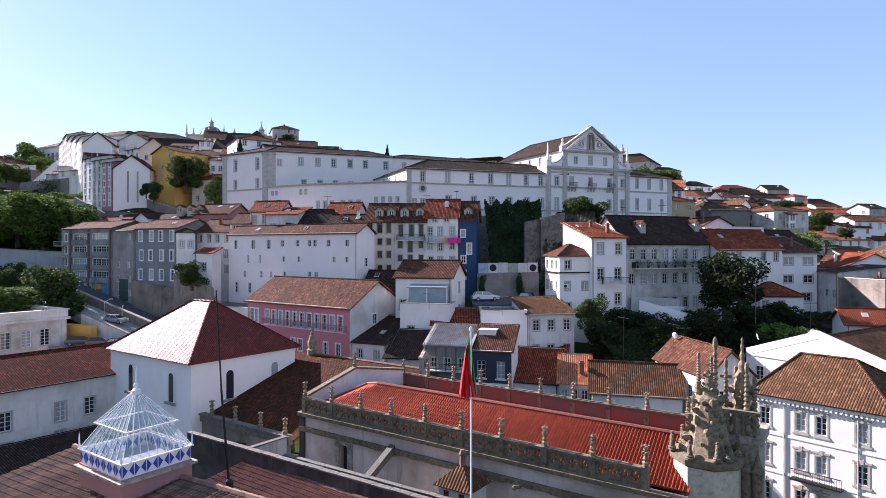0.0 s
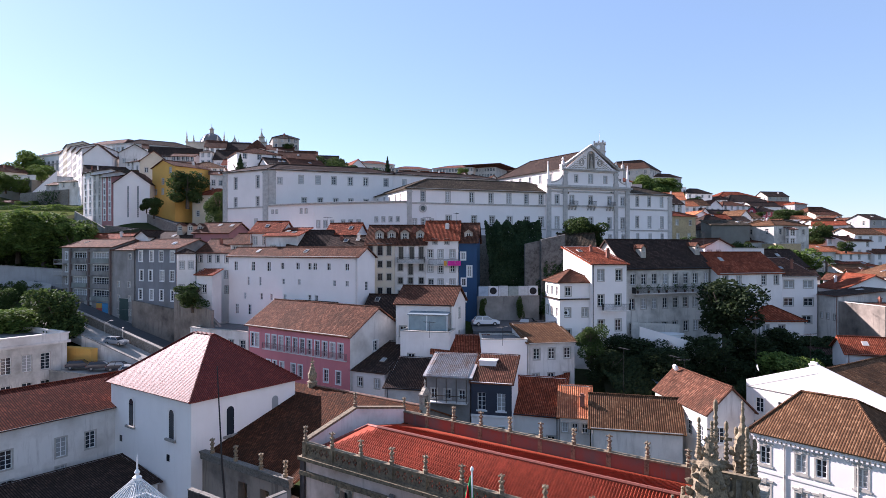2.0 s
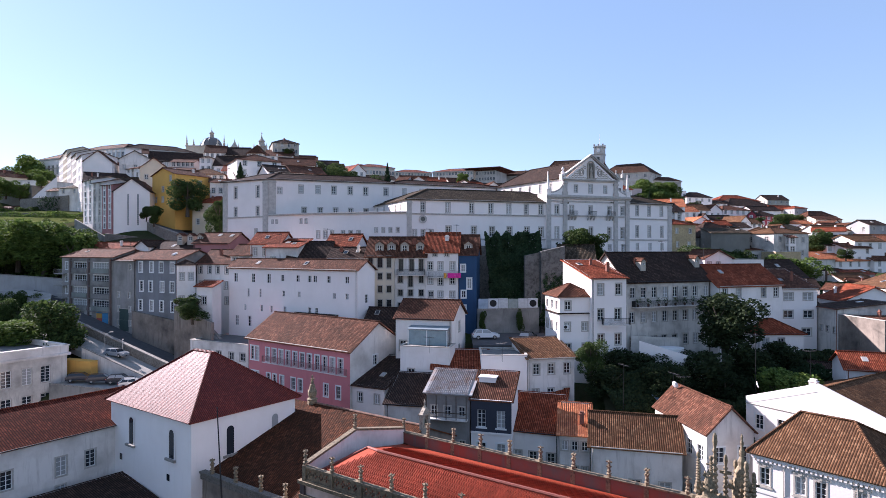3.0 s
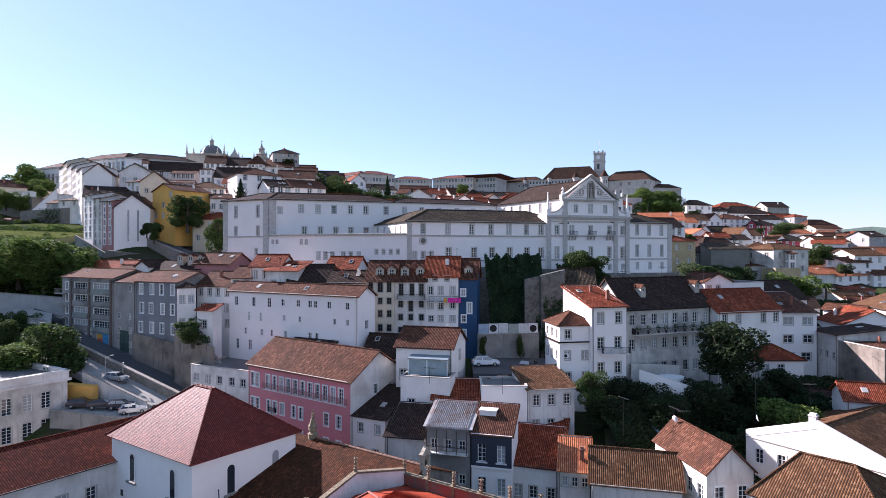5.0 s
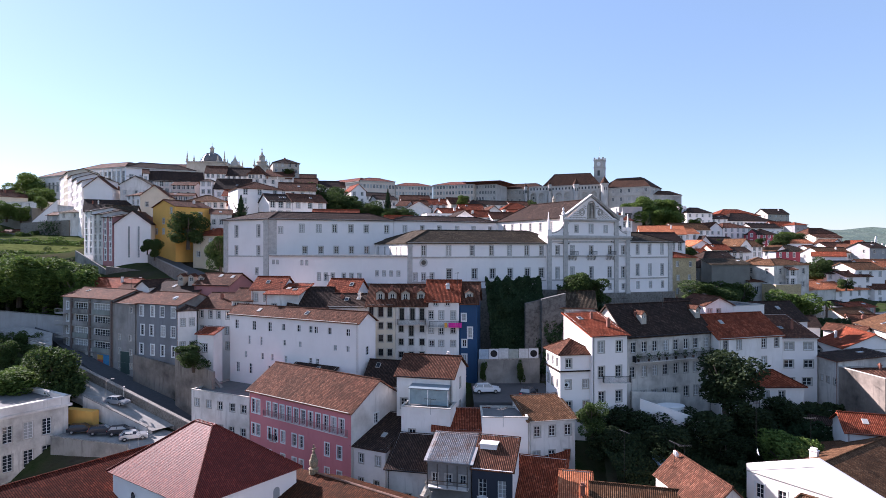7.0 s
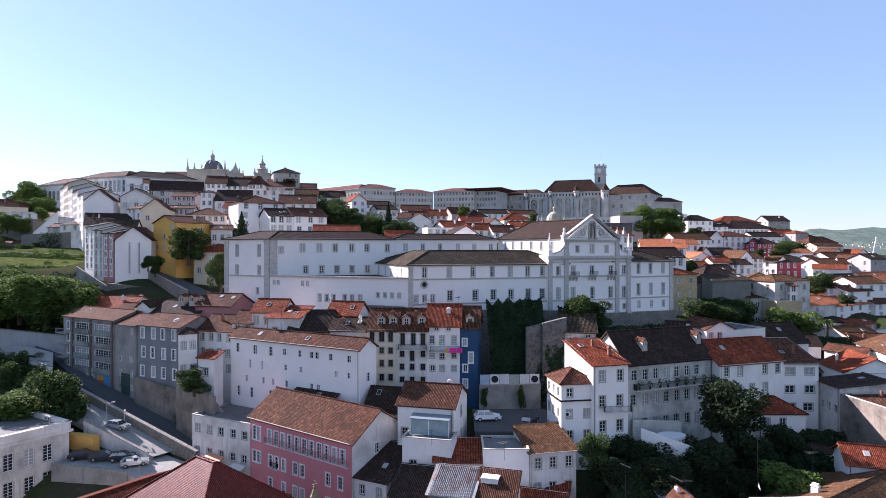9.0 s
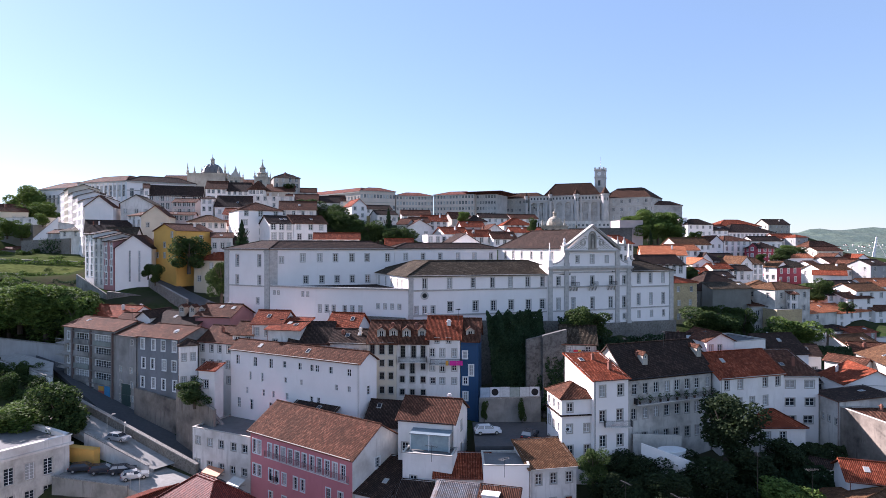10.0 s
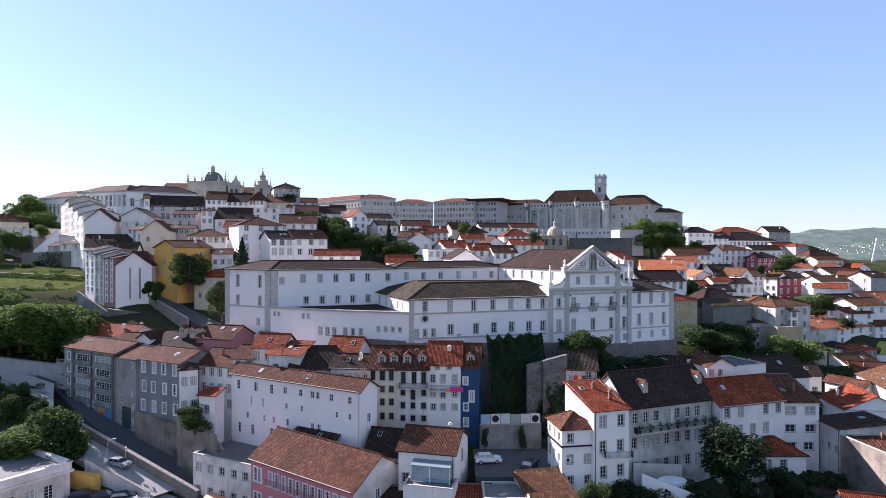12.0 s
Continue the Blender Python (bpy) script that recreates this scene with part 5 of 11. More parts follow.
def arch_hole(parent, u, y, z, w, h, depth, wall, name="arched_window"):
    """A deep splayed recess with a round head set into a wall whose outside is at y."""
    s = Shape()
    n = 10
    out = [(u - w / 2 - 0.35, z), (u + w / 2 + 0.35, z)] + [(u + (w / 2 + 0.28) * math.cos(math.pi * k / n), z + h + (w / 2 + 0.28) * math.sin(math.pi * k / n)) for k in range(n + 1)]
    inn = [(u - w / 2, z), (u + w / 2, z)] + [(u + w / 2 * math.cos(math.pi * k / n), z + h + w / 2 * math.sin(math.pi * k / n)) for k in range(n + 1)]
    for a, b, c, d in zip(out, out[1:] + out[:1], inn[1:] + inn[:1], inn):
        s.face(((a[0], y - 0.06, a[1]), (b[0], y - 0.06, b[1]), (c[0], y - 0.02, c[1]), (d[0], y - 0.02, d[1])))
    p = part(name, s, wall, parent)
    g = Shape()
    g.face([(x, y - 0.012, zz) for x, zz in inn])
    part("pane", g, PANE, p)
    return p


def church():
    L, W, ZT = 33.6, 12.2, 17.1
    C1, C2 = (0.0, 6.9), (2.1, 12.1)
    ob = thing("church", -12.9, 55.1, 0.0, AXIS, "manueline stone church with red barrel-tiled nave roof", "church")
    s = Shape()
    wall_face(s, (0, 0), (1, 0, 0), L, -1, ZT, [(4.7, 5.7, 8.5, 14.9), (17.4, 19.0, 8.0, 11.8)], reveal=0.7)
    s.face(((L, 0, -1), (L, W, -1), (L, W, ZT), (L, 0, ZT)))
    for a, b in (((L, W), C2), (C2, C1), (C1, (0.0, 0.0))):
        s.face(((*a, -1), (*b, -1), (*b, ZT), (*a, ZT)))
    part("wall", s, STAIN, ob)
    for u, z0, z1, w in ((5.2, 8.5, 14.9, 1.0), (18.2, 8.0, 11.8, 1.6)):
        g = Shape()
        g.box(u - w / 2, 0.55, z0, u + w / 2, 0.6, z1)
        part("window_glass", g, PANE, ob)
        f = Shape()
        for k, e in ((-1, -1), (1, 1)):
            f.box(u + k * w / 2 - (0.55 if k < 0 else 0), -0.1, z0, u + k * w / 2 + (0.55 if k > 0 else 0), 0.0, z1 + 0.3)
        n = 8
        for k in range(n):
            t0, t1 = math.pi * k / n, math.pi * (k + 1) / n
            ro, ri = w / 2 + 0.55, w / 2
            zc = z1 - w / 2 + 0.2
            f.face(((u + ri * math.cos(t0), -0.1, zc + ri * math.sin(t0)), (u + ro * math.cos(t0), -0.1, zc + ro * math.sin(t0)), (u + ro * math.cos(t1), -0.1, zc + ro * math.sin(t1)), (u + ri * math.cos(t1), -0.1, zc + ri * math.sin(t1))))
        part("window_surround", f, SAND, ob)
    for u in (24.0, 30.4):
        b = Shape()
        b.box(u - 0.55, -1.3, -1, u + 0.55, 0, 9.5)
        b.face(((u - 0.55, -1.3, 9.5), (u + 0.55, -1.3, 9.5), (u + 0.55, 0, 12.2), (u - 0.55, 0, 12.2)))
        b.face(((u - 0.55, 0, 9.5), (u - 0.55, -1.3, 9.5), (u - 0.55, 0, 12.2)))
        b.face(((u + 0.55, -1.3, 9.5), (u + 0.55, 0, 9.5), (u + 0.55, 0, 12.2)))
        part("buttress", b, SAND, ob)
    rng = random.Random(4)
    u = -0.3
    while u < L:
        c = Shape()
        w = rng.uniform(0.7, 1.2)
        k = rng.uniform(0.26, 0.34)
        c.box(u, -k, 15.35 + rng.uniform(-0.03, 0.03), min(u + w - 0.02, L), 0.0, 15.75)
        u += w
        part("course_stone", c, GREYGREEN, ob)
    c = Shape()
    for k, (za, zb) in enumerate(((14.0, 15.4), (14.6, 16.0))):
        q = ((11.1, -4.2, za), (11.65, -4.2, za), (10.95, 0, zb), (10.4, 0, zb))
        c.face(q if k else q[::-1])
    c.face(((11.1, -4.2, 14.0), (11.1, -4.2, 14.6), (10.4, 0, 16.0), (10.4, 0, 15.4)))
    c.face(((11.65, -4.2, 14.6), (11.65, -4.2, 14.0), (10.95, 0, 15.4), (10.95, 0, 16.0)))
    c.box(11.0, -4.6, 8.0, 11.75, -4.2, 14.6)
    part("flying_prop", c, COPING, ob)
    c = Shape()
    c.box(-0.22, -0.22, -1, 0.35, 0.3, 16.75)
    part("corner_quoin", c, DARKWALL, ob)
    c = Shape()
    c.box(-0.35, -0.4, 16.75, L, 0.35, 17.05)
    c.box(-0.35, 0.35, 16.75, 0.35, C1[1], 17.05)
    part("cornice", c, GREYGREEN, ob)
    # pierced parapet: stone panels with small cross-shaped openings between flat piers
    for i in range(10):
        u0 = 0.35 + 3.42 * i
        p = Shape()
        p.box(u0 - 0.22, -0.26, 17.05, u0 + 0.22, 0.2, 18.45)
        part("pier", p, GREYGREEN, ob)
        if u0 + 3.12 > L + 0.5:
            continue
        r = Shape()
        r.box(u0 + 0.22, -0.26, 18.25, u0 + 3.2, 0.2, 18.42)
        r.box(u0 + 0.22, -0.22, 17.05, u0 + 3.2, 0.16, 17.2)
        part("rail", r, GREYGREEN, ob)
        cuts = []
        for k in range(4):
            c = 0.42 + 0.72 * k
            cuts += [(c - 0.09, c + 0.09, 17.42, 17.68), (c - 0.09, c + 0.09, 17.8, 18.06), (c - 0.28, c - 0.12, 17.64, 17.84), (c + 0.12, c + 0.28, 17.64, 17.84)]
        q = Shape()
        wall_face(q, (u0 + 0.22, -0.1), (1, 0, 0), 2.98, 17.2, 18.25, cuts, 0, 0.18)
        part("tracery_panel", q, GREYGREEN, ob)
    pm = pinnacle_shape(1.5, 0.15).mesh("pinnacle", [WEATHERED])
    for i in range(10):
        p = new("pinnacle", pm)
        p.parent = ob
        p.matrix_local = Matrix.Translation((0.35 + 3.42 * i, -0.04, 18.45)) @ Matrix.Rotation(0.4 * i, 4, "Z")
    # back parapet, brick-red with grey streaks; its end turns in two steps like an apse
    b = Shape()
    b.box(C2[0], W - 0.2, 16.9, L, W + 0.2, 18.7)
    part("back_parapet", b, plaster("red_washed_parapet", (0.25, 0.08, 0.058), (0.14, 0.115, 0.10), 1.5), ob)
    for i in range(10):
        q = Shape()
        u0, u1, dz = C2[0] + 3.2 * i, min(C2[0] + 3.2 * (i + 1), L), 0.03 * math.sin(5.0 * i)
        q.box(u0, W - 0.3, 18.7, u1 - 0.02, W + 0.3, 18.82 + dz)
        q.box(u0 - 0.2, W - 0.26, 17.0, u0 + 0.2, W - 0.204, 18.7)
        part("coping_stone", q, GREYGREEN, ob)
        p = new("pinnacle", pm)
        p.parent = ob
        p.matrix_local = Matrix.Translation((u0, W, 18.82)) @ Matrix.Rotation(0.7 * i, 4, "Z")
    p = new("pinnacle", pm)
    p.parent = ob
    p.matrix_local = Matrix.Translation((*C1, 20.1))
    for (x0, y0), (x1, y1), z0, z1 in (((0.0, 0.2), C1, 18.3, 19.9), (C1, C2, 19.9, 19.1)):
        d = Vector((x1 - x0, y1 - y0, 0)).normalized()
        n_ = Vector((d.y, -d.x, 0))
        e, k = Shape(), Shape()
        A, B = Vector((x0, y0, 0)), Vector((x1, y1, 0))
        for off, flip in ((0.2, False), (-0.2, True)):
            q = [A + n_ * off + Vector((0, 0, 16.9)), B + n_ * off + Vector((0, 0, 16.9)), B + n_ * off + Vector((0, 0, z1)), A + n_ * off + Vector((0, 0, z0))]
            e.face(q[::-1] if flip else q)
        slope(k, A + n_ * 0.28 + Vector((0, 0, z0 + 0.2)), B + n_ * 0.28 + Vector((0, 0, z1 + 0.2)), B - n_ * 0.28 + Vector((0, 0, z1 + 0.2)), A - n_ * 0.28 + Vector((0, 0, z0 + 0.2)), 0.2)
        part("end_parapet", e, WORN, ob)
        part("end_coping", k, GREYGREEN, ob)
    # nave roof with a hipped end
    ze, half, zr = 17.3, 4.0, 19.6
    apex, knee = (2.6, 6.0, 18.8), (5.6, 4.0, 19.55)
    r = Shape()
    slope(r, (5.6, 0.35, ze), (L, 0.35, ze), (L, half, zr), knee)
    slope(r, (0.5, 0.35, ze), (5.6, 0.35, ze), knee, apex)
    slope(r, (L, W - 0.2, 17.5), (2.4, W - 0.4, 17.6), knee, (L, half, zr))
    slope(r, (2.4, W - 0.4, 17.6), (0.2, C1[1] - 0.2, 17.8), apex, knee)
    slope(r, (0.2, C1[1] - 0.2, 17.8), (0.5, 0.35, ze), apex, apex)
    rf = part("roof", r, T_CHURCH, ob)
    length = math.hypot(half - 0.35, zr - ze)
    lay_columns(ob, (0.5, 0.35, ze), (1, 0, 0), (0, half - 0.35, zr - ze), L - 0.5, length, T_CHURCH, 0.23, 0.055, lambda u: (0.0, length * min(1.0, u / 5.1)))
    back = math.hypot(W - 0.4 - half, zr - 17.5)
    lay_columns(ob, (2.4, W - 0.4, 17.6), (1, 0, 0), (0, half + 0.4 - W, zr - 17.5), L - 2.4, back, T_CHURCH, 0.23, 0.055, lambda u: (0.0, back * min(1.0, u / 3.2)))
    g = Shape()
    ridge_line(g, (5.6, half, zr + 0.06), (L, half, zr + 0.08), 0.15)
    ridge_line(g, (0.5, 0.35, ze + 0.08), (2.6, 6.0, 18.88), 0.13)
    ridge_line(g, (2.6, 6.0, 18.88), (5.6, half, zr + 0.06), 0.13)
    part("ridge_tiles", g, plain("mortared_ridge_tile", (0.26, 0.07, 0.045), 0.8, 0, 0.4, 4), rf)
    for u in (11.0, 22.5):
        q = Shape()
        q.tube((u, -0.3, 15.3), (u - 0.1, -0.9, 15.45), 0.12, 0.13, 6)
        q.lathe(((0.12, -0.14), (0.17, 0.0), (0.09, 0.16)), 6, (u - 0.1, -0.95, 15.45))
        part("gargoyle", q, GREYGREEN, ob)
    return ob


church()


def spire_cluster():
    """The west turret: octagonal shaft, crocketed cone and thin pinnacles behind."""
    ob = thing("church_turret", 16.6, 37.6, 0.0, AXIS, "octagonal stone church turret with crocketed gothic pinnacles", "church turret")
    s = Shape()
    s.lathe(((2.0, -1), (2.0, 18.7)), 8, (0, 0, 0), 0, math.pi / 8)
    part("shaft", s, SHAFT, ob)
    s = Shape()
    s.lathe(((2.0, 18.7), (2.22, 18.85), (2.26, 19.2), (1.5, 19.4), (0.0, 19.4)), 8, (0, 0, 0), 0, math.pi / 8)
    part("cornice", s, GREYGREEN, ob)

    leaf = Shape()
    leaf.lathe(((0.3, -1.3), (1.0, -0.3), (0.8, 0.5), (0.0, 1.4)), 5, (0.2, 0, 0))
    knob = [leaf.mesh("crocket", [WEATHERED]), leaf.mesh("crocket", [GREYGREEN])]

    def column(x, y, z, r, h, mat, cross=False):
        """A thin banded pinnacle on a knobbed foot."""
        b = Shape()
        prof = [(r * 1.9, 0), (r * 2.1, h * 0.04), (r * 1.5, h * 0.1), (r * 1.9, h * 0.16), (r * 1.2, h * 0.24)]
        for i in range(9):
            f = 0.28 + 0.065 * i
            prof += [(r * (1.35 - 0.05 * i), h * f), (r * (0.66 - 0.03 * i), h * (f + 0.035))]
        prof += [(r * 0.9, h * 0.9), (r * 0.7, h * 0.97), (0, h)]
        b.lathe(prof, 7, (x, y, z))
        if cross:
            b.box(x - r * 2.2, y - r * 0.5, z + h * 0.72, x + r * 2.2, y + r * 0.5, z + h * 0.76)
        return part("pinnacle", b, mat, ob)

    b = Shape()
    b.lathe(((1.5, 0), (1.28, 0.6), (1.08, 1.6), (0.88, 2.5), (0.70, 3.1), (0.82, 3.2), (0.74, 3.45), (0.42, 3.6), (0.30, 4.4), (0.18, 4.8), (0.0, 5.2)), 9, (0.1, -0.1, 19.3))
    cone = part("spire", b, WEATHERED, ob)
    for i, (zz, rr, per, w) in enumerate(((0.2, 1.52, 11, 0.3), (0.8, 1.32, 9, 0.34), (1.5, 1.18, 8, 0.36), (2.2, 1.04, 8, 0.34), (2.8, 0.88, 8, 0.3), (3.35, 0.84, 9, 0.3), (3.9, 0.42, 6, 0.2), (4.4, 0.34, 6, 0.17), (4.8, 0.26, 5, 0.15))):
        for q in range(per):
            jig = random.Random(31 * i + q)
            a = 2 * math.pi * (q + 0.5 * (i % 2) + jig.uniform(-0.25, 0.25)) / per
            w_, zz_ = w * jig.uniform(0.7, 1.35), zz + jig.uniform(-0.18, 0.18)
            k = new("crocket", knob[(q + i) % 2])
            k.parent = cone
            k.matrix_local = Matrix.Translation((0.1 + rr * math.cos(a), -0.1 + rr * math.sin(a), 19.3 + zz_)) @ Matrix.Rotation(a, 4, "Z") @ Matrix.Rotation(jig.uniform(0.3, 1.4), 4, "Y") @ Matrix.Diagonal((w_ * 0.62, w_ * 0.45, w_ * 0.7, 1))
    column(-0.5, -0.1, 22.9, 0.14, 2.6, WEATHERED)
    column(0.2, 0.2, 23.0, 0.13, 2.3, GREYGREEN, True)
    for x, y, r, h in ((-1.9, -0.9, 0.14, 1.2), (0.9, -1.7, 0.14, 1.2), (-0.6, -2.0, 0.14, 1.1), (1.7, 0.2, 0.14, 1.3), (-1.7, 0.9, 0.14, 1.2), (1.4, -1.2, 0.14, 1.2)):
        column(x, y, 19.3, r, h, GREYGREEN)
    # the gable block behind, with its own taller pinnacles
    g = Shape()
    g.box(0.2, 1.4, -1, 2.7, 4.4, 19.8)
    g.box(-0.1, 1.2, 19.8, 2.95, 4.6, 20.3)
    g.face(((0.2, 1.35, 20.3), (2.7, 1.35, 20.3), (1.5, 1.35, 21.8)))
    part("gable_block", g, SAND, ob)
    f = Shape()
    f.box(-0.2, 1.1, 21.6, 2.8, 1.5, 21.85)
    part("screen_rail", f, GREYGREEN, ob)
    for k in range(5):
        f = Shape()
        f.box(0.0 + 0.6 * k, 1.12, 20.3, 0.2 + 0.6 * k, 1.42, 21.6)
        part("screen_post", f, GREYGREEN, ob)
    for x, y, z, r, h, cr in ((0.1, 1.9, 20.3, 0.19, 6.0, False), (0.7, 2.2, 20.3, 0.16, 4.6, True), (2.0, 1.6, 20.3, 0.17, 4.6, False), (2.4, 2.0, 20.3, 0.16, 3.6, False), (2.2, 3.4, 20.3, 0.15, 3.4, True), (1.1, 3.4, 20.3, 0.18, 4.0, False)):
        column(x, y, z, r, h, GREYGREEN if cr else WEATHERED, cr)
    b = Shape()
    b.lathe(((0.6, 0), (0.66, 0.5), (0.42, 0.8), (0.46, 1.9), (0.62, 2.1), (0.5, 2.5), (0.52, 2.9), (0.4, 3.3), (0.44, 3.5), (0.22, 3.9), (0.26, 4.2), (0.12, 4.5), (0.17, 4.8), (0.08, 5.1), (0.12, 5.4), (0.06, 5.6), (0.09, 5.8), (0, 6.0)), 8, (1.6, 2.6, 20.3))
    bell = part("bell_pinnacle", b, WEATHERED, ob)
    for i in range(3):
        for q in range(6):
            a = q * math.pi / 3 + 0.3 * i
            k = new("crocket", knob[1])
            k.parent = bell
            k.matrix_local = Matrix.Translation((1.6 + 0.68 * math.cos(a), 2.6 + 0.68 * math.sin(a), 20.9 + 1.0 * i)) @ Matrix.Rotation(a, 4, "Z") @ Matrix.Rotation(0.8, 4, "Y") @ Matrix.Diagonal((0.2, 0.17, 0.2, 1))
    for x in (2.1, 2.75):
        c = Shape()
        c.lathe(((0.32, 8), (0.32, 18.2), (0.42, 18.4), (0.2, 18.9), (0.0, 19.8)), 10, (x, 0.6, 0))
        part("engaged_column", c, GREYGREEN, ob)
    return ob


spire_cluster()

# ---- convent tower ----
T_WING = tiles("dull_red_wing_tiles", (0.12, 0.026, 0.015), (0.058, 0.017, 0.011), (0.16, 0.04, 0.022), pitch=0.25, lichen=0.3)
TOWER = block("square white convent tower with red pyramid roof", ((-40.8, 73.5), (-26.8, 63.6), (-18.5, 74.7), (-32.5, 84.6)), 2.0, 20.3, 5.3, 6.7, CLEAN, T_CRIM, name="convent_tower", category="tower", over=0.55, sink=3)


def tower_windows():
    cx, cy = TOWER.location.x, TOWER.location.y
    for a, b, places in (((-40.8, 73.5), (-26.8, 63.6), (0.28, 0.78)), ((-26.8, 63.6), (-18.5, 74.7), (0.34, 0.78))):
        A, B = Vector((a[0] - cx, a[1] - cy, 0)), Vector((b[0] - cx, b[1] - cy, 0))
        ex = (B - A).normalized()
        for f in places:
            p = arch_hole(TOWER, 0, 0, 0, 0.95, 2.7, 0.5, CLEAN)
            p.matrix_local = Matrix.Translation(A + (B - A) * f + Vector((0, 0, 13.2))) @ Matrix.Rotation(math.atan2(ex.y, ex.x), 4, "Z")
            s = Shape()
            s.box(-0.95, -0.3, -0.25, 0.95, -0.07, 0.0)
            part("sill", s, CAPSTONE, p)
    A, B = Vector((-40.8 - cx, 73.5 - cy, 0)), Vector((-26.8 - cx, 63.6 - cy, 0))
    for f, z in ((0.14, 10.9), (0.74, 10.6)):
        s = Shape()
        s.box(-0.3, -0.012, 0, 0.3, 0.05, 0.75)
        part("vent", s, PANE_DARK, TOWER, "small dark square vent").matrix_local = Matrix.Translation(A + (B - A) * f + Vector((0, 0, z))) @ Matrix.Rotation(math.atan2(B.y - A.y, B.x - A.x), 4, "Z")


tower_windows()
house("long white convent wing with dark red tiled roof and barred windows", -54.5, 52.0, -33.1, 83.1, 15, 2, 17.0, "gx", 2.5, WORN, T_WING, (0, 0), name="convent_wing", category="convent",
      holes=rows_of(25.7, ((10.6, 1.1, 1.98, (0.549,)), (10.47, 1.1, 2.12, (0.758,)), (10.59, 1.1, 1.93, (0.881,)), (8.88, 1.0, 0.51, (0.756,)), (8.83, 1.0, 0.48, (0.553,)))), group="convent", style="plain")
house("low convent annexe with dark flat roof", -44.0, 50.0, -31.5, 66.0, 9, 2, 10.5, "mono", 1.0, WHITE, T_DARK, (0, 0), name="annexe", category="annexe", group="convent")


T_SAC = tiles("mossy_sacristy_tiles", (0.10, 0.034, 0.017), (0.036, 0.02, 0.012), (0.15, 0.055, 0.026), pitch=0.22, lichen=0.7)


def sacristy():
    ob = thing("sacristy", -31.8, 67.2, 0.0, AXIS, "sacristy with broad brown tiled roof and small bell gable", "church")
    L, ze, zr, v0, vr = 25.0, 10.3, 18.7, -9.4, 16.0

    def rise(v):
        return ze + (zr - ze) * (v - v0) / (vr - v0)

    s = Shape()
    wall_face(s, (5.5, 1.2), (1, 0, 0), 14.9, -1, 13.6, [(u - 0.7, u + 0.7, 9.5, 12.4) for u in (7.6, 11.0, 14.4, 17.8)], reveal=0.8)
    s.face(((L, 8.6, -1), (L, 22.0, -1), (L, 22.0, 16.2), (L, vr, zr - 0.25), (L, 8.6, rise(8.6) - 0.25)))
    s.face(((L, 22.0, -1), (6.8, 22.0, -1), (6.8, 22.0, 16.2), (L, 22.0, 16.2)))
    part("wall", s, FLAKED, ob)
    r = Shape()
    slope(r, (2.0, 1.5, rise(1.5)), (20.5, 1.5, rise(1.5)), (20.5, vr, zr), (2.0, vr, zr))
    slope(r, (20.52, 8.4, rise(8.4) - 0.1), (L + 0.2, 8.4, rise(8.4) - 0.1), (L + 0.2, vr, zr), (20.52, vr, zr))
    slope(r, (L + 0.2, 22.4, 16.1), (6.8, 22.4, 16.1), (6.8, vr, zr), (L + 0.2, vr, zr))
    rf = part("roof", r, T_SAC, ob)
    g = Shape()
    ridge_line(g, (6.8, vr, zr + 0.06), (L + 0.2, vr, zr + 0.06), 0.15)
    part("ridge_tiles", g, T_NEAR, rf)
    # bell gable at the far end of the ridge: two piers, arch, finial, and its bell
    b = Shape()
    b.box(L - 0.1, vr - 0.7, 17.2, L + 0.35, vr - 0.32, 20.0)
    b.box(L - 0.1, vr + 0.32, 17.2, L + 0.35, vr + 0.7, 20.0)
    b.box(L - 0.1, vr - 0.32, 17.2, L + 0.35, vr + 0.32, 18.7)
    b.box(L - 0.18, vr - 0.8, 20.0, L + 0.43, vr + 0.8, 20.2)
    b.face(((L - 0.1, vr + 0.7, 20.2), (L - 0.1, vr - 0.7, 20.2), (L - 0.1, vr, 20.9)))
    b.face(((L + 0.35, vr - 0.7, 20.2), (L + 0.35, vr + 0.7, 20.2), (L + 0.35, vr, 20.9)))
    b.face(((L - 0.1, vr - 0.7, 20.2), (L + 0.35, vr - 0.7, 20.2), (L + 0.35, vr, 20.9), (L - 0.1, vr, 20.9)))
    b.face(((L + 0.35, vr + 0.7, 20.2), (L - 0.1, vr + 0.7, 20.2), (L - 0.1, vr, 20.9), (L + 0.35, vr, 20.9)))
    b.lathe(((0.16, 20.8), (0.08, 21.1), (0.14, 21.4), (0.0, 21.8)), 6, (L + 0.12, vr, 0))
    part("bell_gable", b, SAND, ob)
    o = Shape()
    o.lathe(((0.26, 18.95), (0.23, 19.15), (0.15, 19.45), (0.06, 19.6)), 10, (L + 0.12, vr, 0))
    part("bell", o, plain("bronze", (0.06, 0.055, 0.035), 0.5, 0.8), ob)
    p = Shape()
    p.lathe(((0.6, 18.3), (0.6, 19.1), (0.72, 19.2), (0.4, 19.4), (0.55, 19.7), (0.58, 20.2), (0.4, 20.5), (0.3, 21.0), (0.18, 21.1), (0.2, 21.4), (0.0, 21.6)), 8, (7.3, vr, 0))
    p.box(7.22, vr - 0.32, 21.6, 7.38, vr + 0.32, 21.75)
    p.box(7.22, vr - 0.07, 21.5, 7.38, vr + 0.07, 22.2)
    part("finial", p, WEATHERED, ob)
    w = Shape()
    w.box(5.5, 0.95, 13.5, 20.4, 1.45, 14.15)
    w.box(5.4, 0.8, 14.15, 20.4, 1.55, 14.35)
    part("parapet", w, COPING, ob)
    d = Shape()
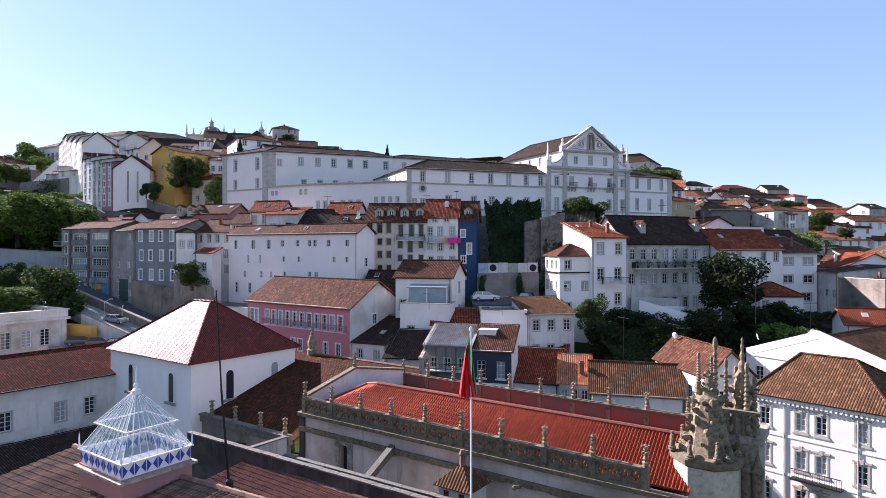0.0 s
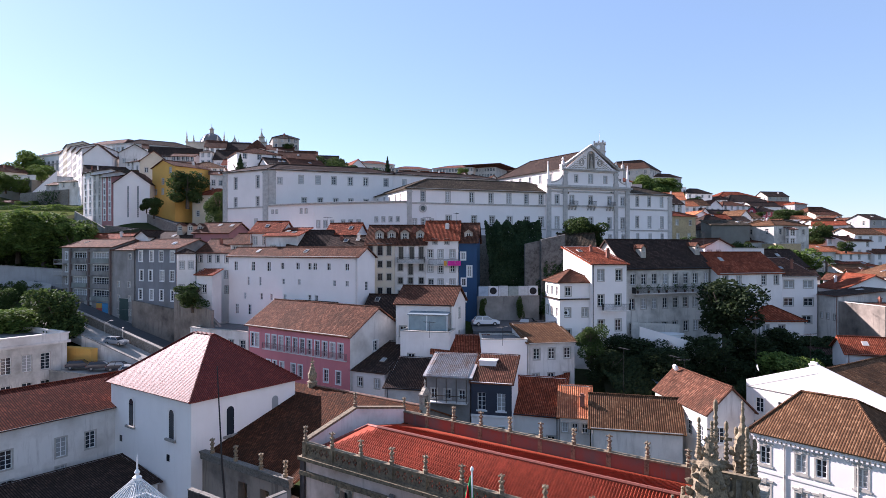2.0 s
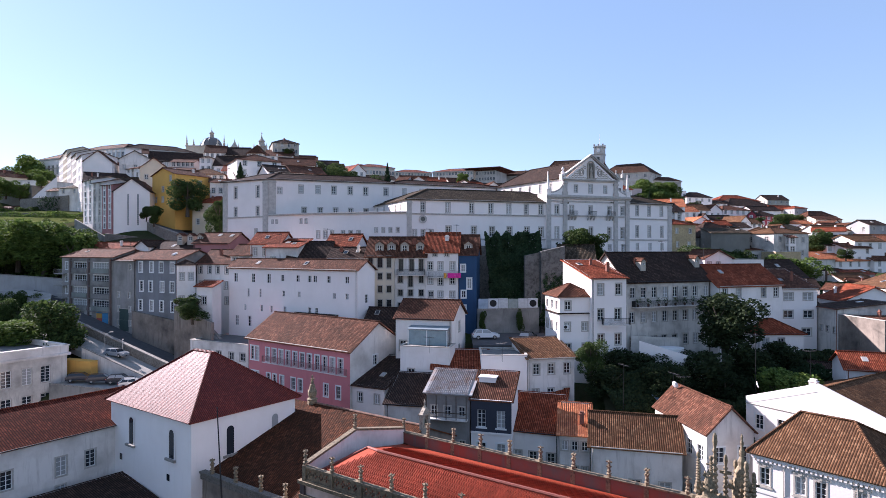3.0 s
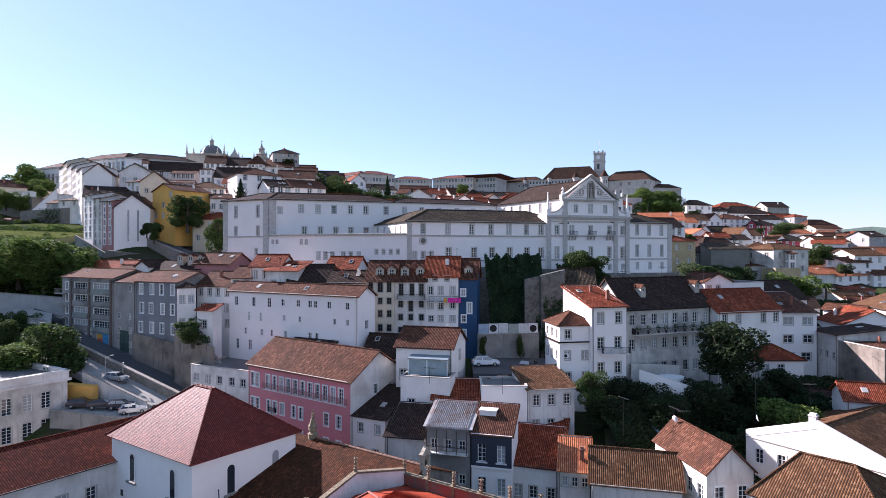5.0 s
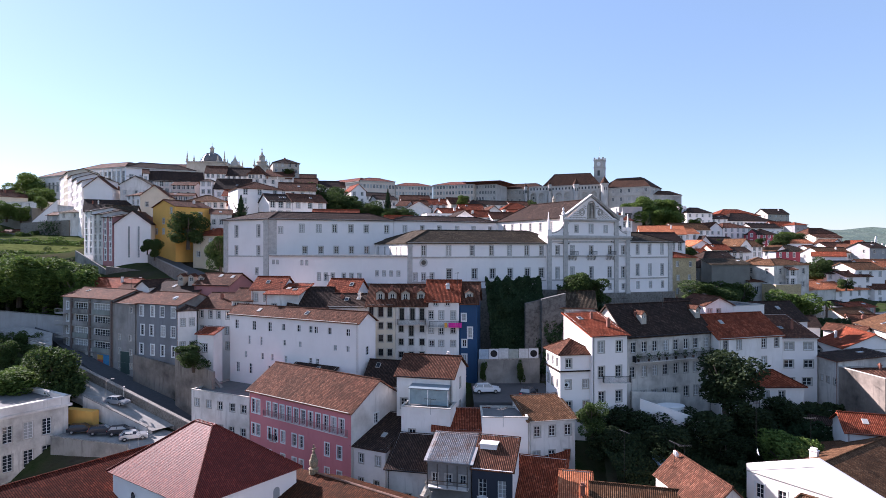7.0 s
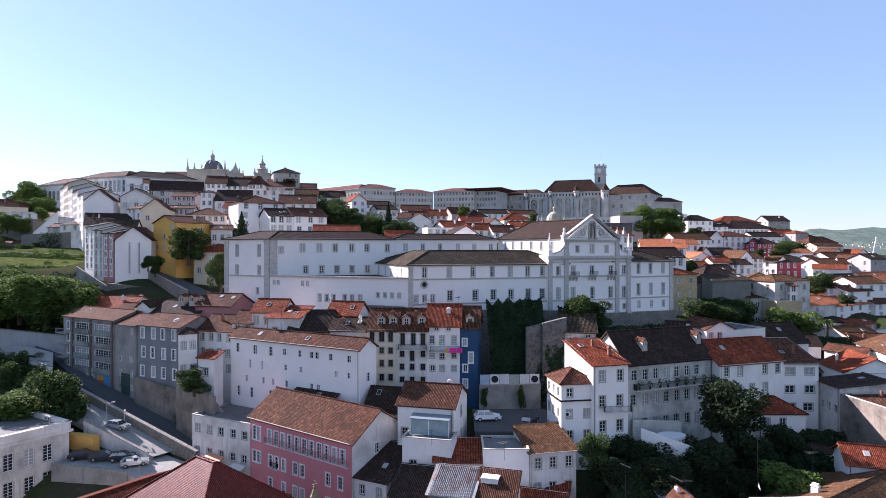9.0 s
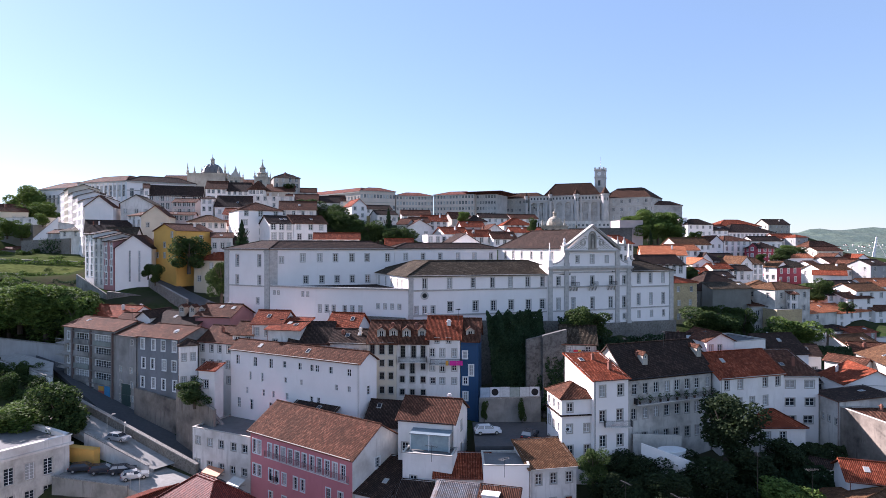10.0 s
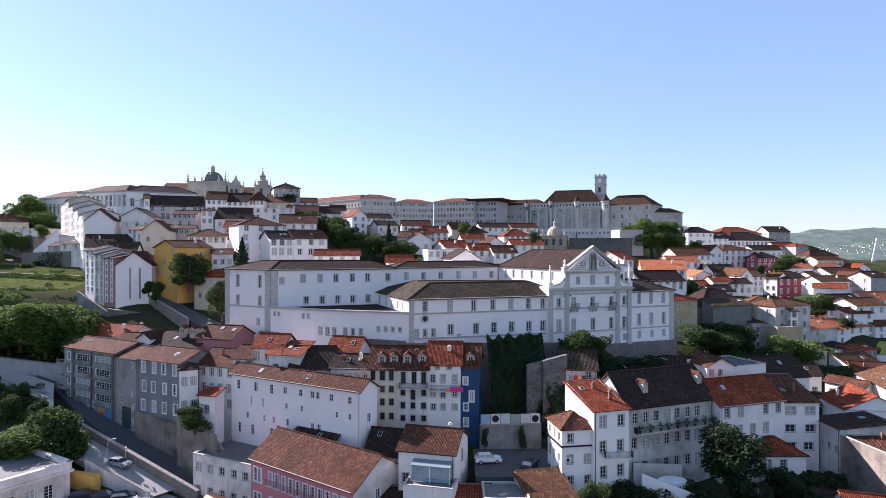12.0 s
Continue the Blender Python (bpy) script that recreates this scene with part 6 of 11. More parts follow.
    for u in (7.6, 11.0, 14.4, 17.8):
        d.box(u - 0.7, 1.95, 9.5, u + 0.7, 2.0, 12.4)
    part("dark_opening", d, DARKWOOD, ob)
    pm = pinnacle_shape(1.7, 0.17).mesh("pinnacle", [WEATHERED])
    for u in (8.0, 12.0, 16.0, 19.6):
        q = new("pinnacle", pm)
        q.parent = ob
        q.matrix_local = Matrix.Translation((u, 1.2, 14.35))


sacristy()


# ---- cloister roofs below the camera's first view ----
def wall_run(label, a, b, zb, zt, thick, body, cap, name="parapet_wall"):
    a, b = Vector((a[0], a[1], 0)), Vector((b[0], b[1], 0))
    ob = thing(name, a.x, a.y, zb, math.atan2(b.y - a.y, b.x - a.x), label, "wall")
    w = (b - a).length
    s = Shape()
    s.box(0, 0, 0, w, thick, zt - zb)
    part("body", s, body, ob)
    c = Shape()
    n = max(1, int(w / 1.3))
    for i in range(n):
        k = 0.02 * math.sin(i * 2.3)
        c.box(w * i / n, -0.04 + k, zt - zb, w * (i + 1) / n - 0.025, thick + 0.04 + k, zt - zb + 0.09 + 0.3 * abs(k))
    part("coping", c, cap, ob)
    return ob


wall_run("long black-stained parapet wall with pale coping", (-18.2, 42.6), (1.5, 29.5), 14.0, 18.9, 0.32, DARKWALL, COPING)
wall_run("second stained parapet wall with pale coping", (-11.6, 43.4), (4.0, 33.2), 12.0, 17.0, 0.3, DARKWALL, COPING)
wall_run("short pale parapet beside the gutter", (-13.4, 42.0), (-11.6, 44.4), 13.0, 18.0, 0.3, STAIN, COPING)


def tiled_slope(label, o, along, up, width, length, pitch=0.27, mat=None, name="tiled_roof"):
    """A roof slope with each column of barrel tiles laid on its deck."""
    ob = thing(name, o[0], o[1], o[2], 0, label, "roof")
    along, up = Vector(along).normalized(), Vector(up).normalized()
    s = Shape()
    slope(s, (0, 0, 0), along * width, along * width + up * length, up * length)
    part("deck", s, T_NEAR, ob)
    lay_columns(ob, (0, 0, 0), along, up, width, length, mat or T_NEAR, pitch, pitch * 0.42)
    g = Shape()
    ridge_line(g, up * length + Vector((0, 0, 0.1)), along * width + up * length + Vector((0, 0, 0.1)), 0.15)
    part("ridge_tiles", g, T_NEAR, ob)
    return ob


LOWRED = plain("mossy_red_tile", (0.17, 0.055, 0.036), 0.85, 0, 0.75, 1.2)
tiled_slope("weathered brown barrel-tiled cloister roof", (-23.8, 25.2, 20.3), Vector((0.87, -0.493, 0)), Vector((0.493, 0.87, 0)) * 8.0 + Vector((0, 0, 1.0)), 24.0, 8.1, 0.23)
tiled_slope("mossy red-tiled lower roof along the parapet", (-17.6, 32.9, 17.0), U, V * 0.95 + Vector((0, 0, 0.12)), 21.0, 8.0, 0.22, LOWRED)
wall_run("rough gutter wall under the cloister roof", at(0, 0, (-22.0, 31.5)), at(11.0, 0, (-22.0, 31.5)), 12, 20.0, 0.6, DARKWALL, COPING)


def skylight():
    """Glazed lantern: brick base, band of blue lozenges, two tiers of panes with white bars, and a finial."""
    ob = thing("skylight", -14.35, 28.0, 21.4, AXIS, "glazed pyramid skylight with blue lozenge band on pink base", "skylight")
    glass = bpy.data.materials.new("clouded_glass")
    glass.use_nodes = True
    n, l = glass.node_tree.nodes, glass.node_tree.links
    b = n["Principled BSDF"]
    b.inputs["Base Color"].default_value, b.inputs["Roughness"].default_value = (0.34, 0.40, 0.42, 1), 0.12
    tr = n.new("ShaderNodeBsdfTransparent")
    ms = n.new("ShaderNodeMixShader")
    ms.inputs[0].default_value = 0.45
    l.new(tr.outputs[0], ms.inputs[1]), l.new(b.outputs[0], ms.inputs[2]), l.new(ms.outputs[0], n["Material Output"].inputs[0])
    ob.scale = (0.93, 0.93, 0.93)
    hx, hy = 2.0, 1.72
    s = Shape()
    s.box(-hx - 0.05, -hy - 0.05, -3.0, hx + 0.05, hy + 0.05, 0.75)
    part("base", s, plaster("pink_rendered_base", (0.40, 0.20, 0.18), (0.28, 0.15, 0.13), 0.6), ob)
    s = Shape()
    for x0, y0, x1, y1 in ((-hx - 0.25, -hy - 0.25, hx + 0.25, -hy - 0.05), (-hx - 0.25, hy + 0.05, hx + 0.25, hy + 0.25), (-hx - 0.25, -hy - 0.05, -hx - 0.05, hy + 0.05), (hx + 0.05, -hy - 0.05, hx + 0.25, hy + 0.05)):
        s.box(x0, y0, 0.55, x1, y1, 0.67)
    part("tile_skirt", s, SAND, ob)
    s = Shape()
    s.box(-hx + 0.06, -hy + 0.06, 0.76, hx - 0.06, hy - 0.06, 0.8)
    part("laylight", s, plain("dusty_white_laylight", (0.42, 0.46, 0.48), 0.4, 0, 0.4), ob)
    s = Shape()
    for x0, y0, x1, y1 in ((-hx, -hy, hx, -hy + 0.05), (-hx, hy - 0.05, hx, hy), (-hx, -hy + 0.05, -hx + 0.05, hy - 0.05), (hx - 0.05, -hy + 0.05, hx, hy - 0.05)):
        s.box(x0, y0, 0.75, x1, y1, 1.45)
    part("band", s, SASH, ob, "white band with blue lozenges")
    blue = plain("cobalt_panel", (0.03, 0.06, 0.38), 0.35, 0, 0.2)
    for side in range(4):
        w = hx if side % 2 == 0 else hy
        d = hy if side % 2 == 0 else hx
        k = 7 if side % 2 == 0 else 6
        for i in range(k):
            q = Shape()
            x = -w + (2 * w) * (i + 0.5) / k
            r = w / k * 0.92
            q.face(((x - r, -d - 0.012, 0.8), (x - 0.03, -d - 0.012, 1.1), (x - r, -d - 0.012, 1.4)))
            q.face(((x + r, -d - 0.012, 0.8), (x + r, -d - 0.012, 1.4), (x + 0.03, -d - 0.012, 1.1)))
            q.face(((x - r, -d + 0.062, 1.4), (x - 0.03, -d + 0.062, 1.1), (x - r, -d + 0.062, 0.8)))
            q.face(((x + 0.03, -d + 0.062, 1.1), (x + r, -d + 0.062, 1.4), (x + r, -d + 0.062, 0.8)))
            p = part("lozenge", q, blue, ob)
            p.matrix_local = Matrix.Rotation(side * math.pi / 2, 4, "Z")
    tiers = (((hx + 0.05, hy + 0.05, 1.45), (1.25, 1.05, 2.75)), ((1.5, 1.28, 2.72), (0.16, 0.14, 4.2)))
    for (ax, ay, az), (bx, by, bz) in tiers:
        for side in range(4):
            lo, up_ = (ax, bx) if side % 2 == 0 else (ay, by)
            da, db = (ay, by) if side % 2 == 0 else (ax, bx)
            k = 8
            for i in range(k):
                f0, f1 = i / k, (i + 1) / k
                q = Shape()
                q.face(((-lo + 2 * lo * f0, -da, az), (-lo + 2 * lo * f1, -da, az), (-up_ + 2 * up_ * f1, -db, bz), (-up_ + 2 * up_ * f0, -db, bz)))
                p = part("pane", q, glass, ob)
                p.matrix_local = Matrix.Rotation(side * math.pi / 2, 4, "Z")
                p.visible_shadow = False
                q = Shape()
                q.tube((-lo + 2 * lo * f0, -da - 0.02, az), (-up_ + 2 * up_ * f0, -db - 0.02, bz), 0.016, 0.013, 4)
                p = part("glazing_bar", q, SASH, ob)
                p.matrix_local = Matrix.Rotation(side * math.pi / 2, 4, "Z")
        e = Shape()
        e.box(-ax - 0.06, -ay - 0.06, az - 0.03, ax + 0.06, -ay + 0.02, az + 0.03)
        e.box(-ax - 0.06, ay - 0.02, az - 0.03, ax + 0.06, ay + 0.06, az + 0.03)
        e.box(-ax - 0.06, -ay + 0.02, az - 0.03, -ax + 0.02, ay - 0.02, az + 0.03)
        e.box(ax - 0.02, -ay + 0.02, az - 0.03, ax + 0.06, ay - 0.02, az + 0.03)
        part("eave_frame", e, SASH, ob)
    f = Shape()
    f.lathe(((0.2, 4.15), (0.22, 4.3), (0.08, 4.4), (0.14, 4.55), (0.05, 4.7), (0.03, 5.3), (0, 5.5)), 8)
    part("finial", f, SASH, ob)
    for x in (-hx - 0.05, hx + 0.05):
        for y in (-hy - 0.05, hy + 0.05):
            f = Shape()
            f.lathe(((0.05, 1.5), (0.03, 2.1), (0, 2.3)), 6, (x, y, 0))
            part("corner_spike", f, SASH, ob)


skylight()


def poles():
    ob = thing("lightning_rod", -11.7, 32.0, 19.5, 0, "thin black lightning rod leaning on the ridge", "pole")
    s = Shape()
    s.tube((0.3, 0, -0.5), (-0.15, 0, 5.0), 0.075, 0.06, 8)
    s.tube((-0.15, 0, 5.0), (-0.42, 0, 10.3), 0.05, 0.03, 8)
    part("rod", s, IRON, ob)
    s = Shape()
    s.lathe(((0.2, -0.4), (0.2, 0.1), (0.1, 0.25)), 8, (0.3, 0, 0))
    part("foot", s, IRON, ob)
    ob = thing("flagpole", 0.81, 17.4, 0.0, 0, "white flagpole with furled red and green flag", "flagpole")
    s = Shape()
    s.tube((0.06, 0, -0.2), (0, 0, 29.6), 0.048, 0.026, 10)
    part("pole", s, SASH, ob)
    s = Shape()
    s.lathe(((0.03, 29.6), (0.055, 29.66), (0.035, 29.73), (0, 29.76)), 8)
    part("truck", s, SASH, ob)
    red = plain("red_flag_cloth", (0.72, 0.012, 0.02), 0.7, 0, 0.3, 6)
    green = plain("green_flag_cloth", (0.03, 0.30, 0.10), 0.7, 0, 0.3, 6)
    for name, mat, prof in (("green_cloth", green, ((0.02, -0.06, 29.45), (0.05, -0.2, 28.9), (0.12, -0.12, 28.3), (0.2, -0.02, 27.75))), ("red_cloth", red, ((-0.1, -0.13, 29.2), (-0.06, -0.22, 28.7), (0.05, -0.29, 28.2), (0.19, -0.36, 27.68)))):
        c = Shape()
        rows = []
        for i in range(13):
            f = i / 12 * (len(prof) - 1)
            k = min(int(f), len(prof) - 2)
            g = f - k
            r_, l_, z = (prof[k][j] * (1 - g) + prof[k + 1][j] * g for j in range(3))
            rows.append([(l_ + (r_ - l_) * j / 10, 0.06 * math.sin(j * 1.7 + i * 0.3) * (0.3 + i / 12) + (0.05 if name == "green_cloth" else -0.05), z + 0.03 * math.sin(j)) for j in range(11)])
        for a, b in zip(rows, rows[1:]):
            for j in range(10):
                c.face((a[j], b[j], b[j + 1], a[j + 1]))
        part(name, c, mat, ob)


poles()


def hut():
    ob = thing("stair_hut", 1.35, 41.5, 0.7, AXIS, "small white stair hut with tiled hipped cap", "hut")
    s = Shape()
    wall_face(s, (-1.25, -1.1), (1, 0, 0), 2.5, 8, 15.2, [(0.35, 0.85, 13.0, 14.8), (1.6, 2.1, 13.0, 14.8)])
    s.face(((1.25, -1.1, 8), (1.25, 1.1, 8), (1.25, 1.1, 15.2), (1.25, -1.1, 15.2)))
    s.face(((-1.25, 1.1, 8), (-1.25, -1.1, 8), (-1.25, -1.1, 15.2), (-1.25, 1.1, 15.2)))
    part("wall", s, WORN, ob)
    for x in (-0.65, 0.6):
        d = Shape()
        d.box(x - 0.25, -0.96, 13.0, x + 0.25, -0.92, 14.8)
        part("shutter", d, plain("brick_red_shutter", (0.22, 0.05, 0.045), 0.6), ob)
    r = Shape()
    A, B, C, D, P = (-1.55, -1.4, 15.1), (1.55, -1.4, 15.1), (1.55, 1.4, 15.1), (-1.55, 1.4, 15.1), (0, 0, 16.5)
    for a, b in ((A, B), (B, C), (C, D), (D, A)):
        slope(r, a, b, P, P, 0.12)
    rf = part("roof", r, T_BROWN, ob)
    c = Shape()
    c.lathe(((0.22, 16.3), (0.2, 17.0), (0.28, 17.1), (0.15, 17.4)), 8)
    part("chimney", c, T_NEAR, rf)


hut()
# ---- right foreground ----
TB = block("white four-storey town building with brown hipped roof", ((32.2, 62.2), (39.9, 53.2), (49.0, 61.0), (41.3, 70.0)), 1.0, 17.3, 3.7, 6.5, CLEAN, T_BROWN, name="town_building", category="building", style="grand", sink=2, flat=True,
           holes={0: rows_of(11.83, tuple((z, 0.95, 1.75, (0.10, 0.38, 0.53, 0.81)) for z in (1.7, 5.5, 9.3, 13.1)))})


def town_roof():
    cx, cy, h = TB.location.x, TB.location.y, 16.3
    A, B, C, D = (Vector((x - cx, y - cy, h - 0.1)) for x, y in ((32.2, 62.2), (39.9, 53.2), (49.0, 61.0), (41.3, 70.0)))
    ex, ey = (B - A).normalized(), (D - A).normalized()
    o = 0.5
    A, B, C, D = A - ex * o - ey * o, B + ex * o - ey * o, C + ex * o + ey * o, D - ex * o + ey * o
    P, Q = A + ex * 3.0 + ey * 6.5 + Vector((0, 0, 3.6)), A + ex * 8.0 + ey * 6.5 + Vector((0, 0, 3.6))
    s, g = Shape(), Shape()
    slope(s, A, B, Q, P), slope(s, B, C, Q, Q), slope(s, C, D, P, Q), slope(s, D, A, P, P)
    rf = part("roof", s, T_BROWN, TB)
    for a, b in ((A, P), (B, Q), (C, Q), (D, P), (P, Q)):
        ridge_line(g, a + Vector((0, 0, 0.05)), b + Vector((0, 0, 0.05)), 0.14)
    part("ridge_tiles", g, T_BROWN, rf)


town_roof()


def belts():
    cx, cy = TB.location.x, TB.location.y
    A, B = Vector((32.2 - cx, 62.2 - cy, 0)), Vector((39.9 - cx, 53.2 - cy, 0))
    ex = (B - A).normalized()
    m = Matrix.Translation(A) @ Matrix.Rotation(math.atan2(ex.y, ex.x), 4, "Z")
    for z in (4.6, 8.4, 12.2):
        s = Shape()
        s.box(0, -0.06, z, 11.83, 0, z + 0.25)
        part("string_course", s, CLEAN, TB).matrix_local = m
    s = Shape()
    s.box(-0.1, -0.2, 15.75, 11.95, 0, 16.15)
    for k in range(28):
        s.box(0.1 + 0.41 * k, -0.26, 15.5, 0.3 + 0.41 * k, 0, 15.75)
    part("cornice", s, CLEAN, TB).matrix_local = m
    b = Shape()
    b.box(3.8, -0.9, 8.4, 8.2, 0, 8.55)
    for k in range(23):
        b.box(3.8 + 0.2 * k, -0.88, 8.55, 3.83 + 0.2 * k, -0.85, 9.5)
    b.box(3.8, -0.92, 9.5, 8.2, -0.82, 9.56)
    part("balcony", b, IRON, TB, "iron balcony with plants").matrix_local = m
    s = Shape()
    for u in (3.0, 9.3):
        s.tube((u, -0.08, 0), (u, -0.08, 15.7), 0.06, 0.06, 6)
    part("downpipe", s, TRIM, TB).matrix_local = m
    chimney(TB, A.x + 3.4 + 3, A.y + 1.5, 17.0, 0.9, 0.5, WORN)


belts()

# ---- right foreground house ----
def gabled_house():
    ob = house("white gabled house with broad brown tiled roof", 39.6, 78.2, 49.2, 63.6, 20, 2, 18.4, "gy", 3.2, WHITE, T_BROWN, (0, 0), name="gabled_house", category="house", group="right quarter",
               holes=rows_of(17.5, ((13.2, 1.0, 1.8, (0.1, 0.26, 0.40)), (8.4, 1.0, 1.8, (0.14, 0.3)))), over=0.0, style="white")
    s = Shape()
    w, z, r = 17.47, 16.4, 3.2
    for a, b, za, zb in ((0, w / 2, z + 0.15, z + r + 0.15), (w / 2, w, z + r + 0.15, z + 0.15)):
        s.face(((a, -0.03, za - 0.4), (b, -0.03, zb - 0.4), (b, -0.03, zb + 0.55), (a, -0.03, za + 0.55)))
        s.face(((b, 0.35, zb - 0.4), (a, 0.35, za - 0.4), (a, 0.35, za + 0.55), (b, 0.35, zb + 0.55)))
        s.face(((a, -0.03, za + 0.55), (b, -0.03, zb + 0.55), (b, 0.35, zb + 0.55), (a, 0.35, za + 0.55)))
    part("gable_parapet", s, WHITE, ob)
    chimney(ob, 5.5, 6.0, z + 1.2, 1.6, 0.9, CLEAN)


gabled_house()
house("white house with red-brown tiled roof and glazed veranda", 29.1, 66.0, 34.7, 66.8, 11.6, 8, 18.1, "gy", 2.7, WORN, T_OLD, (2, 2), (2, 5), name="veranda_house", category="house", group="right quarter", win=(1.1, 1.7), style="white", over=0.35)
LB = block("pale stone public building with cornice and flat roof", ((-73.0, 92.0), (-65.4, 104.0), (-92.0, 120.0), (-100.0, 108.0)), 6, 21.2, 1.0, 3, STREAKED, GRAVEL, name="public_building", category="building", flat=True, style="plain",
           holes={0: [(u - 0.7, u + 0.7, z, z + 2.7) for z in (0.8, 5.2, 9.8) for u in (2.0, 5.0, 8.0, 10.8)]})


def roof_rim():
    cx, cy = LB.location.x, LB.location.y
    P = [Vector((x - cx, y - cy, 15.2)) for x, y in ((-73.0, 92.0), (-65.4, 104.0), (-92.0, 120.0), (-100.0, 108.0))]
    for a, b in ((P[0], P[1]), (P[1], P[2])):
        ex = (b - a).normalized()
        s = Shape()
        w = (b - a).length
        s.box(-0.4, -0.5, -1.3, w + 0.4, 0, -0.9)
        s.box(-0.15, -0.2, -0.9, w + 0.15, 0.35, 0.3)
        s.box(-0.3, -0.35, 0.3, w + 0.3, 0.45, 0.5)
        part("cornice", s, WORN, LB).matrix_local = Matrix.Translation(a) @ Matrix.Rotation(math.atan2(ex.y, ex.x), 4, "Z")


roof_rim()


# ---- streets, yards and retaining walls ----
def strip(name, label, rows, mat, drop=1.2):
    """A paved surface from pairs of edge points, with thickness."""
    s = Shape()
    for (a, b), (c, d) in zip(rows, rows[1:]):
        for i in range(9):
            for j in range(5):
                p = (Vector(a) * (1 - i / 8) + Vector(c) * (i / 8)) * (1 - j / 4) + (Vector(b) * (1 - i / 8) + Vector(d) * (i / 8)) * (j / 4)
                anchor(p.x, p.y, p.z - 0.5)
        s.face((a, c, d, b))
        for p, q in ((a, c), (d, b)):
            s.face((p, (p[0], p[1], p[2] - drop), (q[0], q[1], q[2] - drop), q))
    return tagged(new(name, s.mesh(name, [mat])), label, "road", kind="structure")


def sloped_wall(label, a, b, za0, za1, zb0, zb1, thick, mat, cap=None, name="retaining_wall"):
    """A wall from a to b whose top and foot slope with the street."""
    A, B = Vector((a[0], a[1], 0)), Vector((b[0], b[1], 0))
    ex = (B - A).normalized()
    n = Vector((-ex.y, ex.x, 0)) * thick
    ob = thing(name, a[0], a[1], za0, 0, label, "wall")
    o = Vector((a[0], a[1], za0))
    s = Shape()
    p = [A + Vector((0, 0, za0)), B + Vector((0, 0, zb0)), B + Vector((0, 0, zb1)), A + Vector((0, 0, za1))]
    q = [v + n for v in p]
    p, q = [v - o for v in p], [v - o for v in q]
    s.face(p), s.face(q[::-1]), s.face((p[3], p[2], q[2], q[3])), s.face((p[1], q[1], q[2], p[2])), s.face((q[0], p[0], p[3], q[3]))
    part("body", s, mat, ob)
    if cap:
        c = Shape()
        up = Vector((0, 0, 0.16))
        m = ex.cross(Vector((0, 0, 1))) * 0.08
        r = [p[3] + m, p[2] + m, q[2] - m, q[3] - m]
        t = [v + up for v in r]
        c.face(t)
        for i in range(4):
            j = (i + 1) % 4
            c.face((r[i], r[j], t[j], t[i]))
        part("coping", c, cap, ob)
    return ob


strip("road", "dark asphalt street climbing below the old apartments", (((-104, 147, 30.5), (-102, 152, 30.5)), ((-84, 132, 25.2), (-81, 138, 25.2)), ((-68, 119.5, 21.0), (-64, 125, 21.0)), ((-52, 111, 16.8), (-48, 116, 16.8)), ((-43, 105, 14.6), (-38, 110, 14.6)), ((-36, 96, 12), (-30, 101, 12))), ASPHALT)
strip("lane", "dark asphalt lane climbing beside the gabled block", (((-89.8, 178, 48.3), (-87.5, 180, 48.2)), ((-82.7, 167, 45.6), (-78.6, 171, 45.3)), ((-73.7, 157, 43.0), (-69.4, 161, 42.7)), ((-64.3, 149, 40.8), (-59.9, 153, 40.5)), ((-56.0, 143, 39.4), (-52.3, 147, 39.0))), ASPHALT)
strip("car_park", "pale cobbled car park below the ramp", (((-66, 100.5, 15.2), (-66, 109, 15.4)), ((-52, 98, 14.6), (-50, 107, 14.8)), ((-45, 96, 13.0), (-43.5, 104.6, 13.6))), PAVING)
strip("lane", "pale cobbled lane sloping beside the ramp wall", (((-76, 113.5, 22.0), (-74, 119.6, 22.4)), ((-66, 109.6, 19.4), (-63.5, 114.8, 19.6)), ((-51, 104.5, 15.3), (-48.5, 107.4, 15.4))), PAVING)
sloped_wall("white ramp wall between lane and car park", (-66, 109.2), (-52, 104.4), 14.0, 20.3, 14.0, 15.9, 0.4, WORN, CAPSTONE)
sloped_wall("old stone ramp wall with pale coping above the lane", (-75, 120.0), (-43.8, 105.2), 19.0, 24.2, 12.0, 15.8, 0.6, RUBBLE, CAPSTONE)
sloped_wall("pale streaked retaining wall below the car park", (-66.0, 100.2), (-52, 97.6), 4, 15.6, 4, 15.0, 0.5, CONCRETE, CAPSTONE)
sloped_wall("ochre planter wall beside the car park", (-67.6, 106.5), (-62.0, 105.4), 14, 18.6, 14, 18.4, 1.5, YELLOW)
sloped_wall("blue-grey street wall at the foot of the woods", (-112, 146), (-84, 138), 25, 32.2, 23, 31.0, 0.6, GREY, CAPSTONE)
sloped_wall("lower grey garden wall beside the street", (-112, 139), (-86, 130.5), 20, 28.6, 20, 26.8, 0.6, GREY, CAPSTONE)
sloped_wall("weathered stone plinth under the old tenement", (-63.2, 121.5), (-51.6, 116.1), 12, 25.6, 12, 24.2, 0.6, FLAKED)
sloped_wall("stained dark plinth beside the turret house", (-51.5, 114.5), (-41.6, 107.3), 12, 27.4, 12, 25.0, 0.6, FLAKED)
sloped_wall("white stair parapet beside the large white building", (-43.5, 110.2), (-38.6, 107.8), 12, 24.2, 12, 20.0, 0.5, CLEAN, CAPSTONE)
sloped_wall("high rubble retaining wall under the college", (-8.0, 119.6), (26.0, 129.6), 24, 39.6, 24, 38.2, 0.8, RUBBLE)
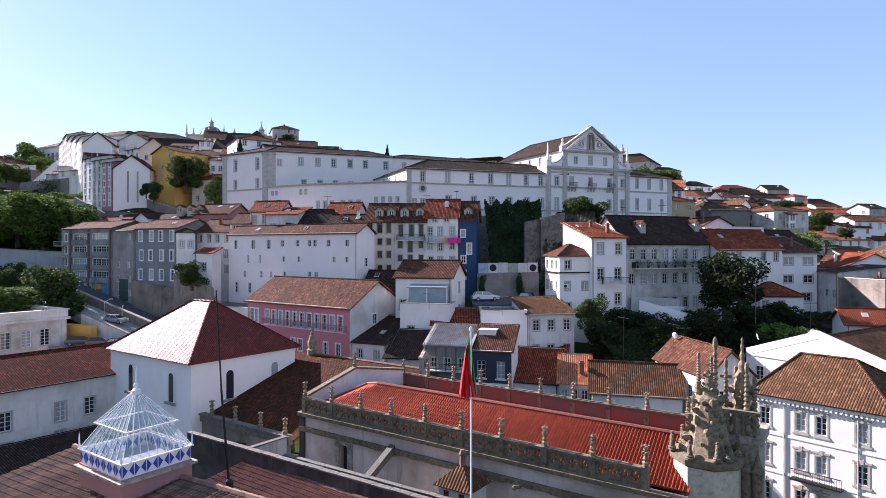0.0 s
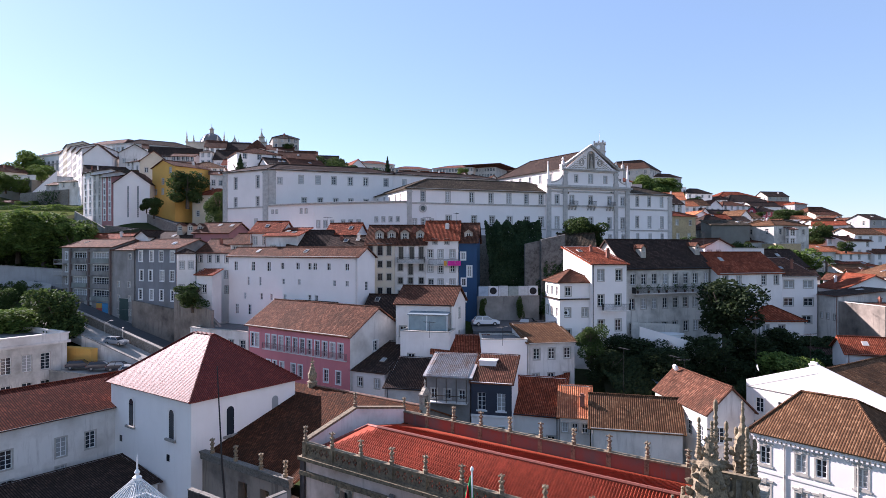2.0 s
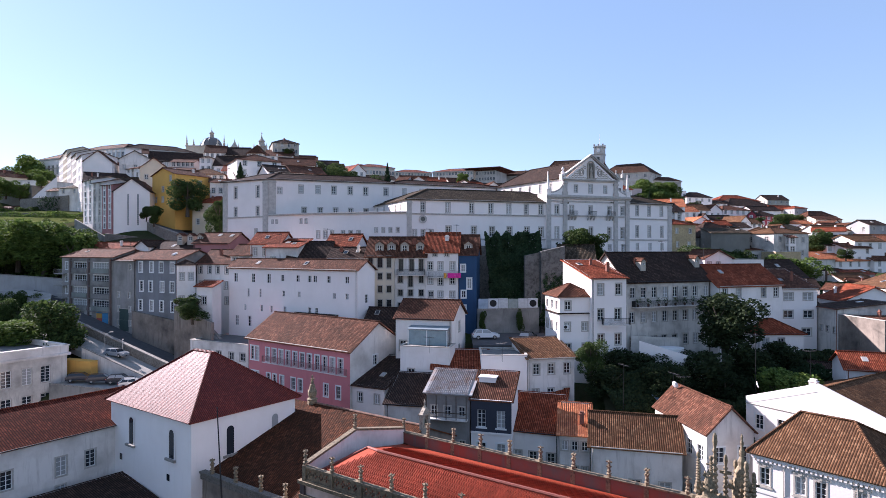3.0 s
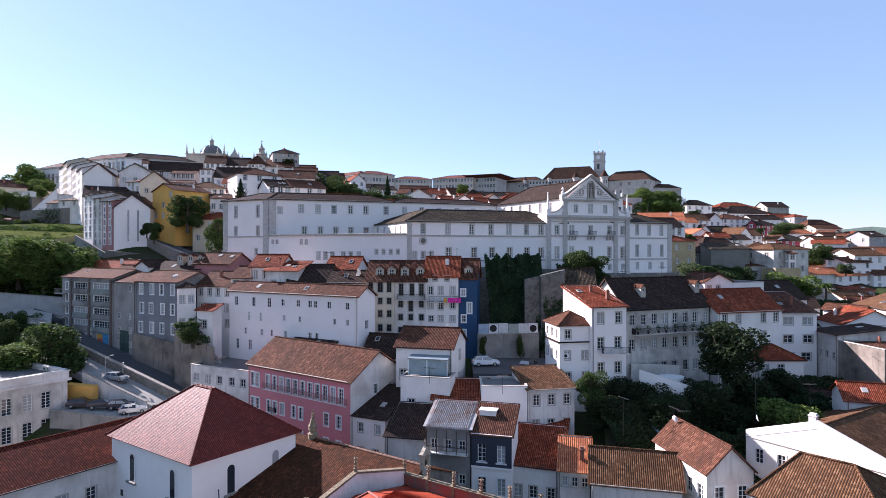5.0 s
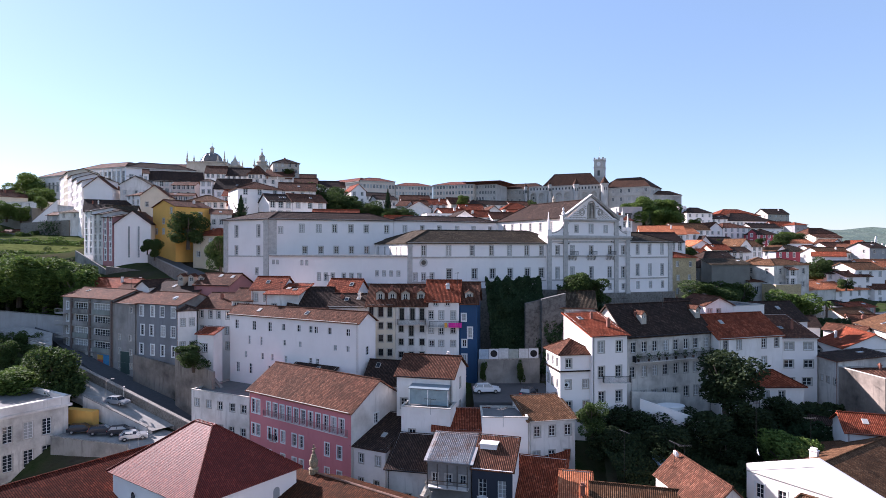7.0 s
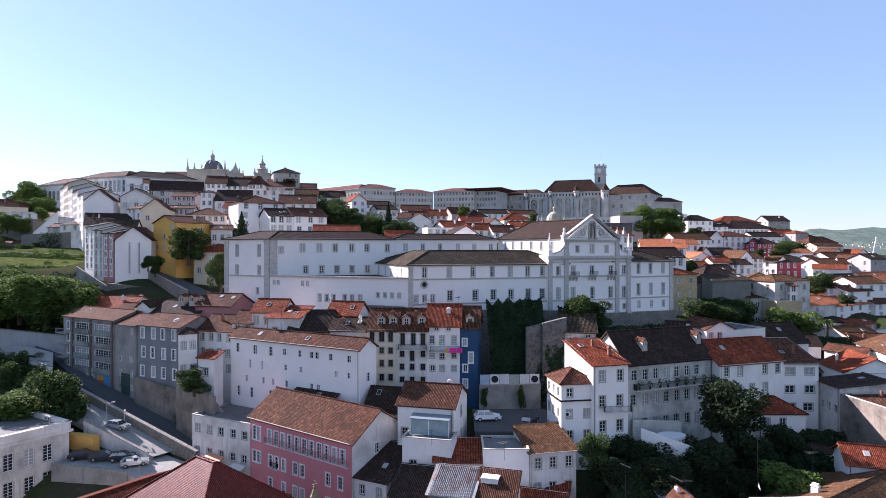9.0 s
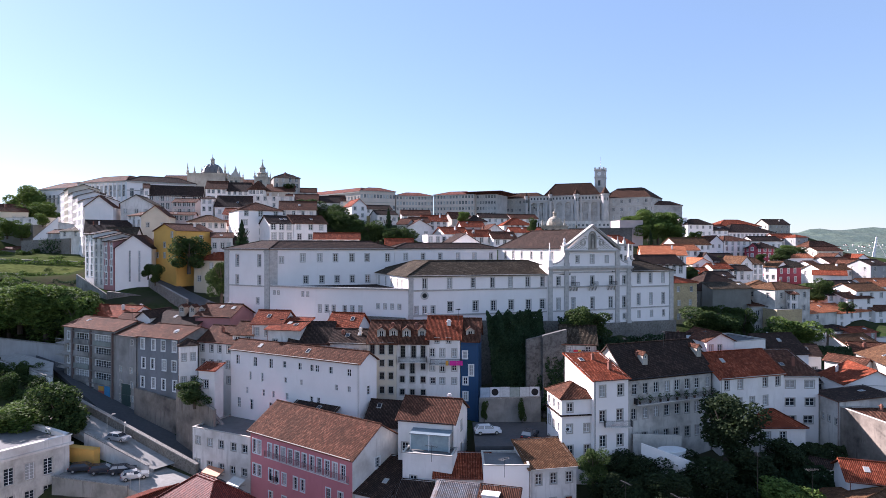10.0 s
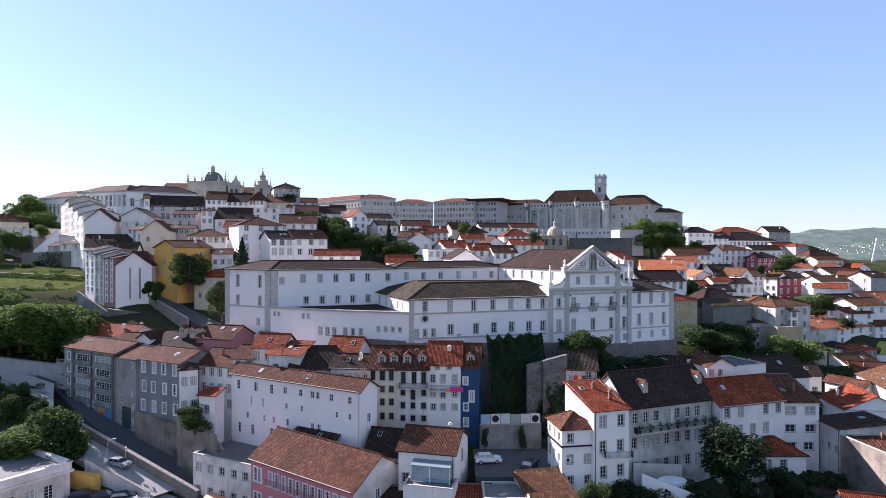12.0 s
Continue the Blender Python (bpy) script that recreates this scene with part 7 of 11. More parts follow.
sloped_wall("high rubble retaining wall under the college church", (26.2, 129.6), (54.6, 141.0), 24, 37.4, 24, 37.1, 0.8, RUBBLE)
sloped_wall("rubble wall under the lower college terrace", (-41.5, 133.0), (-8.2, 119.7), 24, 40.2, 24, 40.0, 0.8, RUBBLE)
sloped_wall("tall stained bastion wall with creepers", (15.2, 111.4), (22.6, 112.6), 18, 37.0, 18, 38.6, 0.6, BASTION)
sloped_wall("grey stained bastion corner in shade", (18.2, 111.0), (22.8, 111.9), 18, 37.8, 18, 38.8, 1.0, BASTION)
sloped_wall("concrete retaining wall behind the small car park", (6.0, 104.6), (16.8, 104.9), 20, 27.6, 20, 27.8, 0.5, CONCRETE, CAPSTONE)


def hoarding():
    ob = thing("hoarding", 6.2, 105.2, 27.75, 0.028, "white hoarding of painted boards above the car park", "hoarding")
    paints = [plain("board_paint", c, 0.7, 0, 0.3) for c in ((0.62, 0.63, 0.64), (0.34, 0.42, 0.5), (0.55, 0.56, 0.56), (0.30, 0.34, 0.31))]
    for i in range(6):
        s = Shape()
        s.box(1.76 * i, 0, 0.02 * (i % 2), 1.76 * i + 1.68, 0.06, 1.75 + 0.05 * (i % 3))
        p = part("board", s, paints[(1, 0, 2, 3, 2, 0)[i]], ob)
        if i in (1, 5):
            s = Shape()
            s.lathe(((0.5, 0), (0.62, 0), (0.62, 0.012), (0.5, 0.012), (0.5, 0)), 20)
            s.lathe(((0.01, 0), (0.3, 0), (0.3, 0.012), (0.01, 0.012)), 16)
            part("painted_ring", s, IRON, p).matrix_local = Matrix.Translation((1.76 * i + 0.84, -0.004, 0.95)) @ Matrix.Rotation(math.pi / 2, 4, "X")


hoarding()
strip("yard", "dark asphalt yard with parked cars", (((4.6, 92.5, 23.4), (4.8, 104.6, 23.6)), ((17.5, 92.5, 23.4), (17.6, 104.8, 23.6))), ASPHALT)
sloped_wall("low white wall around the pool terrace", (30.0, 91.5), (38.5, 88.0), 16, 24.2, 16, 21.8, 0.3, CLEAN)
sloped_wall("white garden wall below the long house", (30.0, 95.4), (38.0, 96.0), 16, 24.4, 16, 24.0, 0.3, STREAKED)
strip("garden", "dark overgrown garden ground behind the houses", (((22, 80, 14.5), (24, 92, 20.5)), ((38, 80, 14.0), (40, 96, 20.0)), ((62, 86, 13.5), (66, 104, 19.0))), GROUND)


def pool():
    ob = thing("garden_pool", 35.0, 92.3, 22.4, 0.1, "round garden pool under blue cover", "pool")
    s = Shape()
    s.lathe(((2.1, -1.5), (2.1, 0.5), (2.2, 0.55), (2.2, 0.65), (2.0, 0.65)), 24, (0, 0, 0), 0, 0, 0.7)
    part("rim", s, SASH, ob)
    s = Shape()
    s.lathe(((2.0, 0.5), (1.2, 0.56), (0.1, 0.58)), 24, (0, 0, 0), 0, 0, 0.7)
    part("cover", s, plain("blue_pool_cover", (0.03, 0.16, 0.5), 0.3), ob)
    ob = thing("tarpaulin_shed", 31.6, 84.0, 15.8, 0.2, "garden shed roofed with blue tarpaulin", "shed")
    s = Shape()
    s.box(-2.2, -1.2, -1, 2.2, 1.2, 1.8)
    part("wall", s, RUBBLE, ob)
    s = Shape()
    slope(s, (-2.5, -1.6, 1.7), (2.5, -1.6, 1.7), (2.3, 1.5, 2.3), (-2.3, 1.5, 2.3), 0.05)
    part("tarpaulin", s, plain("faded_blue_sheet", (0.16, 0.25, 0.34), 0.5), ob)


pool()


def car(x, y, z, turn, label, paint):
    ob = thing("car", x, y, z, turn, label, "car", "parked cars")
    s = Shape()
    prof = ((-2.15, 0.35), (-2.2, 0.75), (-1.95, 1.0), (-1.35, 1.08), (1.0, 1.0), (1.95, 0.86), (2.18, 0.65), (2.15, 0.32))
    for w0, w1 in ((-0.86, 0.86),):
        for a, b in zip(prof, prof[1:]):
            s.face(((a[0], w0, a[1]), (a[0], w1, a[1]), (b[0], w1, b[1]), (b[0], w0, b[1])))
        s.face([(p[0], w0, p[1]) for p in prof][::-1])
        s.face([(p[0], w1, p[1]) for p in prof])
        s.face(((-2.15, w0, 0.35), (2.15, w0, 0.32), (2.15, w1, 0.32), (-2.15, w1, 0.35)))
    s.face(((-1.55, -0.66, 1.5), (0.35, -0.66, 1.5), (0.35, 0.66, 1.5), (-1.55, 0.66, 1.5)))
    for sy in (-1, 1):
        for xa, xb in ((-1.92, -1.55), (-0.7, -0.62), (1.0, 0.35)):
            s.face(((xa - 0.05, sy * 0.84, 1.03), (xa + 0.05, sy * 0.84, 1.03), (xb + 0.05, sy * 0.66, 1.5), (xb - 0.05, sy * 0.66, 1.5)))
    part("body", s, paint, ob)
    g = Shape()
    g.face(((1.02, -0.8, 1.0), (1.02, 0.8, 1.0), (0.36, 0.65, 1.49), (0.36, -0.65, 1.49)))
    part("windscreen", g, PANE, ob)
    g = Shape()
    g.face(((-1.93, 0.8, 1.02), (-1.93, -0.8, 1.02), (-1.56, -0.65, 1.49), (-1.56, 0.65, 1.49)))
    part("rear_window", g, PANE, ob)
    for sy in (-1, 1):
        g = Shape()
        g.face(((-1.9, sy * 0.835, 1.03), (1.0, sy * 0.835, 1.02), (0.35, sy * 0.655, 1.49), (-1.54, sy * 0.655, 1.49)))
        part("side_window", g, PANE, ob)
    for wx in (-1.35, 1.35):
        for sy in (-1, 1):
            t = Shape()
            t.lathe(((0.2, -0.1), (0.33, -0.1), (0.33, 0.1), (0.2, 0.1)), 14)
            p = part("wheel", t, IRON, ob)
            p.matrix_local = Matrix.Translation((wx, sy * 0.8, 0.33)) @ Matrix.Rotation(math.pi / 2, 4, "X")
            r = Shape()
            r.lathe(((0.2, -0.08), (0.19, 0.105), (0.05, 0.108)), 10)
            part("rim", r, TRIM, p)
    for sy in (-0.6, 0.6):
        q = Shape()
        q.box(2.1, sy - 0.18, 0.62, 2.19, sy + 0.18, 0.78)
        part("headlight", q, SASH, ob)
        q = Shape()
        q.box(-2.21, sy - 0.16, 0.72, -2.12, sy + 0.16, 0.9)
        part("tail_light", q, plain("tail_lamp_red", (0.4, 0.02, 0.02), 0.3), ob)


PAINT_W = plain("white_car_paint", (0.78, 0.78, 0.78), 0.25, 0, 0.05)
PAINT_S = plain("silver_car_paint", (0.42, 0.44, 0.46), 0.3, 0.5, 0.05)
PAINT_D = plain("dark_car_paint", (0.03, 0.035, 0.045), 0.25, 0.2, 0.05)
car(7.0, 98.4, 23.5, 0.1, "white estate car parked in the yard", PAINT_W)
car(13.6, 96.0, 23.5, 1.1, "dark small car parked beside the yard wall", PAINT_D)
for i, (cx, cy, cz, ct) in enumerate(((-62.8, 103.6, 15.35, 0.3), (-59.0, 103.2, 15.25, 0.35), (-55.8, 103.4, 15.1, 0.3))):
    car(cx, cy, cz, ct, "dark hatchback parked on the cobbled slope", PAINT_D)
car(-52.8, 101.6, 14.8, 0.5, "silver van parked on the cobbled slope", PAINT_S)
car(-60.4, 110.6, 18.35, -0.3, "pale silver car parked under the tree", PAINT_S)


# ---- fittings on the nearer houses ----
def aerial(x, y, z, h, label="thin television aerial on a roof mast", dish=False):
    ob = thing("aerial", x, y, z, random.Random(x).uniform(0, 3), label, "aerial", "roof aerials")
    s = Shape()
    s.tube((0, 0, -0.5), (0, 0, h), 0.03, 0.022, 5)
    part("mast", s, IRON, ob)
    b = Shape()
    b.tube((-0.9, 0, h - 0.2), (0.9, 0, h - 0.1), 0.025, 0.025, 4)
    boom = part("antenna", b, IRON, ob)
    for k in range(7):
        e = Shape()
        e.tube((-0.8 + 0.26 * k, -0.45 + 0.03 * k, h - 0.18), (-0.8 + 0.26 * k, 0.45 - 0.03 * k, h - 0.18), 0.016, 0.016, 4)
        part("element", e, IRON, boom)
    if dish:
        d = Shape()
        d.lathe(((0.02, 0.0), (0.3, 0.05), (0.48, 0.16), (0.46, 0.18), (0.0, 0.03)), 14)
        p = part("dish", d, SASH, ob)
        p.matrix_local = Matrix.Translation((0.0, -0.1, h * 0.45)) @ Matrix.Rotation(1.3, 4, "X")


aerial(41.0, 78.5, 15.0, 12.2, "tall mast with aerials and satellite dish", True)
aerial(31.0, 77.0, 15.5, 6.5)
aerial(48.5, 79.0, 18.0, 7.0)
aerial(24.0, 79.6, 17.0, 6.0)
aerial(29.5, 76.5, 19.5, 3.0, "satellite dish and aerial beside the garden", True)
for ax, ay, az in ((-30, 110, 39.5), (-22, 114, 40), (-3, 111, 40.5), (2.5, 111, 40.5), (30, 100, 37.5), (38, 104, 37.5), (47, 108, 37.0), (-50, 121, 38.2), (-70, 134, 38.4), (8, 81, 23.5), (-2, 86, 23.8), (60, 175, 44), (75, 172, 45), (90, 255, 50), (120, 262, 51), (-68, 190, 62), (-75, 178, 58)):
    aerial(ax, ay, az, 1.6 + 0.3 * (ax % 3))


def dormer(parent_name, x, y, z, w=1.5, h=1.6, turn=0.0, tile=None):
    ob = thing("dormer", x, y, z, turn, "small roof dormer with white sash window", "dormer", "roof dormers")
    s = Shape()
    wall_face(s, (-w / 2, 0), (1, 0, 0), w, -0.8, h, [(w / 2 - 0.4, w / 2 + 0.4, 0.2, h - 0.25)])
    s.face(((w / 2, 0, -0.8), (w / 2, 2.4, -0.8), (w / 2, 2.4, h), (w / 2, 0, h)))
    s.face(((-w / 2, 2.4, -0.8), (-w / 2, 0, -0.8), (-w / 2, 0, h), (-w / 2, 2.4, h)))
    s.face(((-w / 2, 0, h), (w / 2, 0, h), (0, 0, h + 0.5)))
    part("wall", s, DULL, ob)
    put_windows(ob, (-w / 2, 0), (1, 0), [(w / 2 - 0.4, w / 2 + 0.4, 0.2, h - 0.25)], "bare")
    r = Shape()
    slope(r, (-w / 2 - 0.15, 2.6, h - 0.1), (-w / 2 - 0.15, -0.2, h - 0.1), (0, -0.2, h + 0.55), (0, 2.6, h + 0.55), 0.1)
    slope(r, (w / 2 + 0.15, -0.2, h - 0.1), (w / 2 + 0.15, 2.6, h - 0.1), (0, 2.6, h + 0.55), (0, -0.2, h + 0.55), 0.1)
    part("roof", r, tile or T_OLD, ob)


for dx in (-11.6, -9.4, -7.0, -4.2, 4.6):
    dormer("tenement", dx, 108.9, 37.6)
for dx, dy, dz in ((-57.5, 130.6, 39.9), (-55.0, 130.0, 39.9), (-52.6, 129.4, 39.8)):
    dormer("rose house", dx, dy, dz, 1.2, 1.3)
for dx, dy, dz in ((33.4, 99.8, 35.4), (44.5, 104.8, 35.8)):
    dormer("long house", dx, dy, dz, 1.0, 0.9, 0.4)


def balcony(x, y, z, w, turn=0.0, label="iron balcony with thin rails", deep=0.8, plants=0, rail=None):
    ob = thing("balcony", x, y, z, turn, label, "balcony", "balconies")
    s = Shape()
    s.box(0, -deep, -0.14, w, 0.0, 0)
    part("slab", s, WORN, ob)
    r = Shape()
    for k in range(int(w / 0.14) + 1):
        r.box(0.14 * k - 0.012, -deep + 0.02, 0, 0.14 * k + 0.012, -deep + 0.045, 0.95)
    r.box(0, -deep + 0.01, 0.95, w, -deep + 0.06, 1.0)
    r.box(0, -deep + 0.01, 0, 0.05, 0, 1.0)
    r.box(w - 0.05, -deep + 0.01, 0, w, 0, 1.0)
    part("railing", r, rail or IRON, ob)
    rng = random.Random(x)
    for i in range(plants):
        p = Shape()
        u = w * (i + 0.5) / plants + rng.uniform(-0.3, 0.3)
        p.lathe(((0.16, 0), (0.22, 0.4), (0.24, 0.42), (0.0, 0.42)), 8, (u, -deep * 0.6, 0))
        pot = part("plant_pot", p, T_NEAR, ob)
        q = Shape()
        for j in range(70):
            d = Vector((rng.gauss(0, 0.25), rng.gauss(0, 0.25), abs(rng.gauss(0.5, 0.3))))
            c = Vector((u, -deep * 0.6, 0.4)) + d
            e = Vector((rng.gauss(0, 1), rng.gauss(0, 1), rng.gauss(0, 1))).normalized() * 0.12
            f = e.orthogonal().normalized() * 0.08
            q.face((c - e, c - f, c + e, c + f))
        part("foliage", q, LEAF, pot)


PT = math.atan2(87.0 - 101.0, 11.0)
pa, pb = Vector((-32.7, 101.0, 0)), Vector((-13.5, 87.0, 0))
pt = math.atan2(pb.y - pa.y, pb.x - pa.x)
pe = (pb - pa).normalized()
ROSERAIL = plain("dusty_rose_rail", (0.40, 0.22, 0.22), 0.7)
for f0, w, z, kind in ((3.9, 19.4, 19.75, "long pink-grey balcony ledge under a row of windows"), (5.4, 1.8, 15.95, "small iron balcony on the pink front")):
    q = pa + pe * f0
    balcony(q.x, q.y, z, w, pt, kind, 0.45, 0, ROSERAIL if w > 9 else None)


def pink_bands():
    ob = thing("string_course", pa.x, pa.y, 18.6, pt, "cream string course across the pink front", "string course")
    for z in (0.0, -3.4):
        s = Shape()
        s.box(0.1, -0.08, z, 23.3, -0.004, z + 0.22)
        part("moulding", s, CREAM, ob)
    for u in (0.15, 3.3, 23.0):
        s = Shape()
        s.box(u, -0.07, -6.5, u + 0.4, -0.004, 4.6)
        part("corner_strip", s, ROSE, ob)


pink_bands()
la, lb_ = Vector((30.2, 96.5, 0)), Vector((46.3, 103.0, 0))
le = (lb_ - la).normalized()
q = la + le * 0.3
balcony(q.x - 0.02, q.y - 0.05, 28.9, 17.0, math.atan2(le.y, le.x), "long worn balcony crowded with potted plants", 0.9, 9)
balcony(-8.3, 107.7, 33.6, 5.0, 0.0)
balcony(-2.6, 107.6, 33.2, 5.6, 0.0, "iron balcony with pink laundry hung out")
balcony(24.4, 92.0, 26.7, 4.2, 0.03)
ga, gb = Vector((-86.1, 135.0, 0)), Vector((-69.6, 126.0, 0))
ge = (gb - ga).normalized()
gt = math.atan2(ge.y, ge.x)


def slab_balcony(k):
    """Corner balcony: thick concrete slab with a low rail of bars."""
    q = ga - ge * 1.3
    ob = thing("balcony", q.x, q.y, 24.7 + 2.7 * k, gt, "open concrete corner balcony with thin rail", "balcony", "balconies")
    s = Shape()
    s.box(0, -1.0, -0.22, 3.6, 0.9, 0)
    part("slab", s, CONCRETE, ob)
    r = Shape()
    for x in range(9):
        r.box(0.44 * x, -0.98, 0, 0.44 * x + 0.03, -0.95, 0.9)
    r.box(0, -1.0, 0.9, 3.6, -0.93, 0.96)
    part("railing", r, TRIM, ob)


PARAPETS = (CONCRETE, plaster("greenish_parapet_render", (0.27, 0.29, 0.26), (0.10, 0.10, 0.09), 0.8), AGED)


def apartment_fronts():
    """Parapets, floor slabs and brown piers on the face of the apartment block."""
    ob = thing("loggia_front", ga.x, ga.y, 22.5, gt, "concrete loggia fronts with brown piers and floor slabs", "loggia")
    for k in range(5):
        s = Shape()
        s.box(3.4, -0.32, 2.2 + 2.7 * k, 18.4, 0, 2.42 + 2.7 * k)
        part("floor_slab", s, CONCRETE, ob)
    for k in range(4):
        for u0, u1 in ((4.3, 9.9), (11.6, 17.8)):
            s = Shape()
            s.box(u0, -0.28, 2.46 + 2.7 * k, u1, -0.1, 3.42 + 2.7 * k)
            part("parapet", s, PARAPETS[(k + (u0 > 10)) % 3], ob)
    for u in (3.5, 10.2, 17.9):
        s = Shape()
        s.box(u + 0.1, -0.36, -2.0, u + 0.55, 0, 13.6)
        part("pier", s, plain("brown_pier_paint", (0.17, 0.125, 0.11), 0.85, 0, 0.4), ob)


for k in range(3):
    slab_balcony(k + 1)
apartment_fronts()


def air_conditioner(x, y, z, turn):
    ob = thing("air_conditioner", x, y, z, turn, "grey outdoor air conditioning unit on a white wall", "air conditioner", "air conditioners")
    s = Shape()
    s.box(-0.42, -0.34, 0, 0.42, -0.03, 0.62)
    part("casing", s, SASH, ob)
    s = Shape()
    s.lathe(((0.05, 0.0), (0.25, 0.0), (0.25, 0.015), (0.05, 0.015), (0.05, 0.0)), 16)
    part("fan_grille", s, IRON, ob).matrix_local = Matrix.Translation((-0.08, -0.345, 0.31)) @ Matrix.Rotation(math.pi / 2, 4, "X")
    s = Shape()
    s.box(-0.36, -0.32, -0.08, -0.3, 0.0, 0)
    s.box(0.3, -0.32, -0.08, 0.36, 0.0, 0)
    part("bracket", s, IRON, ob)


air_conditioner(18.8, 92.0, 26.0, 0.1), air_conditioner(-2.6, 86.98, 18.6, -0.23), air_conditioner(-1.3, 86.68, 18.6, -0.23)
balcony(23.0, 110.9, 34.2, 5.4, -0.15, "small iron balcony hung with coloured cloths")


def hung_cloths():
    ob = thing("hung_cloths", 23.6, 109.9, 34.3, -0.15, "red and yellow cloths hung over a balcony rail", "laundry")
    for x, w, c in ((0.0, 0.8, (0.55, 0.03, 0.05)), (0.85, 0.5, (0.70, 0.45, 0.05)), (1.5, 0.6, (0.05, 0.05, 0.06))):
        s = Shape()
        for k in range(5):
            s.face(((x + w * k / 5, 0.04 * math.sin(k * 2), 0.15), (x + w * (k + 1) / 5, 0.04 * math.sin(k * 2 + 2), 0.15), (x + w * (k + 1) / 5, 0.04 * math.sin(k * 2 + 2), 1.1), (x + w * k / 5, 0.04 * math.sin(k * 2), 1.1)))
        part("cloth", s, plain("hung_cloth", c, 0.8, 0, 0.2), ob)


hung_cloths()


def laundry():
    ob = thing("laundry", 0.8, 106.7, 33.0, 0, "bright pink and orange laundry on a balcony", "laundry")
    for i, (c, w) in enumerate((((0.75, 0.03, 0.30), 1.3), ((0.7, 0.03, 0.28), 1.0), ((0.75, 0.35, 0.05), 0.5))):
        s = Shape()
        x = (0.0, 1.35, -0.7)[i]
        for k in range(6):
            s.face(((x + w * k / 6, 0.05 * math.sin(k), 0.1), (x + w * (k + 1) / 6, 0.05 * math.sin(k + 1), 0.1), (x + w * (k + 1) / 6, 0.05 * math.sin(k + 1), 0.95), (x + w * k / 6, 0.05 * math.sin(k), 0.95)))
        part("cloth", s, plain("washed_cloth", c, 0.8, 0, 0.15), ob)


laundry()


def canopy():
    ob = thing("glazed_canopy", -5.0, 91.1, 23.65, -0.25, "pale glazed veranda canopy on thin posts", "canopy")
    s = Shape()
    slope(s, (0, -1.6, 2.7), (6.2, -1.6, 2.7), (6.2, 0.4, 3.0), (0, 0.4, 3.0), 0.12)
    part("roof", s, plain("pale_blue_sheet", (0.20, 0.25, 0.28), 0.45), ob)
    for x in (0.1, 3.0, 6.1):
        p = Shape()
        p.box(x - 0.06, -1.5, 0.2, x + 0.06, -1.38, 2.7)
        part("post", p, SASH, ob)
    p = Shape()
    p.box(0.2, -1.42, 0.3, 6.0, -1.36, 2.5)
    part("glazing", p, plain("pale_glazing", (0.30, 0.38, 0.40), 0.15, 0, 0.3, 1.0), ob)


canopy()


def awning(x, y, z, w, turn, label, colour):
    ob = thing("awning", x, y, z, turn, label, "awning")
    s = Shape()
    slope(s, (0, -1.6, -0.7), (w, -1.6, -0.7), (w, 0, 0), (0, 0, 0), 0.04)
    s.face(((0, -1.6, -0.95), (w, -1.6, -0.95), (w, -1.6, -0.7), (0, -1.6, -0.7)))
    part("cloth", s, plain("awning_cloth", colour, 0.7, 0, 0.15), ob)
    for k in (0.1, w - 0.1):
        r = Shape()
        r.tube((k, 0, -0.9), (k, -1.55, -0.72), 0.025, 0.025, 5)
        part("arm", r, IRON, ob)


awning(-41.5, 105.0, 15.9, 4.2, -0.55, "sun-bleached orange shop awning over the pavement", (0.62, 0.24, 0.12))
awning(-36.0, 101.8, 15.2, 3.0, -0.55, "cream shop awning over the pavement", (0.6, 0.58, 0.52))


def street_lamp(x, y, z, turn):
    ob = thing("street_lamp", x, y, z, turn, "slim grey street lamp with curved arm", "street lamp", "street lamps")
    s = Shape()
    s.tube((0, 0, -0.3), (0, 0, 6.0), 0.07, 0.05, 8)
    s.tube((0, 0, 6.0), (0.9, 0, 6.5), 0.05, 0.04, 6)
    part("post", s, TRIM, ob)
    h = Shape()
    h.box(0.8, -0.12, 6.42, 1.4, 0.12, 6.55)
    part("lamp_head", h, TRIM, ob)


street_lamp(-64.0, 113.2, 16.0, 0.3), street_lamp(-59.6, 111.2, 14.8, 2.0)


def road_sign(x, y, z, turn, round_):
    ob = thing("road_sign", x, y, z, turn, "round road sign on a thin post" if round_ else "white direction sign on a thin post", "road sign", "road signs")
    s = Shape()
    s.tube((0, 0, -0.3), (0, 0, 2.6), 0.03, 0.03, 6)
    part("post", s, TRIM, ob)
    s = Shape()
    if round_:
        s.lathe(((0.01, 0), (0.32, 0), (0.32, 0.03), (0.01, 0.03)), 16)
    else:
        s.box(-0.55, -0.18, 0, 0.55, 0.18, 0.03)
    part("plate", s, SASH, ob).matrix_local = Matrix.Translation((0, -0.04, 2.35)) @ Matrix.Rotation(math.pi / 2, 4, "X")


road_sign(-51.6, 97.9, 14.7, 0.2, False), road_sign(-50.0, 97.7, 14.6, -0.1, True)


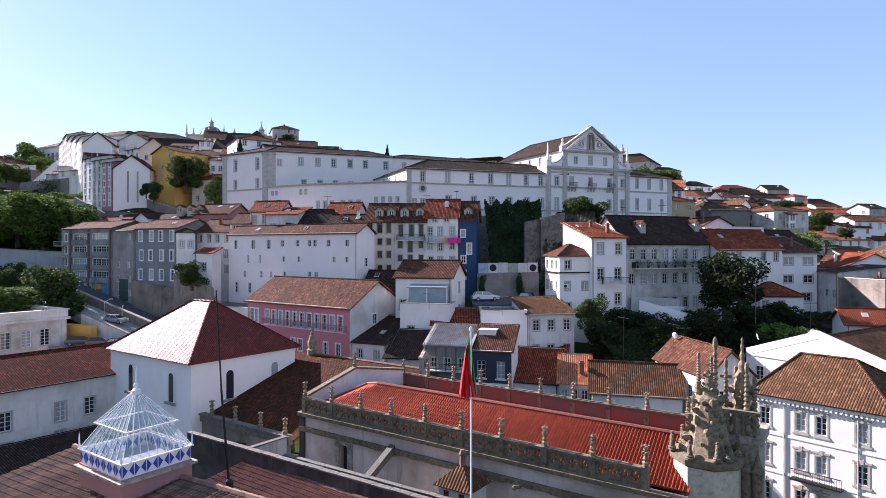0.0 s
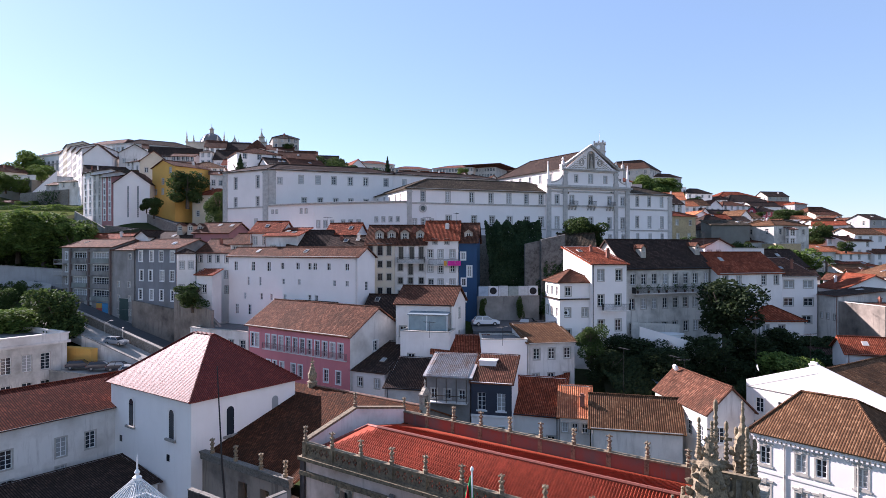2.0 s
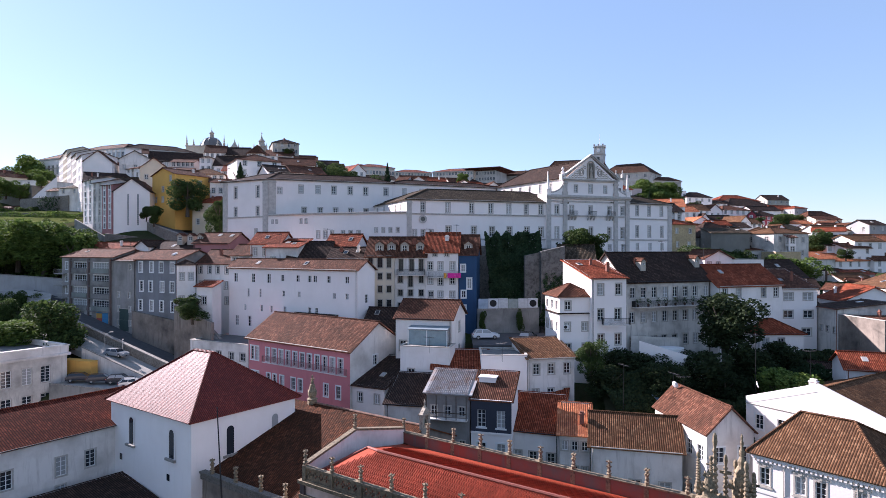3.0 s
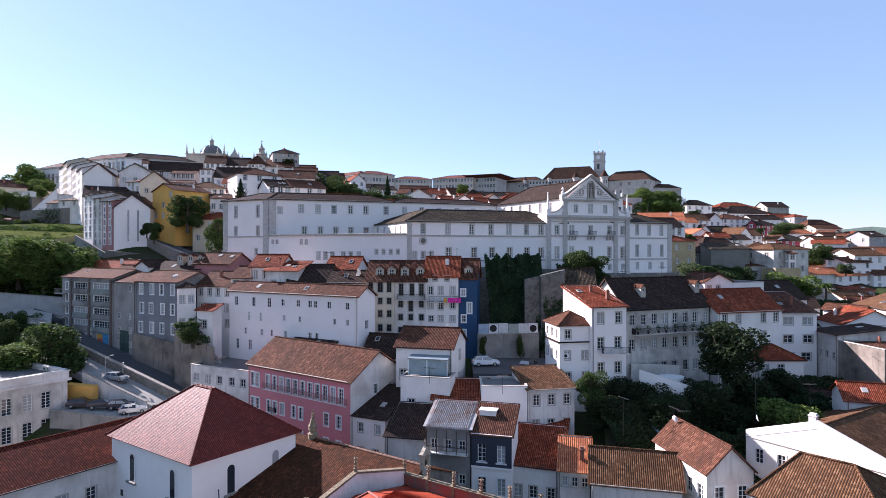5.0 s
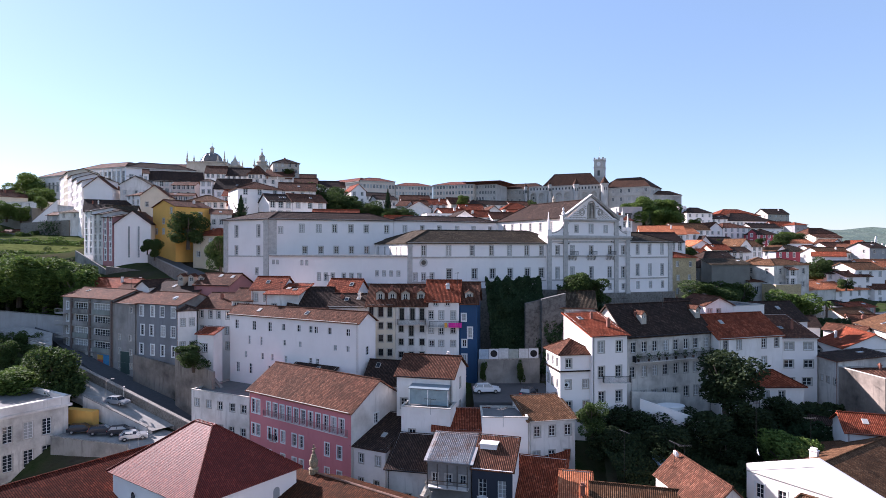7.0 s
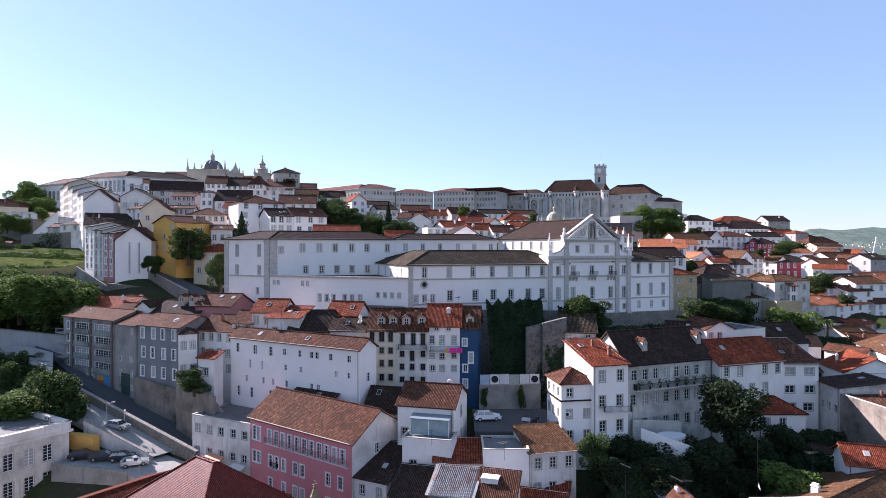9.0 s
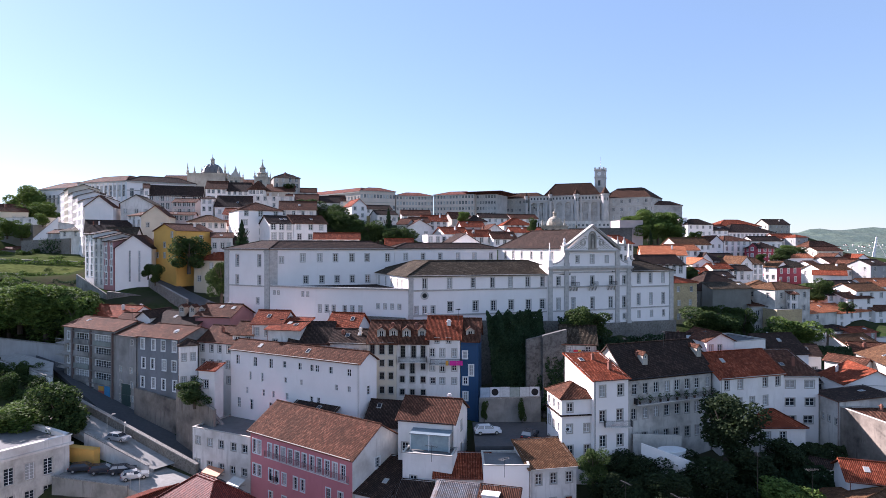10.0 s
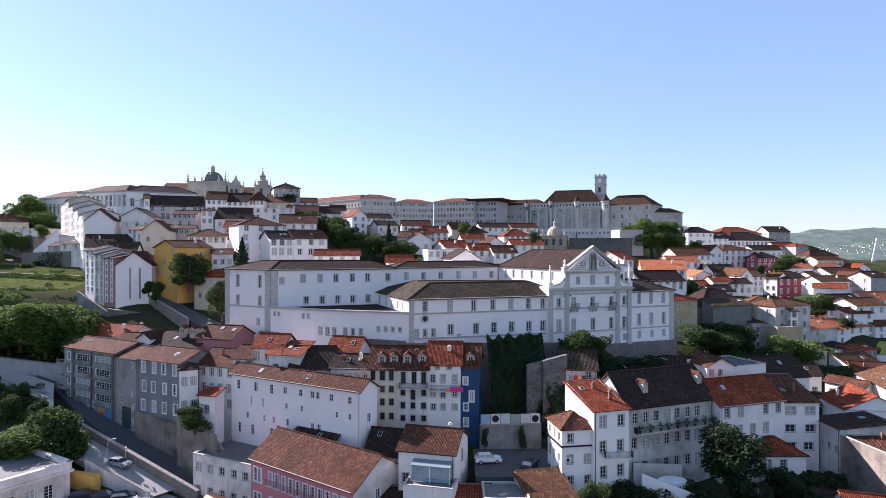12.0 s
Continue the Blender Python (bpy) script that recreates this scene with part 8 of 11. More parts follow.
def clad_house():
    hh = rows_of(5.2, ((5.0, 1.05, 2.2, (0.26, 0.74)), (0.8, 1.05, 2.2, (0.26, 0.74))))
    ob = house("white house with dark clad upper floor and brown roof", 3.6, 76.6, 8.6, 75.2, 5.4, 10.6, 19.2, "mono", 2.6, CLEAN, T_OLD, (0, 0), holes=hh, style="white", over=0.3)
    s = Shape()
    wall_face(s, (0, -0.05), (1, 0, 0), 5.2, 4.4, 8.4, [h for h in hh if h[2] > 4], 0, 0.05)
    part("cladding", s, SLATE, ob, "dark blue cladding boards")
    s = Shape()
    s.box(-0.05, -0.16, 4.15, 5.25, 0, 4.4)
    part("band", s, CLEAN, ob)
    s = Shape()
    s.box(-0.05, -0.2, 8.35, 5.25, 0, 8.55)
    part("band", s, CLEAN, ob)
    s = Shape()
    s.box(0.4, 3.0, 9.6, 2.6, 5.2, 10.6)
    s.box(0.3, 2.9, 10.6, 2.7, 5.3, 10.75)
    part("roof_lantern", s, CLEAN, ob)


clad_house()


def ivy(label, x0, y0, x1, y1, z0, z1, lean, count, seed, leaf=None):
    """Creeper hanging on a wall: leaves over an uneven, bulging face."""
    rng = random.Random(seed)
    s = Shape()
    a, b = Vector((x0, y0, 0)), Vector((x1, y1, 0))
    out = Vector((b.y - a.y, a.x - b.x, 0)).normalized()
    for i in range(count):
        u, v = rng.random(), rng.random()
        top = z1 - 2.5 * abs(noise.noise(Vector((u * 5, seed, 0))))
        z = z0 + (top - z0) * v
        p = a + (b - a) * u + out * ((1 - v) * lean + 1.4 * noise.noise(Vector((u * 7, v * 5, seed))) + rng.uniform(-0.3, 0.3)) + Vector((0, 0, z))
        n = (out + Vector((rng.gauss(0, 0.7), rng.gauss(0, 0.7), rng.gauss(0.4, 0.6)))).normalized()
        e = n.orthogonal().normalized() * rng.uniform(0.16, 0.34)
        f = n.cross(e) * 0.65
        s.face((p - e, p - f, p + e, p + f))
    tagged(new("ivy", s.mesh("ivy", [leaf or NEEDLE])), label, "ivy", kind="stuff")


ivy("dark ivy curtain hanging over the retaining wall", 8.2, 117.8, 19.2, 119.7, 26, 41.8, 6.0, 19000, 1)
ivy("dark creepers on the stained bastion wall", 14.5, 114.5, 22.0, 110.5, 24, 34.0, 1.5, 2600, 2)
ivy("dark bushes at the foot of the college wall", 24.0, 126.5, 33.0, 128.0, 33, 39.6, 3.0, 4200, 3)
ivy("low creepers along the college retaining wall", 33.0, 128.5, 53.0, 135.0, 30, 35.0, 2.0, 4000, 4)
# Garden undergrowth: leaf colour darkened to imitate shade.
ivy("shaded undergrowth across the sunken gardens", 22.0, 86.0, 58.0, 96.0, 15.5, 20.5, 7.0, 16000, 6, LEAF_SHADE)
ivy("shrubs below the lane houses, leaves darkened as in shade", 56.0, 101.0, 66.0, 99.0, 16.0, 21.5, 6.0, 6000, 12, LEAF_SHADE)
ivy("shaded undergrowth on the garden bank", 30.0, 78.0, 48.0, 84.0, 13.0, 18.0, 5.0, 7000, 7, LEAF_SHADE)

def palm(x, y, z, height):
    ob = thing("palm", x, y, z, 0, "short palm with a shaggy sunlit crown", "palm")
    s = Shape()
    s.tube((0, 0, -0.5), (0.15, 0, height * 0.5), 0.28, 0.24, 8)
    s.tube((0.15, 0, height * 0.5), (0.1, 0, height), 0.24, 0.30, 8)
    part("trunk", s, BARK, ob)
    rng = random.Random(5)
    for i in range(22):
        f = Shape()
        a, up, r = i * 2.4, rng.uniform(-0.5, 1.0), rng.uniform(1.5, 2.1)
        d = Vector((math.cos(a), math.sin(a), 0))
        side = Vector((-d.y, d.x, 0))
        o = Vector((0.1, 0, height))
        for k in range(5):
            q0, q1 = k / 5, (k + 1) / 5
            c0 = o + d * r * q0 + Vector((0, 0, up * q0 * 1.6 - 1.5 * q0 * q0))
            c1 = o + d * r * q1 + Vector((0, 0, up * q1 * 1.6 - 1.5 * q1 * q1))
            for sg in (-1, 1):
                f.face((c0, c1, c1 + side * sg * 0.32 * (1.15 - q1) - Vector((0, 0, 0.15)), c0 + side * sg * 0.36 * (1 - q0 * 0.6) - Vector((0, 0, 0.12))))
        part("frond", f, LEAF_LIT, ob)


palm(94.0, 147.0, 29.0, 5.0)
ivy("dark shrubs in the hollow beside the lane", 70.0, 127.0, 84.0, 122.0, 22.0, 27.0, 4.0, 6000, 21)
ivy("dark shrubs under the palm", 84.0, 146.0, 97.0, 143.0, 25.5, 30.5, 3.0, 6000, 22)
sloped_wall("curving white garden wall below the villa", (107.0, 166.0), (120.0, 160.5), 22, 28.4, 22, 30.2, 0.5, CLEAN, CAPSTONE)
sloped_wall("grey parapet along the shaded ramp", (-104.5, 140.5), (-83.5, 126.5), 18, 27.6, 18, 26.6, 0.5, WORN, CAPSTONE)
strip("road", "shaded cobbled ramp climbing past the wood", (((-112, 150, 29.2), (-104.3, 140.8, 27.0)), ((-88, 134.5, 28.2), (-83.3, 126.8, 26.0))), PAVING, 3)
ivy("dusty brush below the shaded ramp", -100.0, 131.0, -76.0, 118.0, 19.0, 25.0, 4.0, 6000, 23, LEAF)

# ---- the old bastion and terraces on the wooded side ----
sloped_wall("ruined rubble bastion above terraced gardens", (-157.0, 222.0), (-134.0, 214.0), 44, 56.6, 44, 57.4, 3.0, RUBBLE)
ivy("creepers hanging over the ruined bastion", -147.0, 217.6, -138.0, 214.6, 49, 57.5, 0.8, 900, 8)
# Terrace shrubs take the brightened leaf colour in place of sunlight.
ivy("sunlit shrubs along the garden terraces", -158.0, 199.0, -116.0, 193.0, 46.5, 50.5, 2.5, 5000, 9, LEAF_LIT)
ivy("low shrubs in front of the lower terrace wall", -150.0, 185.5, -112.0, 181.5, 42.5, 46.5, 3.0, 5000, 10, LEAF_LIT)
sloped_wall("white stair wall climbing behind the bastion", (-157.5, 229.0), (-146.5, 227.0), 50, 57.5, 50, 65.6, 1.0, CLEAN, CAPSTONE)
sloped_wall("pale terrace wall above the stair", (-146.4, 227.0), (-137.0, 224.0), 50, 63.5, 50, 62.6, 0.8, WORN, CAPSTONE)
sloped_wall("low terrace wall in the gardens", (-150.0, 186.0), (-112.0, 182.0), 36, 46.6, 36, 45.4, 0.6, RUBBLE, CAPSTONE)
sloped_wall("upper terrace wall in the gardens", (-158.0, 200.0), (-116.0, 194.0), 40, 50.4, 40, 49.4, 0.6, RUBBLE, CAPSTONE)
sloped_wall("low parapet on the outer side of the lane", (-81.5, 164.5), (-63.4, 147), 36.1, 45.5, 32.1, 41.3, 0.4, RUBBLE, CAPSTONE)
sloped_wall("rough retaining wall under the gabled block", (-90.4, 160.0), (-69.0, 158.0), 30, 42.4, 30, 40.2, 0.8, RUBBLE)
sloped_wall("low wall along the descending lane", (-103.5, 168.0), (-90.6, 160.2), 34, 46.6, 30, 41.6, 0.4, CONCRETE)
ivy("dark shrubs in front of the garden shed", 52.0, 93.0, 62.0, 91.5, 16.5, 20.5, 3.0, 3000, 13)
ivy("dense shrubs on the bank above the wood", -150.0, 178.0, -104.0, 172.0, 40.0, 45.0, 3.5, 7000, 14)
strip("terrace", "grassy terrace below the ruined bastion", (((-166, 200.6, 50.2), (-166, 222, 52.5)), ((-114, 194.8, 49.2), (-118, 212, 51.5))), DRYGRASS, 3)
strip("terrace", "sunlit green vegetable terrace", (((-160, 186.5, 46.8), (-160, 199.6, 49.6)), ((-112, 182.5, 45.8), (-114, 193.8, 48.6))), FIELD, 3)


def shop_front(x, y, z, turn, w, h, mats, label):
    ob = thing("shop_front", x, y, z, turn, label, "shop front", "shop fronts")
    f = Shape()
    f.box(-0.1, -0.08, 0, 0, 0.02, h + 0.1), f.box(w, -0.08, 0, w + 0.1, 0.02, h + 0.1), f.box(0, -0.08, h, w, 0.02, h + 0.1)
    part("frame", f, TRIM, ob)
    n = len(mats)
    for i, m in enumerate(mats):
        p = Shape()
        p.box(w * (i % 2) / 2 + 0.02, -0.05, h * (i // 2) / ((n + 1) // 2) + 0.02, w * (i % 2 + 1) / 2 - 0.02, 0.0, h * (i // 2 + 1) / ((n + 1) // 2) - 0.02)
        part("panel", p, m, ob)


C_OR, C_BL, C_RD, C_GN = (plain("shutter_paint", c, 0.6, 0, 0.2) for c in ((0.60, 0.30, 0.05), (0.05, 0.25, 0.45), (0.45, 0.08, 0.05), (0.03, 0.06, 0.05)))
ga, gb = Vector((-86.1, 135.0, 0)), Vector((-69.6, 126.0, 0))
ge = (gb - ga).normalized()
gt = math.atan2(ge.y, ge.x)
for f0, w, ms, lab in ((9.0, 2.6, (C_GN, C_GN, TRIM, TRIM), "grey closed shop front under the apartments"), (13.2, 4.2, (C_RD, C_BL, C_OR, C_BL, C_BL, C_BL), "blue and orange painted shop front")):
    q = ga + ge * f0 + Vector((ge.y, -ge.x, 0)) * 0.05
    shop_front(q.x, q.y, 22.4, gt, w, 3.1, ms, lab)
q = Vector((-69.3, 125.9, 0)) + ge * 2.0 + Vector((ge.y, -ge.x, 0)) * 0.05
shop_front(q.x, q.y, 21.2, gt, 3.2, 4.6, (C_GN, C_GN, C_GN, C_GN), "tall dark green shop front")

# ---- hillside houses ----

# old apartment row above the ramp street
house('grey concrete apartment block with balconies, flaking paint', -86.0, 135.0, -69.6, 126.0, 10.0, 22.1, 36.6, 'gx', 1.6, AGED, T_OLD, (0, 0), holes=APT_HOLES, style='white', name='apartment_block', category='apartment block')
house('narrow plain grey rendered house with closed shutters', -69.5, 126.0, -62.9, 122.3, 10.0, 21.5, 36.0, 'gx', 1.6, AGED, T_OLD, (5, 2), win=(0.75, 1.1))
house('blue-grey tiled tenement with tall white windows and balcony', -62.7, 122.2, -51.9, 117.0, 10.0, 24.7, 36.3, 'gx', 1.8, BLUEGREY, T_OLD, (3, 4), win=(0.95, 2.0), right=(0, 0), style='white', skip=0, side=CONCRETE)
house('small white turret house with hipped tile roof', -51.1, 115.0, -48.2, 116.5, 4.5, 26.4, 35.4, 'hip', 0.7, WHITE, T_DARK, (2, 2), left=(2, 1), win=(0.8, 1.4))
house('low white annexe with red lean-to roof beside turret house', -46.2, 112.0, -42.8, 111.0, 2.6, 26.4, 31.4, 'mono', 0.9, WHITE, T_RED, (1, 1))
house('white house with red tiled roof and skylights', -88.3, 146.0, -75.0, 142.0, 9.0, 32.7, 37.7, 'gx', 2.2, WHITE, T_RED, (1, 3), chim=2)
house('small house with bright orange tiled roof', -75.9, 138.0, -67.5, 136.0, 6.0, 32.3, 37.3, 'gx', 1.6, CREAM, T_OLD, (1, 2))
house('white gabled house beside rose house', -67.9, 132.0, -64.6, 131.0, 8.0, 34.0, 39.0, 'gy', 1.2, WHITE, T_DARK, (1, 1))
house('faded rose house with dark roof and three dormers', -64.6, 131.0, -52.7, 126.0, 10.0, 32.6, 37.6, 'gx', 2.4, ROSE, T_DARK, (1, 3), chim=1)
house('rose-red house with steep tiled roof', -53.4, 128.0, -45.2, 126.0, 9.0, 34.6, 39.6, 'gx', 2.2, ROSE, T_OLD, (1, 2), chim=1)
house('cream terraced house with brown tiled roof', -49.4, 120.0, -41.5, 117.0, 9.0, 26.5, 35.5, 'gx', 2.6, WHITE, T_OLD, (3, 4), win=(0.8, 1.4), chim=1)
house('white terraced house with roof terrace', -41.9, 118.0, -37.6, 117.0, 7.0, 31.2, 37.2, 'gx', 2.0, WORN, T_OLD, (2, 2), chim=1)
house('white house with red tiled roof and twin balcony windows', -37.7, 117.0, -31.6, 116.0, 7.0, 32.4, 39.4, 'gx', 2.2, WHITE, T_RED, (2, 3), win=(0.8, 1.5), chim=1)
house('small house with red roof above dark green fence', -34.0, 114.0, -27.4, 112.5, 6.0, 33.7, 38.7, 'mono', 1.6, WORN, T_RED, (1, 2))

# large white hillside building
house('large white rendered building with small scattered windows', -41.0, 114.6, -14.3, 99.9, 4.9, 18.1, 34.9, 'gx', 1.5, CLEAN, T_OLD, (0, 0), right=(2, 1), holes=WHITE_HOLES, style='bare', name='white_building', category='building')
house('dark lean-to roof against the white building', -26.9, 104.8, -19.0, 100.5, 1.9, 20.0, 26.2, 'mono', 1.0, WORN, T_DARK, (0, 0))

# tall narrow tenements under the retaining wall
house('small red-roofed house with white gable', -23.2, 117.0, -17.0, 115.0, 6.0, 32.8, 38.8, 'gx', 2.4, WHITE, T_RED, (1, 2))
house('white house with red roof and satellite dish', -21.4, 111.5, -14.2, 110.5, 7.0, 29.6, 36.6, 'gx', 2.0, WORN, T_DARK, (2, 5), win=(0.7, 1.2), chim=2)
house('dark-roofed low house behind white building', -29.2, 112.0, -21.5, 112.0, 9.0, 31.3, 36.3, 'gx', 3.4, WORN, T_DARK, (1, 3))
house('worn cream tenement with brown shutters', -13.9, 108.0, -8.8, 107.6, 9.0, 25.9, 37.1, 'gx', 3.4, CREAM, T_OLD, (0, 0), holes=[(0.38, 1.19, 9.01, 11.04), (2.06, 2.98, 9.01, 11.04), (3.74, 4.56, 9.01, 11.04), (0.28, 1.09, 6.86, 7.99), (2.11, 2.93, 6.86, 7.99), (3.74, 4.56, 6.86, 7.99), (0.28, 1.09, 4.52, 5.74), (2.11, 2.93, 4.52, 5.74), (3.74, 4.56, 4.52, 5.74), (0.28, 1.09, 1.97, 3.2), (2.11, 2.93, 1.97, 3.2), (3.74, 4.56, 1.97, 3.2)], style='dark', skip=0, chim=1, group='tenement row', name='tenement', category='tenement')
house('white tenement with dark tall windows and balcony', -8.8, 108.0, -3.2, 107.6, 9.0, 25.9, 37.1, 'gx', 3.4, WORN, T_OLD, (0, 0), holes=[(0.78, 1.6, 8.39, 10.53), (2.72, 3.54, 8.39, 10.53), (4.45, 5.27, 8.39, 10.53), (0.68, 1.5, 6.25, 7.58), (2.52, 3.33, 5.54, 7.58), (4.45, 5.27, 6.25, 7.58), (0.68, 1.5, 3.91, 5.03), (2.52, 3.33, 3.91, 5.03), (4.45, 5.27, 3.91, 5.03), (0.68, 1.5, 1.67, 2.69), (2.52, 3.33, 1.67, 2.69), (4.45, 5.27, 1.67, 2.69)], style='dark', skip=0, chim=1, group='tenement row', name='tenement', category='tenement')
house('white tenement with balcony and pink laundry', -3.2, 108.0, 2.7, 107.6, 9.0, 26.3, 37.9, 'gx', 3.4, WHITE, T_RED, (0, 0), holes=[(1.35, 2.06, 10.64, 11.46), (3.49, 4.2, 10.64, 11.46), (0.48, 1.3, 8.2, 9.62), (2.32, 3.13, 8.2, 9.62), (4.46, 5.27, 8.2, 9.62), (0.48, 1.3, 5.65, 6.87), (2.32, 3.13, 5.45, 6.87), (4.46, 5.27, 5.65, 6.87), (0.59, 1.4, 3.3, 4.32), (2.32, 3.13, 3.3, 4.32), (4.46, 5.27, 3.3, 4.32)], style='plain', skip=0, chim=1, group='tenement row', name='tenement', category='tenement')
house('narrow blue glazed-tile house with white window surrounds', 2.8, 108.0, 6.0, 107.6, 9.0, 26.3, 37.5, 'gx', 3.4, BLUE, T_OLD, (0, 0), holes=[(0.7, 1.31, 10.24, 11.26), (2.23, 2.84, 9.52, 11.26), (0.45, 1.16, 7.89, 9.12), (2.49, 3.2, 7.89, 9.12), (1.57, 2.28, 4.83, 6.67), (0.55, 1.26, 3.2, 4.43), (2.49, 3.2, 3.2, 4.43), (0.55, 1.26, 0.35, 1.78), (2.49, 3.2, -0.26, 1.78)], style='white', skip=0, chim=1, group='tenement row', name='tenement', category='tenement')

# houses at mid slope
house('white house with brown tiled roof and glazed canopy', -7.3, 92.2, 1.3, 90.0, 9.5, 20.5, 27.8, 'gx', 2.4, WHITE, T_OLD, (1, 4), right=(2, 1), chim=1)
house('low house with dark roof beside the white building', -13.2, 98.0, -7.5, 96.5, 7.5, 19.4, 25.4, 'gx', 3.0, WORN, T_DARK, (1, 2))
house('white four-storey house with hipped brown roof and cornice', 17.8, 91.6, 23.4, 92.5, 6.6, 18.2, 31.2, 'hip', 1.6, CLEAN, T_OLD, (4, 2), left=(4, 3), win=(0.85, 1.3), chim=0, ledge=2.9)
house('tall white narrow house with small red roof', 22.7, 91.6, 28.6, 93.4, 9.0, 18.4, 33.9, 'mono', 2.6, CLEAN, T_RED, (4, 2), win=(1.0, 1.7), chim=2)
house('small tan house with corroded roof on the bastion', 21.8, 112.0, 28.1, 111.0, 9.0, 27.3, 36.3, 'gx', 2.8, WORN, T_LICHEN, (3, 2))
house('long weathered house with dark roof and balcony plants', 29.6, 96.5, 46.0, 103.0, 10.5, 21.1, 33.1, 'gx', 4.6, STREAKED, T_DARK, (3, 8), win=(1.0, 1.7), chim=3, name='long_house')
house('white house with rust-red tiled roof', 46.6, 101.4, 59.9, 105.8, 10.0, 22.6, 32.1, 'gx', 3.4, WHITE, T_RED, (3, 5), win=(0.95, 1.6), skip=0.2, chim=1)
house('white stepped house with balconies and lean-to roof', 60.0, 106.6, 66.6, 106.6, 10.0, 21.9, 31.4, 'mono', 3.0, CLEAN, T_OLD, (3, 2), left=(3, 1), win=(1.6, 1.3), chim=2)
house('low outbuilding with dark red hipped roof', 52.5, 100.0, 60.3, 100.0, 7.0, 20.8, 24.3, 'hip', 2.0, WHITE, T_RED, (1, 3))
house('white pedimented house below the yellow house', 43.1, 116.0, 50.0, 113.5, 9.0, 28.6, 34.6, 'gx', 2.6, WHITE, T_DARK, (1, 3), chim=1)
house('small white house with triangular pediment and two windows', 49.2, 112.5, 54.8, 113.5, 8.0, 30.7, 36.7, 'gy', 1.4, WHITE, T_OLD, (2, 3), win=(0.7, 1.2))
house('pale blue flat-roofed house with white parapet', 54.0, 113.5, 62.7, 117.0, 9.0, 30.7, 36.2, 'flat', 0.5, WHITE, ASPHALT, (1, 3))
house('dark-roofed house behind stepped white house', 65.3, 121.0, 74.8, 123.0, 10.0, 27.6, 32.6, 'gx', 3.4, WHITE, T_DARK, (1, 3), chim=1)

# pink house and the street below it
house('pink three-storey house with long balcony and white windows', -32.8, 100.6, -13.5, 86.7, 11.8, 10.9, 23.6, 'gx', 3.6, PINK, T_OLD, (0, 0), right=(3, 1), holes=PINK_HOLES, style='white', side=WORN, name='pink_house', category='house', over=0.5)
house('low flat-roofed white shop building with awnings', -45.2, 107.0, -32.8, 101.0, 9.0, 14.0, 22.0, 'flat', 0.4, WORN, GRAVEL, (2, 5), win=(1.1, 1.3))
house('narrow whitewashed house with dark mono roof', -13.2, 87.0, -8.3, 84.5, 8.0, 11.7, 18.7, 'mono', 3.0, WHITE, T_DARK, (2, 2), win=(0.8, 1.3))
house('dark tiled house behind the tin-roofed house', -7.8, 81.2, -1.9, 79.8, 6.2, 10.6, 17.5, 'mono', 2.9, WORN, T_DARK, (1, 3))
house('white low house with round vents on terrace', -6.3, 87.9, 0.9, 86.2, 3.9, 17.2, 24.0, 'flat', 0.4, WHITE, GRAVEL, (1, 2))
house('long roof of new orange tiles', -1.5, 85.8, 6.4, 85.4, 5.0, 15.9, 21.3, 'mono', 1.8, WHITE, T_RED, (1, 3))
house('white plain house with one small window', 5.4, 84.9, 11.9, 84.8, 6.0, 16.8, 23.2, 'flat', 0.3, CLEAN, GRAVEL, (1, 1), win=(0.7, 0.7))
house('worn grey-white house with broken tiled roof', 12.0, 84.7, 18.9, 86.2, 7.0, 15.8, 22.9, 'mono', 1.8, WORN, T_BROWN, (2, 3), win=(0.9, 1.5))


def tin_house():
    ob = house('old house with rusted tin roof and dark veranda', -2.2, 78.4, 3.4, 76.9, 5.4, 11.0, 19.7, 'mono', 1.9, AGED, TIN, (2, 3), win=(0.8, 1.2))
    for i in range(22):
        r = Shape()
        r.tube((0.05 + 0.26 * i, -0.35, 8.66), (0.05 + 0.26 * i, 5.4, 10.7), 0.05, 0.05, 5)
        part("corrugation", r, TIN, ob)
    v = Shape()
    v.box(0.2, -0.9, 5.2, 5.6, 0, 5.35)
    part("veranda_floor", v, WORN, ob)
    for i in range(5):
        v = Shape()
        v.box(0.2 + 1.32 * i, -0.9, 5.35, 0.3 + 1.32 * i, -0.8, 8.4)
        part("veranda_post", v, BARK, ob)
    v = Shape()
    v.box(0.2, -0.88, 6.15, 5.6, -0.82, 6.25)
    part("rail", v, BARK, ob)


tin_house()

house('low house with dark red roof in the alley', 8.5, 77.0, 14.5, 75.0, 7.0, 9.2, 15.2, 'mono', 3.2, WHITE, T_RED, (1, 3))
house('dark red lean-to roof between houses', 10.0, 84.0, 16.6, 82.0, 5.0, 11.5, 16.5, 'mono', 2.2, WORN, T_RED, (1, 1))
house('small house with bright orange tiled roof', 14.2, 73.0, 17.7, 72.2, 5.0, 9.9, 15.9, 'mono', 2.5, WORN, T_BRIGHT, (2, 3), win=(0.7, 1.1), chim=1)
house('low house with mossy brown hipped roof', 17.4, 70.5, 27.2, 68.0, 8.5, 8.6, 15.3, 'gx', 2.8, WORN, T_BROWN, (1, 3), win=(1.2, 0.9))
house('small ruined house behind the gardens', 25.1, 83.0, 28.0, 83.0, 4.0, 12.4, 16.4, 'mono', 0.6, WORN, T_OLD, (1, 1))
house('low outbuilding with brown tiled lean-to roof', -34.0, 93.0, -17.6, 81.2, 5.6, 5.0, 10.6, 'mono', 1.2, WORN, T_OLD, (0, 0))

# right foreground houses

